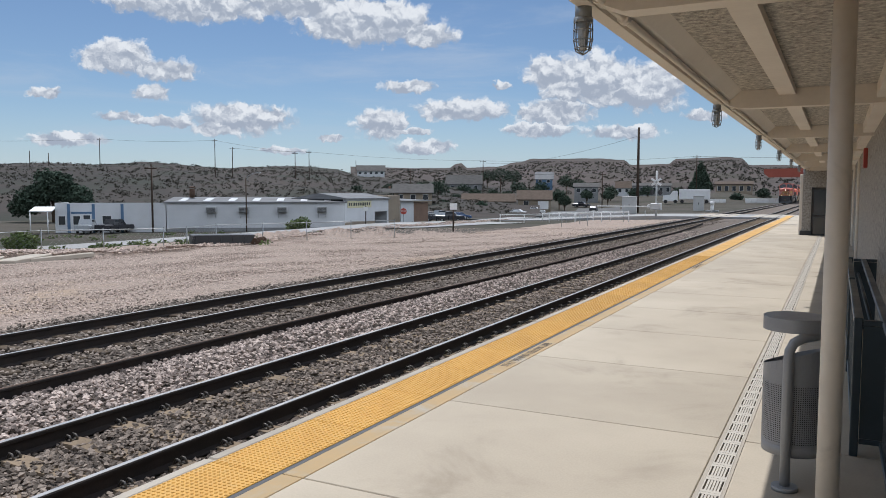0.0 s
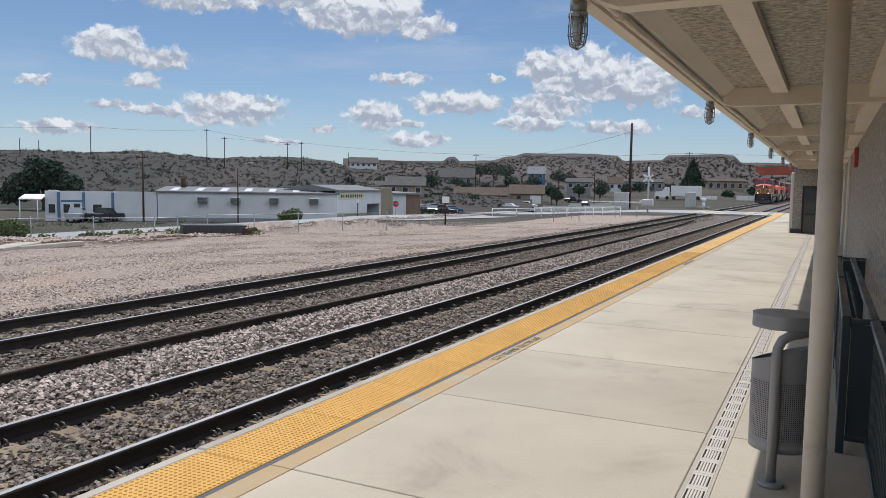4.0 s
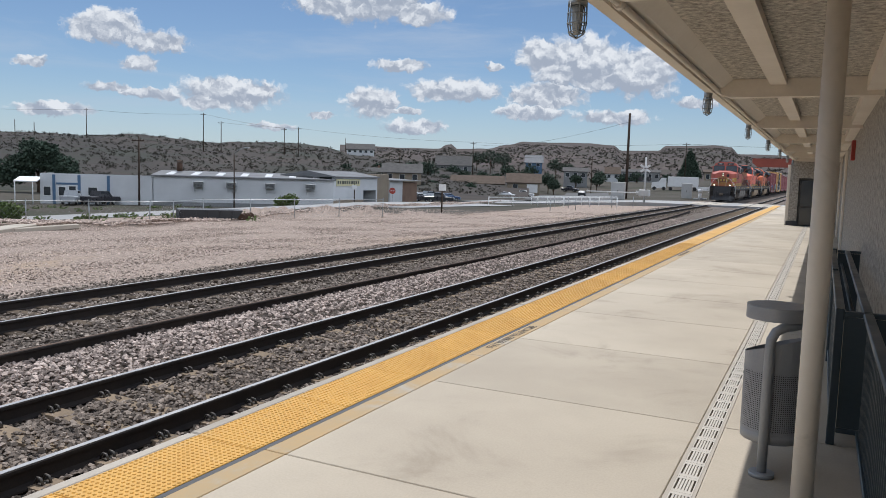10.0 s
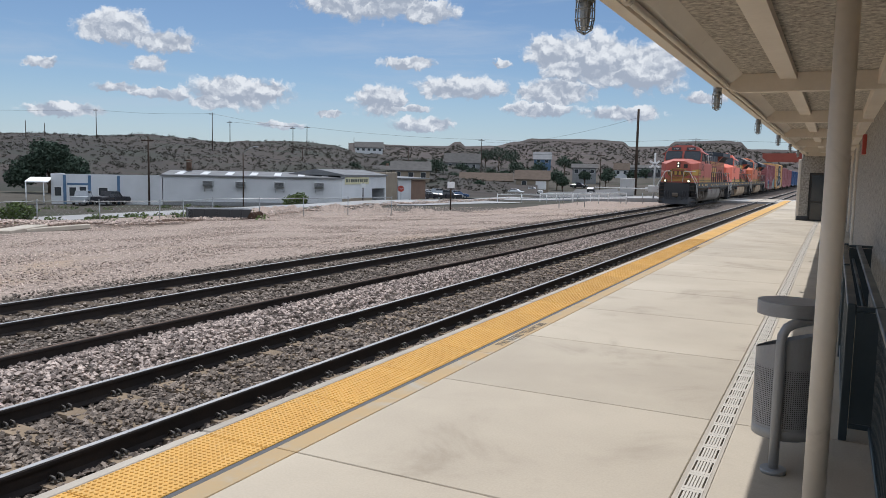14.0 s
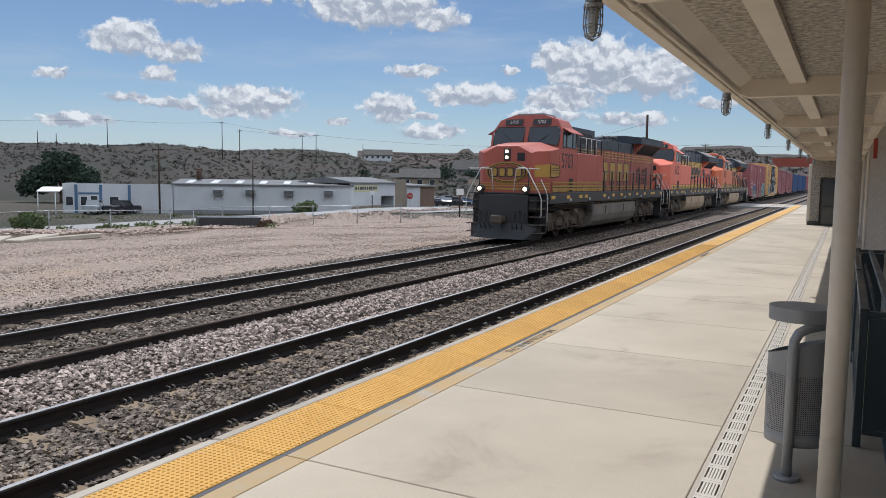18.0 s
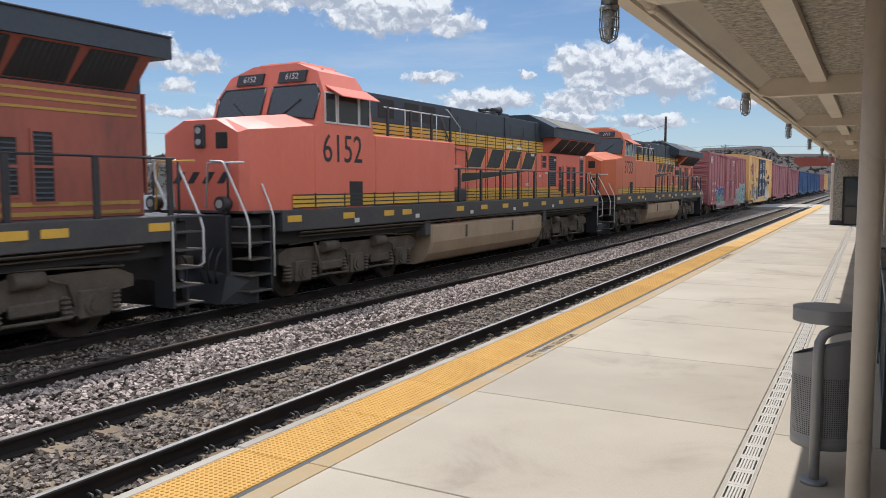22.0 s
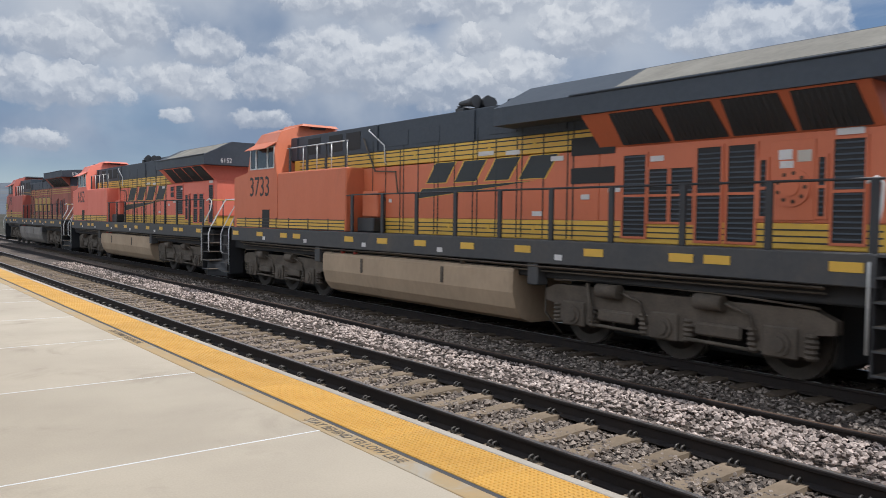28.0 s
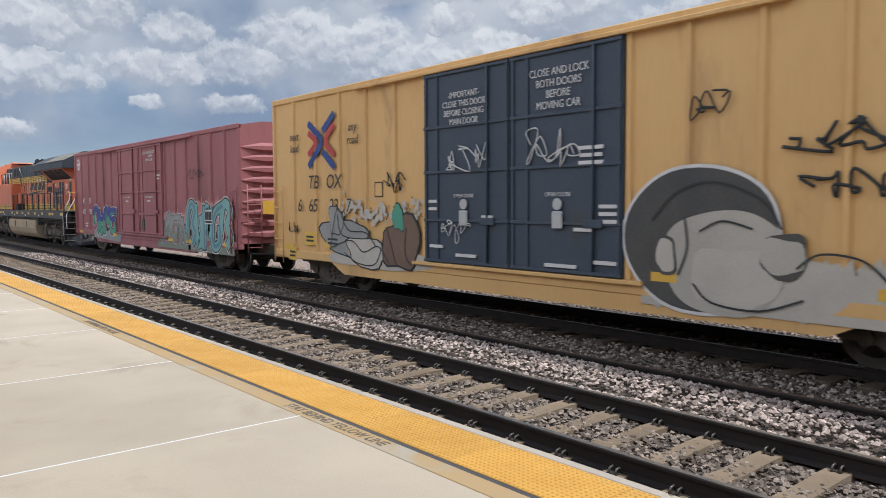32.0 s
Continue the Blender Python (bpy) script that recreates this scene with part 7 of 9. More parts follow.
    for z, x, r in ((1.37, 1.44, 0.022), (1.30, 1.40, 0.016), (1.385, 1.50, 0.014)):
        b = bmesh.new()
        tube(b, [(x, 2.2, z), (x, 7.0, z - 0.02), (x, 11.0, z + 0.01), (x, 15.4, z - 0.02), (x, 20.6, z)], r, 6)
        part("sill_pipe", b, "truck", root)
    if not old:
        eb = new("equipment_box")
        eb.parent = root
        b = bmesh.new()
        bbox(b, HW, 1.20, 8.95, 9.65, 2.21, 2.86, 0.03)
        part("casing", b, og, eb)
        b = bmesh.new()
        bbox(b, HW, 1.34, 8.95, 9.70, 1.85, 2.205, 0.03)
        part("battery_box", b, "black", eb)
        for pts in [((1.03, 9.0, 4.40), (1.08, 9.05, 4.36), (1.08, 9.75, 3.95), (1.08, 9.78, 3.55), (1.03, 9.78, 3.50))]:
            handrail(root, pts, 0.014, "silver", "grab_iron")
    for y in (5.05, 9.3, 13.0, 15.6):
        b = bmesh.new()
        bbox(b, HW + 0.004, HW + 0.035, y, y + 0.035, 3.86, 4.48 if not old or y < 8 else 4.28, 0.006)
        part("hood_rib", b, "loco_black", root)
    loco_truck(root, 1.95)
    loco_truck(root, 15.55)
    # pilot, plough and couplers at both ends
    for s, y in ((1, 0.62), (-1, 21.85)):
        b = bmesh.new()
        bbox(b, -1.00, 1.00, min(y, y + s * 0.14), max(y, y + s * 0.14), 0.62, 1.78, 0.03)
        loft(b, [[(-1.44, y + s * 0.30, 0.12), (-1.44, y + s * 0.30, 0.66), (-1.44, y + s * 0.34, 0.66), (-1.44, y + s * 0.34, 0.12)], [(-0.95, y - s * 0.16, 0.12), (-0.95, y + s * 0.02, 0.72), (-0.95, y + s * 0.06, 0.72), (-0.95, y - s * 0.12, 0.12)], [(0.0, y - s * 0.30, 0.12), (0.0, y - s * 0.02, 0.72), (0.0, y + s * 0.02, 0.72), (0.0, y - s * 0.26, 0.12)], [(0.95, y - s * 0.16, 0.12), (0.95, y + s * 0.02, 0.72), (0.95, y + s * 0.06, 0.72), (0.95, y - s * 0.12, 0.12)], [(1.44, y + s * 0.30, 0.12), (1.44, y + s * 0.30, 0.66), (1.44, y + s * 0.34, 0.66), (1.44, y + s * 0.34, 0.12)]])
        part("pilot", b, "black", root)
        b = bmesh.new()
        bbox(b, -0.14, 0.14, min(y - s * 0.60, y), max(y - s * 0.60, y), 0.74, 0.98, 0.03), bbox(b, -0.22, 0.22, min(y - s * 0.66, y - s * 0.42), max(y - s * 0.66, y - s * 0.42), 0.70, 1.02, 0.05)
        part("coupler", b, "truck", root)
        for x in (-0.9, -0.7, -0.5, 0.5, 0.7, 0.9):
            b = bmesh.new()
            tube(b, [(x, y - s * 0.03, 1.15), (x, y - s * 0.16, 1.0), (x * 0.95, y - s * 0.20, 0.7), (x * 0.9, y - s * 0.10, 0.5)], 0.022, 6)
            part("air_hose", b, "black", root)
        for x in (-1, 1):
            st = new("steps")
            st.parent = root
            b = bmesh.new()
            for k in range(5):
                bbox(b, *sorted((x * 1.05, x * 1.52)), min(y + s * 0.05, y + s * 0.60), max(y + s * 0.05, y + s * 0.60), 0.34 + 0.30 * k, 0.37 + 0.30 * k, 0.006)
            part("treads", b, "truck", st)
            b = bmesh.new()
            for k in range(5):
                bbox(b, *sorted((x * 1.50, x * 1.525)), min(y + s * 0.03, y + s * 0.62), max(y + s * 0.03, y + s * 0.62), 0.335 + 0.30 * k, 0.365 + 0.30 * k, 0.004)
            part("tread_edges", b, "sill", st)
            b = bmesh.new()
            bbox(b, *sorted((x * 1.03, x * 1.50)), min(y + s * 0.62, y + s * 0.66), max(y + s * 0.62, y + s * 0.66), 0.3, 1.80, 0.01)
            part("step_well", b, "black", st)
            yy = y + s * 0.02
            handrail(root, [(x * 1.47, yy + s * 0.06, 0.95), (x * 1.53, yy, 1.02), (x * 1.53, yy, 1.60), (x * 1.46, yy, 1.80), (x * 0.98, yy, 2.66), (x * 0.90, yy, 2.76), (x * 0.60, yy, 2.78)], 0.021, "silver", "step_handrail")
            yy = y + s * 0.68
            handrail(root, [(x * 1.53, yy, 0.60), (x * 1.53, yy, 1.72), (x * 1.45, yy, 1.95), (x * 1.20, yy + s * 0.02, 2.42), (x * 1.16, yy + s * 0.02, 2.72), (x * 1.22, yy + s * 0.08, 2.80), (x * 1.30, yy + s * 0.16, 2.72)], 0.021, "silver", "step_handrail")
        # railing across the end
        handrail(root, [(-1.40, y + s * 0.05, 2.74), (-0.5, y + s * 0.05, 2.74), (-0.42, y + s * 0.05, 1.9)], 0.019, "silver" if s == 1 else "loco_yellow")
        handrail(root, [(1.40, y + s * 0.05, 2.74), (0.5, y + s * 0.05, 2.74), (0.42, y + s * 0.05, 1.9)], 0.019, "silver" if s == 1 else "loco_yellow")
        for x in (-1.0, 1.0):
            handrail(root, [(x, y + s * 0.05, 1.8), (x, y + s * 0.05, 2.74)], 0.022, "black", "end_post")
    # side handrails on stanchions along the walkway, and on the auxiliary cab's roof
    rail_z = 2.76
    for s in (-1, 1):
        handrail(root, [(s * 1.46, 8.6, rail_z - 0.02), (s * 1.48, 9.0, rail_z), (s * 1.48, 21.3, rail_z)], 0.018)
        for k in range(10):
            y = 8.95 + k * 1.36
            b = bmesh.new()
            bbox(b, *sorted((s * 1.455, s * 1.505)), y - 0.055, y + 0.055, 1.60, rail_z, 0.01)
            part("stanchion", b, "black", root)
        handrail(root, [(s * 1.42, 5.3, 4.13), (s * 1.42, 8.6, 4.13)], 0.016, "silver")
        for k in range(4):
            y = 5.45 + k * 1.03
            b = bmesh.new()
            bbox(b, *sorted((s * 1.40, s * 1.45)), y - 0.04, y + 0.04, 3.30, 4.14, 0.01)
            part("stanchion", b, "black", root)
        handrail(root, [(s * 1.02, 8.7, 4.2), (s * 1.05, 9.3, 3.35), (s * 1.05, 10.2, 3.30), (s * 1.05, 10.3, 2.8)], 0.02, "truck")
    for k, y in enumerate((10.2, 11.4, 13.9, 15.0)):
        b = bmesh.new()
        bbox(b, HW + 0.003, HW + 0.014, y - 0.42, y + 0.42, 3.92, 4.26, 0.004)
        part("roof_hatch", b, "loco_black", root)
    for s in (-1, 1):
        for k in range(5):
            y = 5.45 + k * 0.78
            handrail(root, [(s * 1.42, y, 4.12), (s * 1.42, y, 3.46)], 0.014, "silver", "roof_post")
    for y0 in (5.7, 6.9, 7.8):
        b = bmesh.new()
        box(b, HW + 0.004, HW + 0.014, y0, y0 + 0.7, 3.95, 4.40)
        part("inlet_grille", b, "dark", root)
    # roof details: horns, exhaust, antennas
    horn = new("air_horn")
    horn.parent = root
    horn.matrix_basis = pose(0, 0, -0.2 if old else 0)
    for x, yy in ((0.4, 0.0), (0.62, 0.12), (0.84, 0.0)):
        b = bmesh.new()
        tube(b, [(x, 12.35 + yy, 4.68), (x, 12.75 + yy, 4.68), (x, 12.9 + yy, 4.68)], 0.05, 12, True, 0.14)
        part("trumpet", b, "black", horn)
    b = bmesh.new()
    tube(b, [(0.3, 12.4, 4.60), (0.95, 12.4, 4.60)], 0.03, 8)
    part("manifold", b, "black", horn)
    b = bmesh.new()
    bbox(b, 0.2, 0.95, 12.3, 12.6, 4.48, 4.58, 0.02)
    part("bracket", b, "black", horn)
    b = bmesh.new()
    bbox(b, -0.45, 0.45, 13.4, 14.6, 4.28 if old else 4.48, 4.58 if old else 4.72, 0.03)
    part("exhaust_cover", b, "loco_black", root)
    b = bmesh.new()
    bbox(b, -0.25, 0.25, 4.0, 4.5, 4.85, 4.93, 0.02)
    tube(b, [(0.5, 3.7, 4.76), (0.5, 3.7, 5.0)], 0.012, 5), tube(b, [(-0.4, 4.4, 4.76), (-0.4, 4.4, 5.0)], 0.012, 5)
    tube(b, [(0.9, 3.6, 4.66), (0.9, 3.7, 4.84), (0.6, 3.8, 4.86)], 0.012, 5)
    part("antennas", b, "black", root)
    # small door below the number and numerals on the cab side
    b = bmesh.new()
    box(b, 1.50, 1.512, 3.80, 4.28, 1.86, 2.40)
    part("vent", b, "dark", root)
    writing("cab_number", number, 0.84, "letter_dark", root, Matrix.Translation((1.503, 3.58, 3.06)) @ SIDE, 0.003, "dark painted numerals", 0.86)
    # headlights and ditch lights
    lights_on = old
    hl = new("headlight")
    hl.parent = root
    b = bmesh.new()
    bbox(b, -0.14, 0.14, 0.93, 1.06, 3.04, 3.50, 0.03)
    part("housing", b, "black", hl)
    for z in (3.16, 3.38):
        b = bmesh.new()
        disc(b, (0, 0.925, z), (0, 1, 0), 0.062, 0.03, 18)
        part("lens", b, LAMP_ON if lights_on else "lampglass", hl)
    for x in (-0.92, 0.92):
        dl = new("ditch_light")
        dl.parent = root
        b = bmesh.new()
        disc(b, (x, 0.62, 1.98), (0, 1, 0), 0.14, 0.20, 16), box(b, x - 0.05, x + 0.05, 0.60, 0.74, 1.80, 1.90)
        part("housing", b, "black", dl)
        b = bmesh.new()
        disc(b, (x, 0.515, 1.98), (0, 1, 0), 0.078, 0.02, 18)
        part("lens", b, LAMP_ON if lights_on else "lampglass", dl)
    b = bmesh.new()
    bbox(b, 0.40, 0.72, 0.965, 1.02, 3.02, 3.34, 0.02)
    part("nose_door_window", b, "dark", root)
    # emblem: abstract slanted strokes in the railway's colours over a long wedge
    b = bmesh.new()
    if not old:
        ey, es = emblem
        for k in range(4):
            def glyph(pts):
                return [(ey + (1.36 * k + p) * es, 3.44 - (3.44 - q) * es) for p, q in pts]
            b = bmesh.new()
            flat_shape(b, glyph([(-0.04, 2.815), (1.00, 2.815), (1.48, 3.445), (0.42, 3.445)]), HW + 0.0035, 0.003)
            part("emblem_border", b, yw, root)
            b = bmesh.new()
            flat_shape(b, glyph([(0.02, 2.84), (0.97, 2.84), (1.10, 3.02), (1.42, 3.42), (0.46, 3.42), (0.32, 3.22)]), HW + 0.004)
            part("emblem", b, "letter_dark", root, "dark slanted stroke of the railway emblem")
        def wedge(pts):
            return [(ey + (p - 10.42) * es, 3.44 - (3.44 - q) * es) for p, q in pts]
        b = bmesh.new()
        flat_shape(b, wedge([(9.88, 2.36), (10.18, 2.68), (15.15, 2.785), (12.6, 2.56)]), HW + 0.0035, 0.003)
        part("emblem_border", b, yw, root)
        b = bmesh.new()
        flat_shape(b, wedge([(9.95, 2.38), (10.2, 2.66), (15.0, 2.77), (12.6, 2.58)]), HW + 0.004)
        part("emblem", b, "letter_dark", root, "long dark wedge under the railway emblem")
        b = bmesh.new()
        for k in range(4):
            x = -0.78 + 0.40 * k
            loft(b, [[(x, 0.965, 2.36), (x + 0.16, 0.965, 2.36), (x + 0.34, 0.965, 2.58), (x + 0.18, 0.965, 2.58)], [(x, 0.985, 2.36), (x + 0.16, 0.985, 2.36), (x + 0.34, 0.985, 2.58), (x + 0.18, 0.985, 2.58)]])
        part("nose_emblem", b, "letter_dark", root)
    else:
        # oval nose badge with side bands in yellow and black
        b = bmesh.new()
        N = 28
        ring0 = [(0.86 * math.cos(k * math.tau / N), 0.955, 2.60 + 0.40 * math.sin(k * math.tau / N)) for k in range(N)]
        loft(b, [ring0, [(x, 0.985, z) for x, y, z in ring0]])
        part("nose_badge", b, "orange_old", root, "oval nose badge edged in worn yellow")
        for grow, m in ((1.0, "loco_yellow_old"), (0.93, "letter_dark"), (0.87, "loco_yellow_old")):
            b = bmesh.new()
            tube(b, [(0.83 * grow * math.cos(k * math.tau / N), 0.950, 2.60 + 0.37 * grow * math.sin(k * math.tau / N)) for k in range(N + 1)], 0.022, 4, False)
            part("badge_rim", b, m, root)
        for k in range(4):
            b = bmesh.new()
            prism_y(b, [(-0.66 + k * 0.33, 2.42), (-0.40 + k * 0.33, 2.42), (-0.36 + k * 0.33, 2.50), (-0.36 + k * 0.33, 2.72), (-0.40 + k * 0.33, 2.78), (-0.66 + k * 0.33, 2.78)], 0.942, 0.953)
            part("badge_block", b, "letter_dark", root)
            b = bmesh.new()
            prism_y(b, [(-0.62 + k * 0.33, 2.46), (-0.44 + k * 0.33, 2.46), (-0.41 + k * 0.33, 2.52), (-0.41 + k * 0.33, 2.70), (-0.44 + k * 0.33, 2.74), (-0.62 + k * 0.33, 2.74)], 0.936, 0.944)
            part("badge_block", b, "loco_yellow_old", root)
        for k, (z, h) in enumerate(((2.10, 0.025), (2.19, 0.018), (1.98, 0.035))):
            b = bmesh.new()
            loft(b, [[(x, y, z - h), (x, y, z + h), (x * 0.98, y + 0.02, z + h), (x * 0.98, y + 0.02, z - h)] for x, y in ((-1.475, 1.60), (-1.125, 1.105), (-0.985, 0.965), (0.985, 0.965), (1.125, 1.105), (1.475, 1.60))])
            part("nose_stripe", b, "loco_yellow_old", root)
        b = bmesh.new()
        flat_shape(b, [(1.64, 2.44), (2.52, 2.48), (2.60, 2.54), (2.63, 2.66), (2.60, 2.80), (2.52, 2.86), (1.64, 2.92)], 1.503)
        part("side_wing", b, "loco_yellow_old", root)
        for z in (1.98, 2.10, 2.24):
            b = bmesh.new()
            flat_shape(b, [(1.8, z - 0.035), (8.5, z - 0.035), (8.5, z + 0.035), (1.8, z + 0.035)], 1.516, 0.004)
            part("side_band", b, "loco_yellow_old", root)
        b = bmesh.new()
        loft(b, [[(0.90, 0.955, 2.44), (0.90, 0.955, 2.82), (1.135, 1.115, 2.88), (1.135, 1.115, 2.44), ], [(0.905, 0.985, 2.44), (0.905, 0.985, 2.82), (1.12, 1.14, 2.88), (1.12, 1.14, 2.44)]])
        loft(b, [[(1.13, 1.11, 2.44), (1.13, 1.11, 2.88), (1.482, 1.62, 2.92), (1.482, 1.62, 2.44)], [(1.11, 1.13, 2.44), (1.11, 1.13, 2.88), (1.46, 1.64, 2.92), (1.46, 1.64, 2.44)]])
        part("nose_wing", b, "loco_yellow_old", root)
        b = bmesh.new()
        for z in (2.60, 2.70, 2.78):
            flat_shape(b, [(1.66, z - 0.012), (2.56, z - 0.012), (2.56, z + 0.012), (1.66, z + 0.012)], 1.510, 0.004)
        tube(b, [(1.508, 1.64, 2.42), (1.508, 2.54, 2.46), (1.508, 2.64, 2.56), (1.508, 2.67, 2.67), (1.508, 2.64, 2.80), (1.508, 2.54, 2.88), (1.508, 1.64, 2.94)], 0.016, 4, False)
        tagged(part("side_band_lines", b, "letter_dark", root), kind="stuff")
        for k in range(4):
            y = 10.2 + 1.34 * k
            b = bmesh.new()
            flat_shape(b, [(y, 2.30), (y + 0.98, 2.30), (y + 1.06, 2.40), (y + 1.06, 3.16), (y + 0.96, 3.26), (y, 3.26), (y, 3.14), (y + 0.10, 3.10), (y + 0.10, 2.46), (y, 2.42)], HW + 0.004, 0.004)
            part("emblem", b, "letter_dark", root)
            b = bmesh.new()
            flat_shape(b, [(y + 0.04, 2.34), (y + 0.95, 2.34), (y + 1.01, 2.43), (y + 1.01, 3.13), (y + 0.93, 3.22), (y + 0.04, 3.22), (y + 0.04, 3.16), (y + 0.15, 3.12), (y + 0.15, 2.45), (y + 0.04, 2.40)], HW + 0.0085, 0.003)
            part("emblem", b, "loco_yellow_old", root, "worn yellow block emblem on the hood")
        b = bmesh.new()
        for z in (3.44, 3.58, 3.70):
            box(b, HW + 0.004, HW + 0.010, 5.2, 21.0, z - 0.02, z + 0.02)
        for z in (1.92, 2.06):
            box(b, HW + 0.004, HW + 0.010, 8.7, 21.0, z - 0.03, z + 0.03)
        tagged(part("hood_stripes", b, "loco_yellow_old", root), kind="stuff")
    return root


LAMP_ON = glow("lit_headlight", (1.0, 0.80, 0.48), 3.2)
M["orange_old"] = surface("sooty_orange_hood", (0.36, 0.100, 0.066), (0.24, 0.075, 0.053), 0.7, big=0.8, small=10, bump=0.05, stain=(0.10, 0.062, 0.052), stain_at=(0.50, 0.76), stain_scale=0.6, stretch=(1, 1, 0.35))
M["tank_old"] = surface("sooty_fuel_tank", (0.25, 0.22, 0.19), (0.16, 0.145, 0.13), 0.8, big=0.9, small=10, bump=0.1, stain=(0.09, 0.082, 0.075), stain_at=(0.52, 0.75), stain_scale=0.7, stretch=(1, 1, 0.5))
M["orange_mid"] = surface("faded_red_orange_paint", (0.41, 0.098, 0.070), (0.33, 0.082, 0.060), 0.6, big=0.7, small=14, bump=0.04, stain=(0.34, 0.075, 0.04), stain_at=(0.56, 0.8), stain_scale=0.6, stretch=(1, 1, 0.45))
# pale tone stands in for sunlight on the sloping radiator roof
M["roof_sunlit"] = surface("sun_paled_roof_sheet", (0.27, 0.25, 0.21), (0.19, 0.175, 0.15), 0.8, big=1.0, small=10, bump=0.1, stain=(0.12, 0.115, 0.11), stain_at=(0.55, 0.75), stain_scale=0.8, spec=0.2)
LEN = 22.3
VEHICLES = []
VEHICLES.append((locomotive("grimy orange and black locomotive with lit headlights and nose badge", "5703", "orange_mid", "loco_yellow_old", True), 0.0))
VEHICLES.append((locomotive("faded orange road locomotive with dark roof and yellow bands", "6152", "orange", "loco_yellow", False), LEN))
VEHICLES.append((locomotive("clean orange road locomotive with dark roof and yellow bands", "3733", "orange_bright", "loco_yellow", False, 14.75, 14.2, (11.35, 0.74)), 2 * LEN))


def car_truck(root, yc, keyed):
    tr = new("truck")
    tr.parent = root
    for s in (-1, 1):
        b = bmesh.new()
        prism_x(b, [(yc - 1.25, 0.62), (yc - 0.7, 0.80), (yc + 0.7, 0.80), (yc + 1.25, 0.62), (yc + 1.25, 0.40), (yc + 0.75, 0.36), (yc + 0.45, 0.16), (yc - 0.45, 0.16), (yc - 0.75, 0.36), (yc - 1.25, 0.40)], *sorted((s * 0.93, s * 1.10)))
        part("side_frame", b, "truck", tr)
        for dy in (-0.22, 0, 0.22):
            b = bmesh.new()
            coil(b, s * 1.08, yc + dy, 0.26, 0.56, 0.075)
            part("spring", b, "truck", tr)
        for dy in (-0.88, 0.88):
            b = bmesh.new()
            disc(b, (s * 1.12, yc + dy, 0.44), (1, 0, 0), 0.11, 0.06, 14)
            part("axle_cap", b, "truck", tr)
    b = bmesh.new()
    bbox(b, -1.0, 1.0, yc - 0.22, yc + 0.22, 0.55, 0.82, 0.03)
    part("bolster", b, "truck", tr)
    for dy in (-0.88, 0.88):
        wheelset(root, yc + dy, 0.455, keyed)


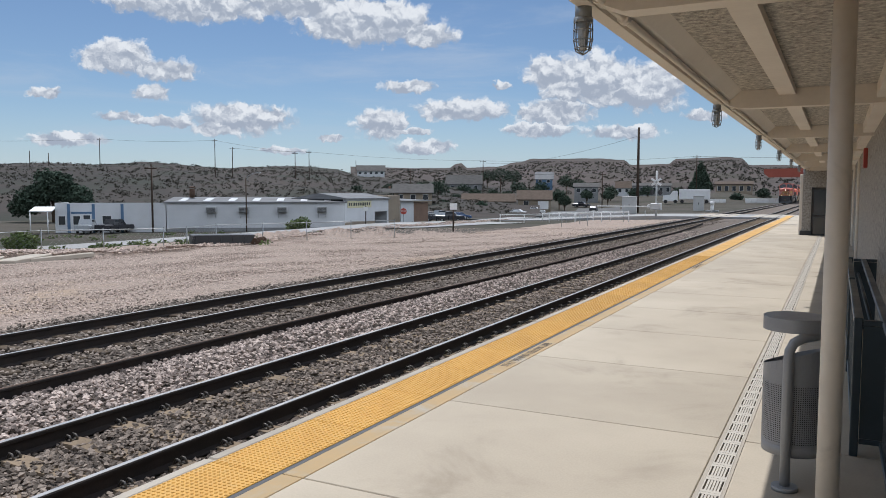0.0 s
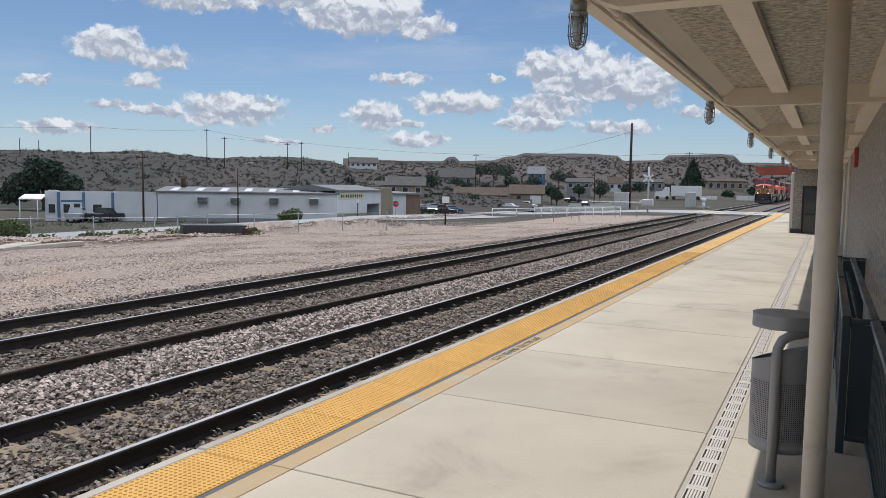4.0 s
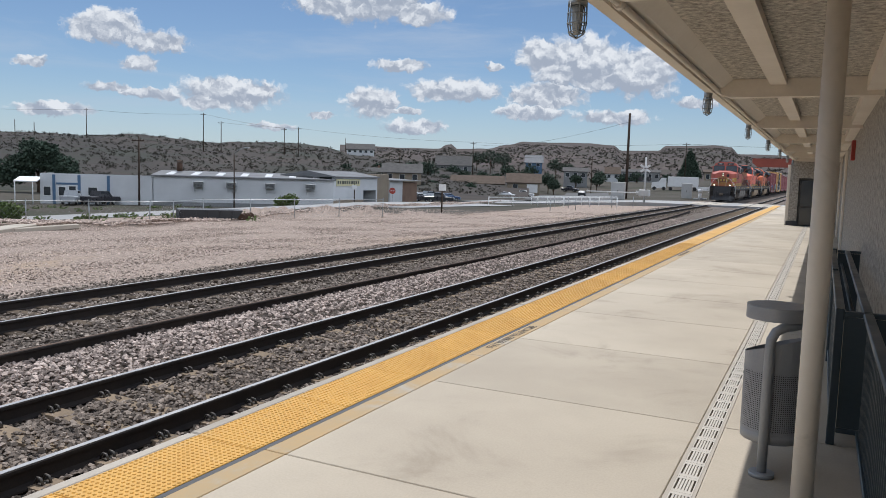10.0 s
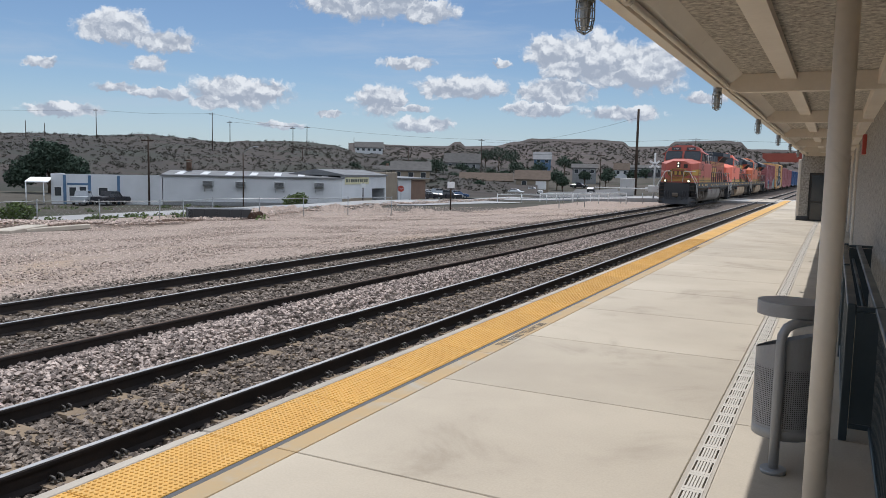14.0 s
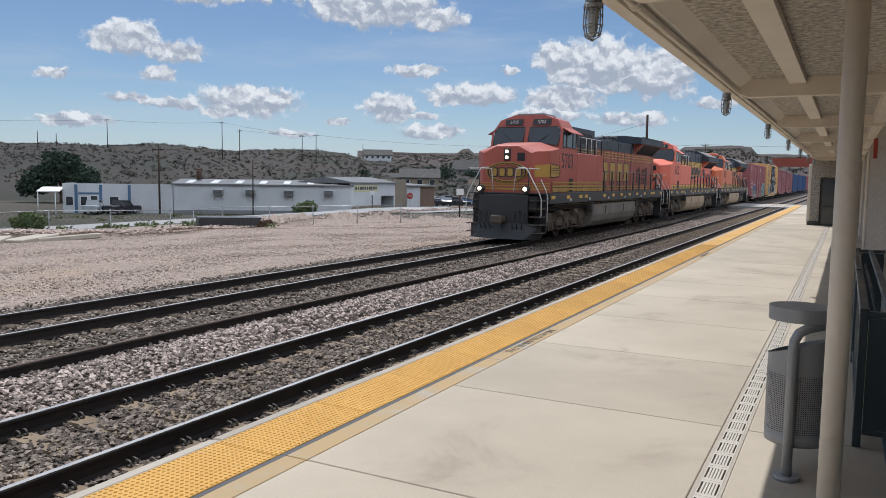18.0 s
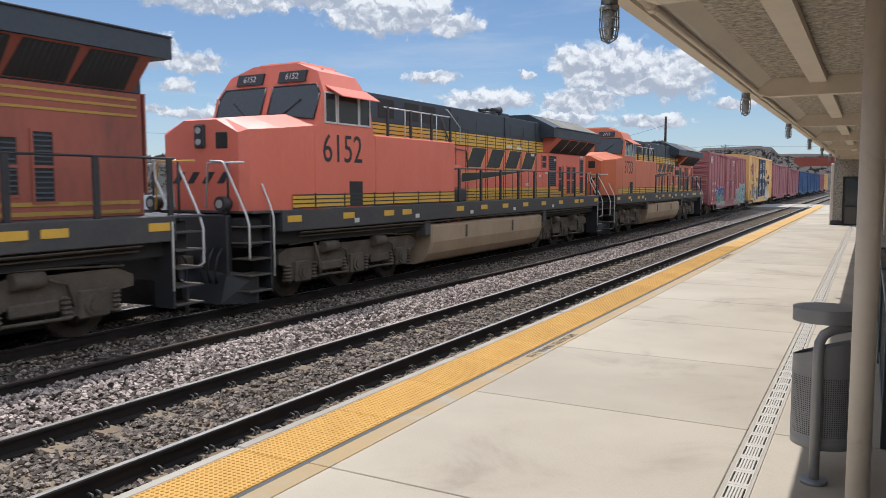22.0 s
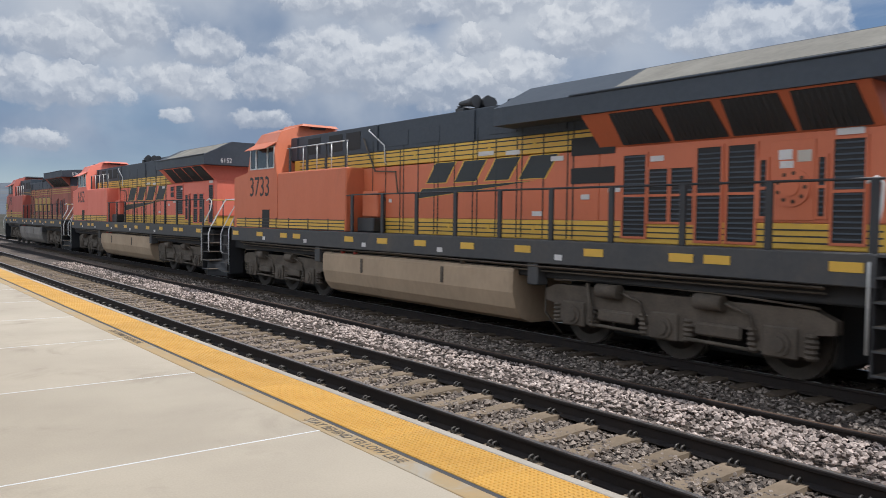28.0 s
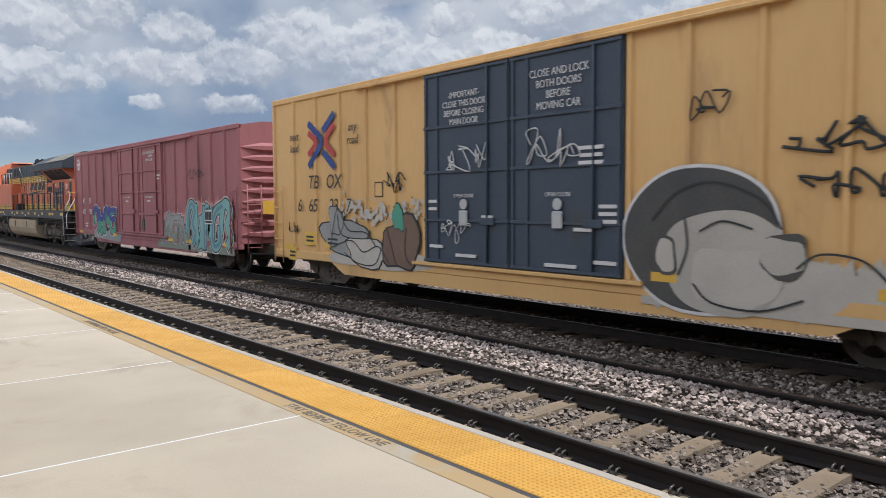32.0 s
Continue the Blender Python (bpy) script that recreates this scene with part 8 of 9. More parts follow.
def boxcar(label, L, top, bottom, body, door=None, d0=6.8, d1=11.8, end_ribs=True, keyed=False, posts=1.0, simple=False):
    """A boxcar body L long with its doors from d0 to d1; local y from the body's leading end."""
    root = thing("boxcar", label, "boxcar", "boxcars in the train")
    w = 1.52
    b = bmesh.new()
    loft(b, [[(-w, y, bottom + 0.35), (w, y, bottom + 0.35), (w, y, top - 0.10), (w * 0.55, y, top + 0.02), (0, y, top + 0.07), (-w * 0.55, y, top + 0.02), (-w, y, top - 0.10)] for y in (0.0, L)])
    part("body", b, body, root)
    for s in (-1, 1):
        b = bmesh.new()
        bbox(b, *sorted((s * (w - 0.05), s * (w + 0.05))), 0.0, L, top - 0.20, top - 0.06, 0.015)
        bbox(b, *sorted((s * (w - 0.08), s * (w + 0.06))), 0.0, L, bottom + 0.18, bottom + 0.40, 0.02)
        # deeper sill between the trucks
        prism_x(b, [(2.9, bottom + 0.2), (L - 2.9, bottom + 0.2), (L - 3.5, bottom - 0.08), (3.5, bottom - 0.08)], *sorted((s * (w - 0.06), s * (w + 0.04))))
        part("side_sill", b, body, root)
        y = 0.0
        n = max(2, int((d0 - 0.05) / posts))
        spots = [d0 * (k + 1) / (n + 0.0) for k in range(n - 1)] + [d1 + (L - d1) * (k + 1) / (n + 0.0) for k in range(n - 1)] + [0.06, L - 0.06, d0 - 0.08, d1 + 0.08]
        for y in spots:
            b = bmesh.new()
            loft(b, [[(s * w, y - 0.075, z), (s * (w + 0.055), y - 0.04, z), (s * (w + 0.055), y + 0.04, z), (s * w, y + 0.075, z)] for z in (bottom + 0.40, top - 0.20)])
            part("side_post", b, body, root)
        # doors
        m = 0.5 * (d0 + d1)
        for a, c in ((d0, m - 0.02), (m + 0.02, d1)):
            dr = new("door")
            dr.parent = root
            b = bmesh.new()
            bbox(b, *sorted((s * (w + 0.03), s * (w + 0.085))), a, c, bottom + 0.42, top - 0.22, 0.01)
            part("panel", b, door or body, dr)
            hz = [bottom + 0.46 + (top - bottom - 0.75) * f for f in (0.0, 0.22, 0.48, 0.72, 1.0)]
            if simple:
                hz = hz[::2]
            for z in hz:
                b = bmesh.new()
                bbox(b, *sorted((s * (w + 0.085), s * (w + 0.125))), a, c, z - 0.03, z + 0.03, 0.008)
                part("crossbar", b, door or body, dr)
            for yy in (a + 0.06, a + (c - a) * 0.17, a + (c - a) * 0.76, c - 0.06) if not simple else (a + 0.06, c - 0.06):
                b = bmesh.new()
                bbox(b, *sorted((s * (w + 0.084), s * (w + 0.118))), yy - 0.035, yy + 0.035, bottom + 0.44, top - 0.25, 0.008)
                part("upright", b, door or body, dr)
            if s == 1 and not simple:
                b = bmesh.new()
                tube(b, [(w + 0.14, a + (c - a) * 0.78, bottom + 0.5), (w + 0.14, a + (c - a) * 0.78, top - 0.3)], 0.018, 6)
                bbox(b, w + 0.12, w + 0.16, a + (c - a) * 0.70, a + (c - a) * 0.86, bottom + 1.2, bottom + 1.34, 0.01)
                part("lock_bar", b, door or body, dr)
        b = bmesh.new()
        bbox(b, *sorted((s * (w + 0.03), s * (w + 0.14))), d0 - 2.6, d1 + 2.6, top - 0.24, top - 0.17, 0.01)
        bbox(b, *sorted((s * (w + 0.03), s * (w + 0.14))), d0 - 0.4, d1 + 0.4, bottom + 0.34, bottom + 0.41, 0.01)
        part("door_track", b, body, root)
    # ends with pressed ribs
    for e in (0, 1):
        yb = 0.0 if e == 0 else L
        sg = -1 if e == 0 else 1
        for k in range(9 if not simple else 6):
            z = bottom + 0.62 + k * (top - bottom - 1.05) / (9 if not simple else 6)
            hh = 0.15
            b = bmesh.new()
            loft(b, [[(x, yb, z - hh * f), (x, yb + sg * 0.10 * f, z - hh * 0.45 * f), (x, yb + sg * 0.10 * f, z + hh * 0.35 * f), (x, yb, z + hh * f)] for x, f in ((-w + 0.05, 0.15), (-w * 0.55, 1.0), (w * 0.55, 1.0), (w - 0.05, 0.15))])
            part("end_rib", b, body, root)
        for x0 in (-1.42, 0.98):
            b = bmesh.new()
            for x in (x0, x0 + 0.44):
                tube(b, [(x, yb + sg * 0.22, bottom + 0.1), (x, yb + sg * 0.22, bottom + 2.1)], 0.018, 6)
            for k in range(5):
                z = bottom + 0.25 + 0.42 * k
                tube(b, [(x0, yb + sg * 0.22, z), (x0 + 0.44, yb + sg * 0.22, z)], 0.014, 6)
            part("end_ladder", b, body, root)
        if not simple:
            b = bmesh.new()
            for k in range(5):
                z = bottom + 0.25 + 0.42 * k
                tube(b, [(w + 0.09, yb - sg * 0.12, z), (w + 0.09, yb - sg * 0.58, z)], 0.014, 6)
            for yy in (0.12, 0.58):
                tube(b, [(w + 0.09, yb - sg * yy, bottom + 0.05), (w + 0.09, yb - sg * yy, bottom + 2.05)], 0.016, 6)
            part("side_ladder", b, body, root)
        b = bmesh.new()
        bbox(b, -0.16, 0.16, min(yb, yb + sg * 0.75), max(yb, yb + sg * 0.75), 0.76, 0.98, 0.03), bbox(b, -0.24, 0.24, min(yb + sg * 0.78, yb + sg * 1.02), max(yb + sg * 0.78, yb + sg * 1.02), 0.70, 1.04, 0.05)
        bbox(b, -0.6, 0.6, min(yb - sg * 1.0, yb + sg * 0.25), max(yb - sg * 1.0, yb + sg * 0.25), bottom - 0.02, bottom + 0.32, 0.03)
        part("coupler", b, "truck", root)
        b = bmesh.new()
        tube(b, [(-0.5, yb + sg * 0.3, 0.72), (-0.45, yb + sg * 0.55, 0.45), (-0.25, yb + sg * 0.9, 0.36), (-0.1, yb + sg * 1.05, 0.5)], 0.028, 6)
        tube(b, [(w - 0.1, yb + sg * 0.35, 0.70), (0.3, yb + sg * 0.6, 0.62)], 0.016, 5)
        part("brake_hose", b, "black", root)
    b = bmesh.new()
    bbox(b, -0.45, 0.45, 1.2, L - 1.2, bottom - 0.05, bottom + 0.36, 0.03)
    part("centre_sill", b, "truck", root)
    car_truck(root, 2.35, keyed)
    car_truck(root, L - 2.35, keyed)
    return root


def blob_poly(cy, cz, ry, rz, n=22, wob=0.12, seed=0, sq=2.6):
    r = random.Random(seed)
    ph = [r.uniform(0, 6.28) for _ in range(3)]
    out = []
    for k in range(n):
        a = k * math.tau / n
        m = 1 + wob * (0.6 * math.sin(2 * a + ph[0]) + 0.5 * math.sin(3 * a + ph[1]) + 0.4 * math.sin(5 * a + ph[2]))
        c, s = math.cos(a), math.sin(a)
        c, s = math.copysign(abs(c) ** (2 / sq), c), math.copysign(abs(s) ** (2 / sq), s)
        out.append((cy + ry * m * c, cz + rz * m * s))
    return out


def sprayed(root, x, shapes, label):
    """Sprayed patches: (material, outline), each a hair proud of the last."""
    for k, (m, poly) in enumerate(shapes):
        b = bmesh.new()
        flat_shape(b, poly, x, 0.003 + 0.0022 * k)
        part("sprayed_patch", b, m, root, label if k == 0 else "")


def outline_of(poly, grow):
    cy = sum(p[0] for p in poly) / len(poly)
    cz = sum(p[1] for p in poly) / len(poly)
    return [(cy + (y - cy) * grow[0], cz + (z - cz) * grow[1]) for y, z in poly]


W = 1.52
# maroon boxcar behind the locomotives
red = boxcar("faded maroon boxcar with white lettering and sprayed graffiti", 17.9, 4.58, 0.62, "maroon", None, 6.65, 11.7, keyed=True, posts=0.95)
b = bmesh.new()
disc(b, (W + 0.063, 0.80, 3.98), (1, 0, 0), 0.26, 0.012, 28)
part("round_emblem", b, "letter_white", red, "round white emblem with a cross")
b = bmesh.new()
for sy in (-1, 1):
    for sz in (-1, 1):
        box(b, W + 0.068, W + 0.073, 0.80 + (0.045 if sy > 0 else -0.155), 0.80 + (0.155 if sy > 0 else -0.045), 3.98 + (0.055 if sz > 0 else -0.165), 3.98 + (0.165 if sz > 0 else -0.055))
tagged(part("emblem_quarters", b, "maroon", red), kind="stuff")
TX = W + 0.0585
for words, y, z, size in (("AT", 1.52, 2.30, 0.34), ("SF", 2.46, 2.30, 0.34), ("621", 1.55, 1.82, 0.34), ("550", 2.52, 1.82, 0.34)):
    writing("lettering", words, size, "letter_white", red, Matrix.Translation((TX, y, z)) @ SIDE, 0.003, "", 0.92)
for words, y, z, size in (("CLOSE AND LOCK DOORS\n          BEFORE\nMOVING CAR", 10.55, 3.92, 0.135),):
    writing("lettering", words, size, "letter_white", red, Matrix.Translation((W + 0.09, y - 0.2, z)) @ SIDE, 0.003, "", 0.9)
writing("lettering", "CLOSE THIS DOOR FIRST", 0.085, "letter_white", red, Matrix.Translation((W + 0.09, 7.75, 2.42)) @ SIDE, 0.003, "", 0.9)
writing("lettering", "OPEN THIS DOOR FIRST", 0.085, "letter_white", red, Matrix.Translation((W + 0.09, 10.25, 2.42)) @ SIDE, 0.003, "", 0.9)
b = bmesh.new()
for y, z, l in ((1.65, 1.30, 0.42), (2.85, 1.30, 0.35), (1.65, 1.18, 0.36), (2.85, 1.18, 0.3), (7.75, 2.28, 0.3), (10.25, 2.28, 0.3), (11.2, 3.2, 0.5), (11.2, 3.08, 0.4), (0.5, 1.0, 0.2)):
    box(b, W + 0.004, W + 0.095 if 6.6 < y < 11.7 else W + 0.012, y - l / 2, y + l / 2, z - 0.025, z + 0.025)
tagged(part("small_lettering", b, "letter_white", red), kind="stuff")
b = bmesh.new()
for y in (0.95, 6.0, 12.3, 14.0, 17.0):
    box(b, W + 0.062, W + 0.07, y - 0.28, y + 0.28, 0.86, 0.97)
part("reflectors", b, "loco_yellow", red)
def rounded(path, n=5):
    """The path bent smoothly through its points."""
    out = []
    for i in range(len(path) - 1):
        p0, p1, p2, p3 = (Vector(path[min(max(i + k, 0), len(path) - 1)]) for k in (-1, 0, 1, 2))
        for k in range(n):
            t = k / n
            out.append(0.5 * (2 * p1 + (p2 - p0) * t + (2 * p0 - 5 * p1 + 4 * p2 - p3) * t * t + (3 * p1 - p0 - 3 * p2 + p3) * t ** 3))
    return [tuple(p) for p in out] + [tuple(path[-1])]


def strokes(root, x, paths, width, layers, label):
    """Thick sprayed strokes: open paths in (y, z), laid down once for each (material, extra width)."""
    for n, (m, extra) in enumerate(layers):
        b = bmesh.new()
        for k, path in enumerate(paths):
            pts = [Vector((0, p[0], p[1])) for p in rounded(path)]
            edge = []
            for i, p in enumerate(pts):
                d = (pts[min(i + 1, len(pts) - 1)] - pts[max(i - 1, 0)]).normalized()
                side = Vector((0, -d.z, d.y)) * (width / 2 + extra)
                if i in (0, len(pts) - 1):
                    p = p + d * extra * (-1 if i == 0 else 1)
                edge.append((p + side, p - side))
            xx = x + 0.0026 * n + 0.0007 * (k % 3)
            for (l0, r0), (l1, r1) in zip(edge, edge[1:]):
                b.faces.new([b.verts.new((xx, q.y, q.z)) for q in (l0, r0, r1, l1)])
        tagged(part("sprayed_stroke", b, m, root, label if n == 0 else ""), kind="stuff")


def wild_paths(y0, y1, z0, z1, n, seed):
    """Interlocking bent strokes that fill a stretch like sprayed lettering."""
    r = random.Random(seed)
    step = (y1 - y0) / n
    out = []
    for k in range(n):
        c = y0 + step * (k + 0.5)
        h = z1 - z0
        kind = k % 4
        w = step * 0.56
        j = r.uniform(-0.06, 0.06)
        if kind == 0:
            out.append([(c - w, z0 + 0.3 * h), (c - w * 0.7, z1 - 0.1 * h), (c, z1), (c + w * 0.7, z1 - 0.2 * h), (c + w * 0.2, z0 + 0.5 * h), (c + w * 0.9, z0 + 0.25 * h), (c + w * 0.3, z0)])
        elif kind == 1:
            out.append([(c - w, z1), (c - w * 0.5 + j, z0 + 0.35 * h), (c, z0), (c + w * 0.6, z0 + 0.4 * h), (c + w * 0.2, z0 + 0.75 * h)])
            out.append([(c + w, z1), (c + w * 0.9, z0 + 0.6 * h), (c + w * 1.1, z0 - 0.05 * h)])
        elif kind == 2:
            out.append([(c - w, z0 - 0.04 * h), (c - w * 0.7, z0 + 0.7 * h), (c - w * 0.2, z1), (c + w * 0.2, z0 + 0.35 * h), (c + w * 0.7, z1 - 0.05 * h), (c + w, z0 + 0.1 * h)])
        else:
            out.append([(c + w, z1 - 0.05 * h), (c - w * 0.4, z1 - 0.15 * h), (c - w, z0 + 0.45 * h), (c - w * 0.5, z0 + 0.05 * h), (c + w * 0.6, z0 + 0.1 * h), (c + w * 0.5, z0 + 0.5 * h)])
    m = (z0 + z1) / 2
    return [[(y + 0.10 * (z - m), z + 0.06 * math.sin(y * 2.7)) for y, z in p] for p in out]


sprayed(red, W + 0.0590, [("tag_grey", [(3.0, 0.72), (6.6, 0.62), (6.9, 0.95), (6.0, 1.02), (3.0, 1.05)])], "grey sprayed ground under the shapes")
strokes(red, W + 0.0622, wild_paths(3.05, 6.1, 0.98, 1.95, 4, 3), 0.22, (("letter_white", 0.085), ("letter_dark", 0.05), ("tag_green", 0.0)), "green and blue sprayed strokes with pale outlines")
strokes(red, W + 0.0722, [[(y, max(z, 1.5)) for y, z in p] for p in wild_paths(3.05, 6.1, 1.5, 1.95, 4, 3)], 0.20, (("tag_blue", 0.0),), "")
b = bmesh.new()
for k in range(9):
    z = 1.15 + k * 0.13
    flat_shape(b, [(2.4, z), (7.0, z + 0.01), (7.0, z + 0.05), (2.4, z + 0.04)], W + 0.0575, 0.002)
tagged(part("sprayed_stripes", b, "tag_pink", red), kind="stuff")
M["tag_peach"] = surface("faded_peach_spray_paint", (0.50, 0.24, 0.19), (0.40, 0.15, 0.14), 0.75, bump=0, big=4)
M["tag_green2"] = surface("dusty_green_spray_paint", (0.17, 0.25, 0.19), (0.26, 0.20, 0.16), 0.75, bump=0, big=2.5)
M["tag_blue2"] = surface("dusty_blue_spray_paint", (0.10, 0.21, 0.27), (0.14, 0.26, 0.30), 0.7, bump=0, big=1.5)
def faded(root, x, y0, y1, z0, z1, m, seed, n=26):
    """A thin sprayed fade with a ragged, dripping upper edge."""
    r = random.Random(seed)
    top = []
    for k in range(n):
        yy = y1 + (y0 - y1) * k / (n - 1)
        top += [(yy, z1 + r.uniform(-0.10, 0.05)), (yy - 0.3 * (y1 - y0) / n, z1 + r.uniform(0.05, 0.24))]
    b = bmesh.new()
    flat_shape(b, [(y0, z0), (y1, z0)] + top, x, 0.002)
    part("sprayed_fade", b, m, root)


faded(red, W + 0.0568, 11.0, 14.0, 1.2, 1.84, "tag_peach", 1)
faded(red, W + 0.0568, 13.9, 17.4, 1.3, 2.20, "tag_peach", 2)
faded(red, W + 0.0572, 11.0, 14.1, 0.62, 1.12, "tag_green2", 3)
faded(red, W + 0.0572, 13.9, 17.5, 0.60, 1.05, "tag_green2", 4)
strokes(red, W + 0.0622, wild_paths(11.1, 13.9, 0.90, 1.76, 6, 5), 0.17, (("letter_white", 0.055), ("letter_dark", 0.032), ("tag_grey", 0.0)), "grey sprayed strokes with dark and pale outlines")
strokes(red, W + 0.0702, [[(y - 0.02, z) for y, z in p if z < 1.5] for p in wild_paths(11.1, 13.9, 0.90, 1.50, 6, 5) if sum(z < 1.5 for y, z in p) > 1], 0.09, (("tag_green2", 0.0),), "")
strokes(red, W + 0.0652, wild_paths(13.9, 17.3, 0.80, 2.10, 5, 7), 0.30, (("letter_white", 0.075), ("letter_dark", 0.045), ("tag_teal", 0.0)), "large teal sprayed strokes with dark and pale outlines")
strokes(red, W + 0.0762, [[(y + 0.04, z + 0.02) for y, z in p] for p in wild_paths(13.9, 17.3, 0.80, 2.10, 5, 7)[::2]], 0.12, (("tag_blue2", 0.0),), "")
strokes(red, W + 0.0600, [[(14.0, 3.10), (14.25, 3.32), (14.2, 3.05), (14.45, 3.0), (14.5, 3.3), (14.7, 3.1), (14.9, 3.28), (14.85, 3.02), (15.1, 3.2), (15.3, 3.05)]], 0.03, (("letter_dark", 0.0),), "thin dark scrawl")
b = bmesh.new()
bbox(b, W + 0.080, W + 0.090, 15.40, 15.98, 1.52, 1.96, 0.003)
stencil = part("stencil_panel", b, "letter_white", red, "white-edged black data panel")
for y0, y1, z0, z1 in ((15.44, 15.68, 1.66, 1.92), (15.70, 15.94, 1.66, 1.92), (15.44, 15.94, 1.56, 1.63)):
    b = bmesh.new()
    box(b, W + 0.090, W + 0.093, y0, y1, z0, z1)
    part("field", b, "letter_dark", stencil)
b = bmesh.new()
box(b, W + 0.085, W + 0.10, 9.45, 9.75, 1.20, 1.62)
part("placard", b, "letter_dark", red)
b = bmesh.new()
bbox(b, 0.55, 0.95, 18.13, 18.16, 1.85, 2.25, 0.005)
part("end_placard", b, "loco_yellow", red)
writing("lettering", "ATSF 621550", 0.16, "letter_white", red, Matrix.Translation((-0.75, 17.905, 4.15)) @ pose(0, 0, 0, 90, 0, 180), 0.003, "", 0.9)
RED_AT = 3 * LEN + 1.45
VEHICLES.append((red, RED_AT))

# yellow boxcar with dark plug doors
YEL_AT = RED_AT + 17.9 + 2.15
yel = boxcar("yellow boxcar with blue-black double doors, lettering and graffiti", 18.3, 4.98, 0.55, "boxyellow", "doorblack", 6.7, 11.65, keyed=True, posts=0.98)
for words, y, z, size in (("TB", 2.15, 2.68, 0.48), ("OX", 3.10, 2.68, 0.48), ("6", 1.45, 2.10, 0.46), ("65", 2.12, 2.10, 0.46), ("23", 3.10, 2.10, 0.46), ("7", 3.75, 2.10, 0.46)):
    writing("lettering", words, size, "letter_dark", yel, Matrix.Translation((W + 0.0585, y, z)) @ SIDE, 0.003, "", 0.95, 0.15)
writing("lettering", "next\nload", 0.30, "letter_dark", yel, Matrix.Translation((W + 0.0585, 1.20, 3.72)) @ SIDE, 0.003, "", 0.85, 0.2)
writing("lettering", "any\nroad", 0.30, "letter_dark", yel, Matrix.Translation((W + 0.0585, 3.95, 3.78)) @ SIDE, 0.003, "", 0.85, 0.2)
strokes(yel, W + 0.0600, [[(1.93, 4.17), (2.46, 3.82), (2.54, 3.68), (2.46, 3.54), (1.93, 3.08)]], 0.17, (("logo_blue", 0.0),), "blue arms of the crossed emblem")
strokes(yel, W + 0.0612, [[(2.62, 3.92), (3.17, 4.32)], [(2.62, 3.44), (3.17, 3.02)]], 0.17, (("logo_blue", 0.0),), "")
strokes(yel, W + 0.0622, [[(1.93, 3.93), (2.30, 3.68), (1.93, 3.38)], [(3.17, 4.06), (2.76, 3.68), (3.17, 3.32)]], 0.15, (("logo_red", 0.0),), "red arms of the crossed emblem")
for words, y, z, size in (("-IMPORTANT-\nCLOSE THIS DOOR\nBEFORE CLOSING\nMAIN DOOR", 7.95, 3.98, 0.17), ("CLOSE AND LOCK\nBOTH DOORS\nBEFORE\nMOVING CAR", 10.35, 4.08, 0.185)):
    writing("lettering", words, size, "letter_white", yel, Matrix.Translation((W + 0.128, y, z)) @ SIDE, 0.003, "", 0.85)
writing("lettering", "OPEN CLOSE", 0.10, "letter_white", yel, Matrix.Translation((W + 0.128, 7.95, 2.30)) @ SIDE, 0.003)
writing("lettering", "OPEN CLOSE", 0.10, "letter_white", yel, Matrix.Translation((W + 0.128, 10.35, 2.30)) @ SIDE, 0.003)
b = bmesh.new()
for y, z, l in ((11.05, 3.05, 0.5), (11.05, 2.93, 0.45), (11.05, 2.81, 0.5), (11.4, 2.1, 0.35), (11.4, 1.98, 0.35), (11.4, 1.86, 0.35), (8.6, 1.9, 0.3), (10.9, 1.72, 0.4), (8.0, 1.15, 0.6), (10.4, 1.1, 0.7), (7.0, 2.2, 0.25), (7.0, 2.05, 0.25), (7.1, 1.3, 0.4), (11.35, 1.2, 0.45)):
    box(b, W + 0.10, W + 0.129, y - l / 2, y + l / 2, z - 0.03, z + 0.03)
tagged(part("small_lettering", b, "letter_white", yel), kind="stuff")
b = bmesh.new()
for y in (7.95, 10.35):
    bbox(b, W + 0.12, W + 0.16, y - 0.12, y + 0.12, 1.72, 2.02, 0.02)
    disc(b, (W + 0.13, y, 2.14), (1, 0, 0), 0.10, 0.03, 16)
part("lock_plates", b, "alu_box", yel)
# thin scrawls on the doors and panels
def scrawl(root, x, yc, zc, w, h, n, r, m, seed):
    q = random.Random(seed)
    path = []
    for k in range(n):
        c = yc - w / 2 + w * (k + 0.5) / n
        for _ in range(5):
            path.append((c + q.uniform(-0.75, 0.75) * w / n, zc + q.uniform(-0.5, 0.5) * h))
    b = bmesh.new()
    tube(b, [(x, y, z) for y, z in rounded(path, 4)], r, 4)
    part("scrawl", b, m, root)


for k, (yc, zc, w, h, n, r, m) in enumerate(((7.95, 3.02, 1.25, 0.55, 5, 0.013, "letter_white"), (10.25, 3.08, 1.15, 0.65, 5, 0.013, "letter_white"), (5.6, 2.62, 0.75, 0.45, 4, 0.016, "letter_dark"), (15.0, 2.98, 1.6, 0.42, 5, 0.022, "letter_dark"), (13.1, 3.50, 0.55, 0.45, 3, 0.014, "letter_dark"), (15.3, 2.38, 1.7, 0.40, 5, 0.022, "letter_dark"), (1.1, 1.55, 0.5, 0.3, 3, 0.010, "letter_dark"), (7.7, 1.6, 0.8, 0.5, 4, 0.010, "letter_white"))):
    scrawl(yel, W + (0.13 if 6.7 < yc < 11.7 else 0.06), yc, zc, w, h, n, r, m, 70 + k)
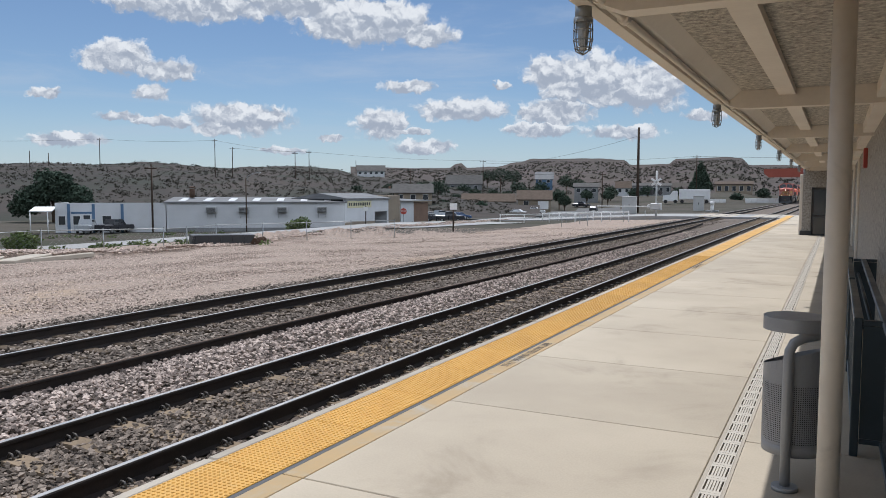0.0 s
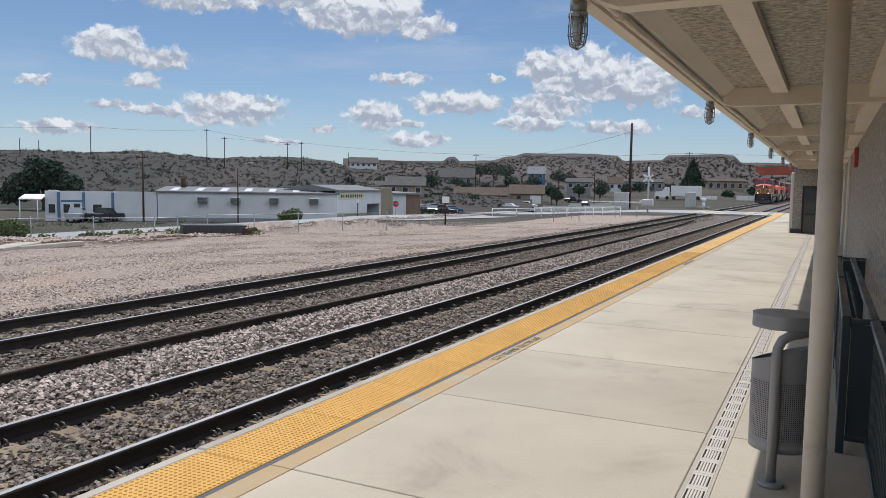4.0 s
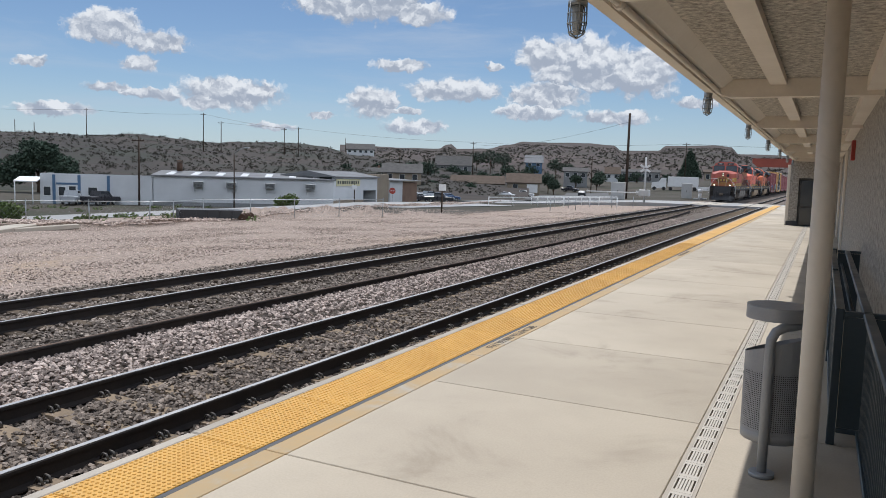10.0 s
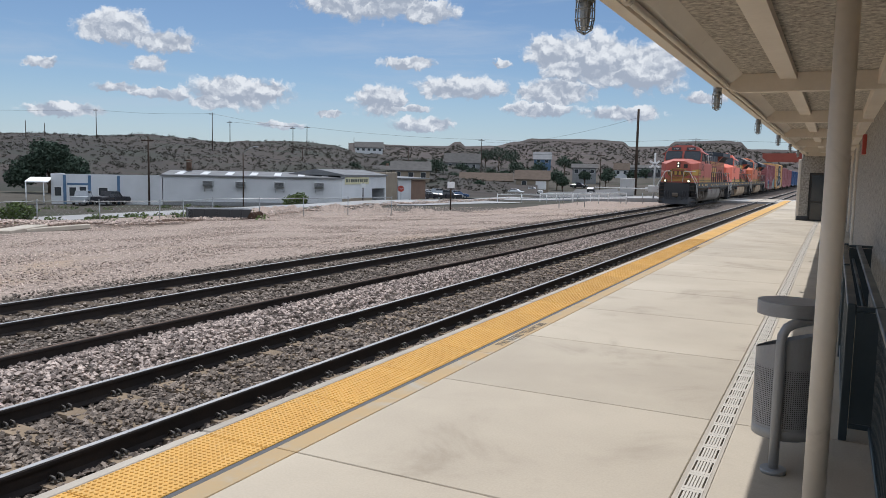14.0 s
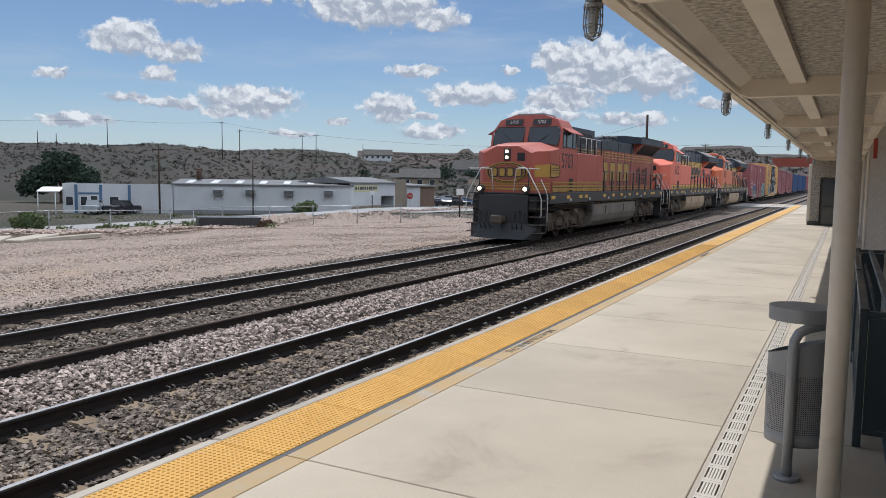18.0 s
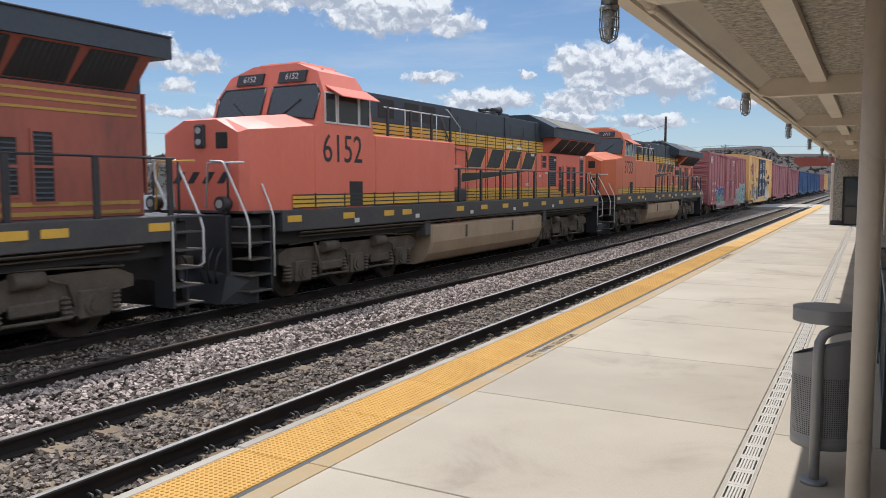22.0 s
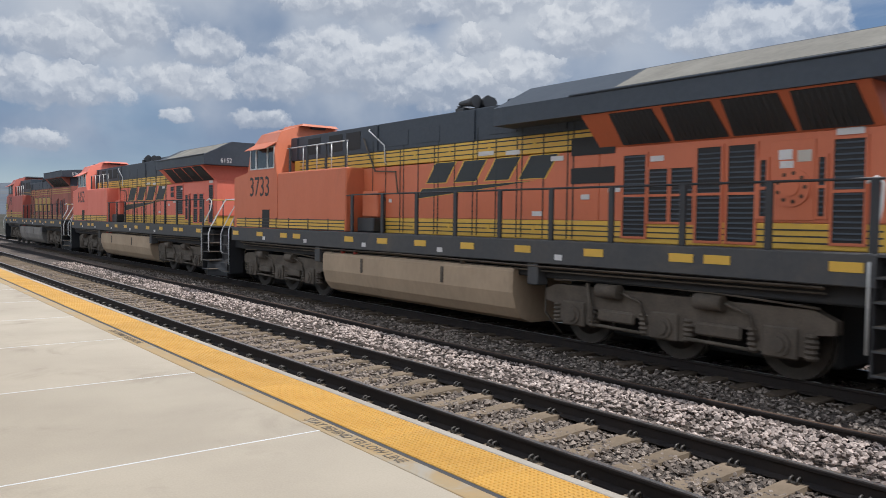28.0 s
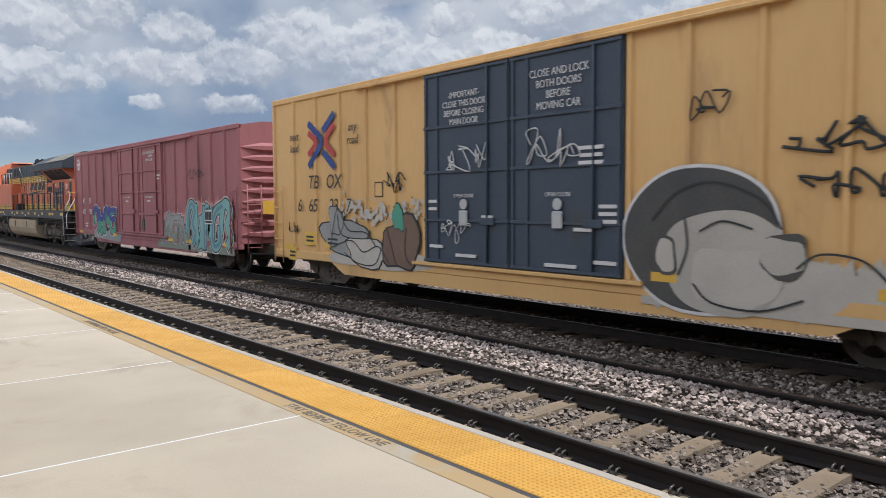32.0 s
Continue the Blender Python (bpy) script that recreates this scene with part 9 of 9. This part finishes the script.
# sprayed shapes along the sill
shapes = []
for k, (cy, cz, ry, rz, m) in enumerate(((3.6, 1.35, 0.95, 0.42, "tag_grey"), (3.2, 1.75, 0.28, 0.35, "tag_grey"), (4.5, 1.05, 0.8, 0.30, "tag_pale"), (5.85, 1.3, 0.62, 0.55, "brick_wall"), (5.75, 1.85, 0.18, 0.28, "tag_green"))):
    p = blob_poly(cy, cz, ry, rz, seed=40 + k, wob=0.2)
    shapes += [("letter_dark", outline_of(p, (1.06, 1.08))), (m, p)]
sprayed(yel, W + 0.058, [("tag_pale", blob_poly(4.9, 0.98, 1.7, 0.34, 40, 0.22, 3, 2.2))] + shapes, "grey and brown sprayed shapes along the sill")
dome = blob_poly(12.95, 1.62, 1.25, 1.02, 40, 0.03, 5, 2.2)
face = blob_poly(13.35, 1.32, 0.92, 0.76, 40, 0.05, 8, 2.3)
shapes = [("tag_pale", blob_poly(13.5, 1.12, 1.45, 0.50, 40, 0.12, 9, 3)), ("letter_white", outline_of(dome, (1.04, 1.05))), ("tag_dark", dome), ("tag_grey2", face), ("tag_pale", blob_poly(13.5, 1.10, 0.62, 0.46, seed=4)), ("tag_dark", blob_poly(14.22, 1.45, 0.33, 0.29, seed=6)), ("tag_grey2", blob_poly(14.2, 1.45, 0.29, 0.25, seed=7)), ("tag_dark", blob_poly(12.42, 1.38, 0.20, 0.30, seed=12)), ("tag_pale", blob_poly(12.43, 1.38, 0.15, 0.25, seed=12))]
M["tag_grey2"] = surface("light_grey_spray_paint", (0.36, 0.33, 0.28), (0.46, 0.42, 0.36), 0.75, bump=0, big=1.1)
faded(yel, W + 0.0568, 12.0, 15.9, 0.62, 1.35, "tag_pale", 21)
sprayed(yel, W + 0.058, shapes, "large grey sprayed rounded shapes with a white outline")
b = bmesh.new()
for y in (0.9, 4.0, 12.4, 15.6, 17.4):
    box(b, W + 0.064, W + 0.071, y - 0.22, y + 0.22, 0.98, 1.12)
part("reflectors", b, "loco_yellow", yel)
b = bmesh.new()
bbox(b, W + 0.002, W + 0.014, 4.78, 5.10, 2.30, 2.64, 0.003)
placard = part("placard", b, "rust", yel, "small stencilled placard")
b = bmesh.new()
bbox(b, W + 0.013, W + 0.018, 4.81, 5.07, 2.33, 2.61, 0.002)
part("face", b, "boxyellow", placard)
for y, z, w in ((1.95, 1.28, 0.5), (3.05, 1.25, 0.62), (1.05, 0.86, 0.42)):
    b = bmesh.new()
    bbox(b, W + 0.0585, W + 0.064, y - w / 2, y + w / 2, z - 0.17, z + 0.17, 0.002)
    panel = part("data_panel", b, "loco_yellow", yel)
    for k in range(2):
        b = bmesh.new()
        box(b, W + 0.064, W + 0.0655, y - w * 0.36, y + w * 0.36, z + 0.02 - 0.10 * k, z + 0.07 - 0.10 * k)
        part("bar", b, "letter_dark", panel)
# speckled overspray above the sprayed shapes, and contour lines over them
r8 = random.Random(81)
for m, lo, hi, n in (("tag_pale", 0.02, 0.09, 150), ("letter_dark", 0.012, 0.035, 60), ("tag_pale", 0.02, 0.07, 60)):
    b = bmesh.new()
    for k in range(n):
        cy, cz = (r8.uniform(2.9, 6.6), r8.gauss(1.95, 0.16)) if n != 60 or m == "letter_dark" else (r8.uniform(12.0, 15.2), r8.gauss(1.0, 0.3))
        q = r8.uniform(lo, hi)
        xx = W + 0.0582 + 0.00004 * k
        b.faces.new([b.verts.new((xx, cy + q * math.cos(j * 1.047), cz + q * math.sin(j * 1.047))) for j in range(6)])
    tagged(part("speckle", b, m, yel), kind="stuff")
strokes(yel, W + 0.090, [[(12.2, 1.9), (12.6, 2.3), (13.2, 2.45), (13.9, 2.2), (14.2, 1.8)], [(12.9, 1.0), (13.2, 0.75), (13.9, 0.7), (14.5, 0.9)], [(13.0, 1.75), (13.35, 1.9), (13.8, 1.8)], [(12.75, 1.95), (12.8, 1.5), (12.65, 1.1)], [(14.4, 1.3), (14.7, 1.5), (15.2, 1.45), (15.5, 1.2)]], 0.03, (("letter_dark", 0.0),), "")
strokes(yel, W + 0.086, [[(2.95, 1.0), (3.3, 2.05), (3.75, 1.55), (4.5, 1.5), (4.9, 1.2)], [(3.0, 1.1), (3.9, 1.3), (4.4, 1.05), (5.0, 1.2), (5.4, 0.85)], [(3.3, 1.9), (3.45, 1.45), (3.9, 1.35)], [(3.6, 1.0), (4.2, 0.78), (4.9, 0.82), (5.2, 1.4)], [(5.35, 1.6), (5.6, 1.0), (5.7, 0.8)], [(6.05, 1.65), (6.0, 1.1), (6.2, 0.85)]], 0.025, (("letter_dark", 0.0),), "")
VEHICLES.append((yel, YEL_AT))
at = YEL_AT + 18.3 + 2.1
for label, L, top, body in (("faded maroon boxcar with ribbed steel sides", 16.6, 4.6, "maroon"), ("weathered dull maroon boxcar with double doors", 16.6, 4.4, "maroon"), ("weathered blue steel boxcar with ribbed sides", 16.6, 4.3, "boxblue"), ("weathered blue steel boxcar with ribbed sides", 16.6, 4.3, "boxblue"), ("weathered blue steel boxcar with ribbed sides", 16.6, 4.3, "boxblue"), ("faded maroon boxcar with ribbed steel sides", 16.6, 4.5, "maroon"), ("weathered yellow steel boxcar with ribbed sides", 16.6, 4.6, "boxyellow")):
    VEHICLES.append((boxcar(label, L, top, 0.6, body, None, 6.4, 10.2, posts=1.6, simple=True), at))
    at += L + 2.1

# ---- ties and clips, piece by piece ----
def tie_rows(parent, c, y0, y1, pitch, tie_mesh, clip_mesh, jitter, seed):
    r = random.Random(seed)
    n = int((y1 - y0) / pitch)
    for k in range(n):
        y = y0 + k * pitch
        share("tie", tie_mesh, parent, pose(c + r.uniform(-jitter, jitter), y, 0, 0, 0, r.uniform(-1, 1) * jitter * 20))
        if clip_mesh is not None:
            for s in (-0.752, 0.752):
                share("clip", clip_mesh, parent, pose(c + s, y, 0))


t1 = bmesh.new()
loft(t1, [[(-1.30, -0.14, -0.66), (-1.30, 0.14, -0.66), (-1.30, 0.115, BED_Z + 0.012), (-1.30, -0.115, BED_Z + 0.012)], [(-0.5, -0.14, -0.66), (-0.5, 0.14, -0.66), (-0.5, 0.11, BED_Z + 0.010), (-0.5, -0.11, BED_Z + 0.010)], [(0, -0.14, -0.66), (0, 0.14, -0.66), (0, 0.11, BED_Z - 0.012), (0, -0.11, BED_Z - 0.012)], [(0.5, -0.14, -0.66), (0.5, 0.14, -0.66), (0.5, 0.11, BED_Z + 0.010), (0.5, -0.11, BED_Z + 0.010)], [(1.30, -0.14, -0.66), (1.30, 0.14, -0.66), (1.30, 0.115, BED_Z + 0.012), (1.30, -0.115, BED_Z + 0.012)]])
tie_a = mesh_of("tie", t1, "tie")
t2 = bmesh.new()
bbox(t2, -1.30, 1.30, -0.115, 0.115, -0.66, BED_Z + 0.012, 0.012)
tie_b = mesh_of("tie", t2, "woodtie")
cl = bmesh.new()
for s in (-1, 1):
    for dy in (-0.035, 0.035):
        tube(cl, [(s * 0.05, dy, -0.445), (s * 0.075, dy, -0.405), (s * 0.115, dy, -0.41), (s * 0.14, dy, -0.46)], 0.012, 5)
    box(cl, *sorted((s * 0.08, s * 0.13)), -0.05, 0.05, -0.475, -0.452)
clip_a = mesh_of("clip", cl, "clip")
near_ties = thing("near_track_ties", "concrete ties with steel clips half buried in ballast", "ties", kind="structure")
tie_rows(near_ties, TRACK_1, -48, 82, 0.61, tie_a, clip_a, 0.006, 1)
far_ties = thing("far_track_ties", "dark creosoted wooden ties of the far track", "ties", kind="structure")
tie_rows(far_ties, TRACK_2, -58, 82, 0.53, tie_b, None, 0.03, 2)


# ---- what moves ----
FRONT = [(0.0, 203.3), (2.5, 176.5), (5.5, 145.8), (9.0, 110.4), (13.0, 73.4), (16.5, 41.0), (18.0, 26.9), (20.0, 7.8), (22.0, -11.5), (24.0, -30.6), (25.7, -47.0), (27.4, -63.3), (28.4, -72.9), (30.0, -88.0), (32.0, -106.6)]


def front_at(t):
    """Place of the leading headlight along the line, smoothly through the rows above."""
    n = len(FRONT)
    slopes = []
    for i in range(n):
        a, c = FRONT[max(i - 1, 0)], FRONT[min(i + 1, n - 1)]
        slopes.append((c[1] - a[1]) / (c[0] - a[0]))
    for i in range(n - 1):
        (t0, s0), (t1, s1) = FRONT[i], FRONT[i + 1]
        if t0 <= t <= t1:
            h = t1 - t0
            u = (t - t0) / h
            return (2 * u ** 3 - 3 * u ** 2 + 1) * s0 + (u ** 3 - 2 * u ** 2 + u) * h * slopes[i] + (-2 * u ** 3 + 3 * u ** 2) * s1 + (u ** 3 - u ** 2) * h * slopes[i + 1]
    return FRONT[-1][1]


def motions():
    times = [k * 0.5 for k in range(65)]
    for ob, back in VEHICLES:
        walk(ob, [(t, pose(TRACK_2, front_at(t) - 0.9 + back, RAIL_Z)) for t in times])
    fine = [k / 15 for k in range(481)]
    turn = [math.degrees((front_at(0.0) - front_at(t))) for t in fine]
    for ws, y, rad in WHEELS:
        walk(ws, [(t, pose(0, y, rad, a / rad, 0, 0)) for t, a in zip(fine, turn)])


motions()
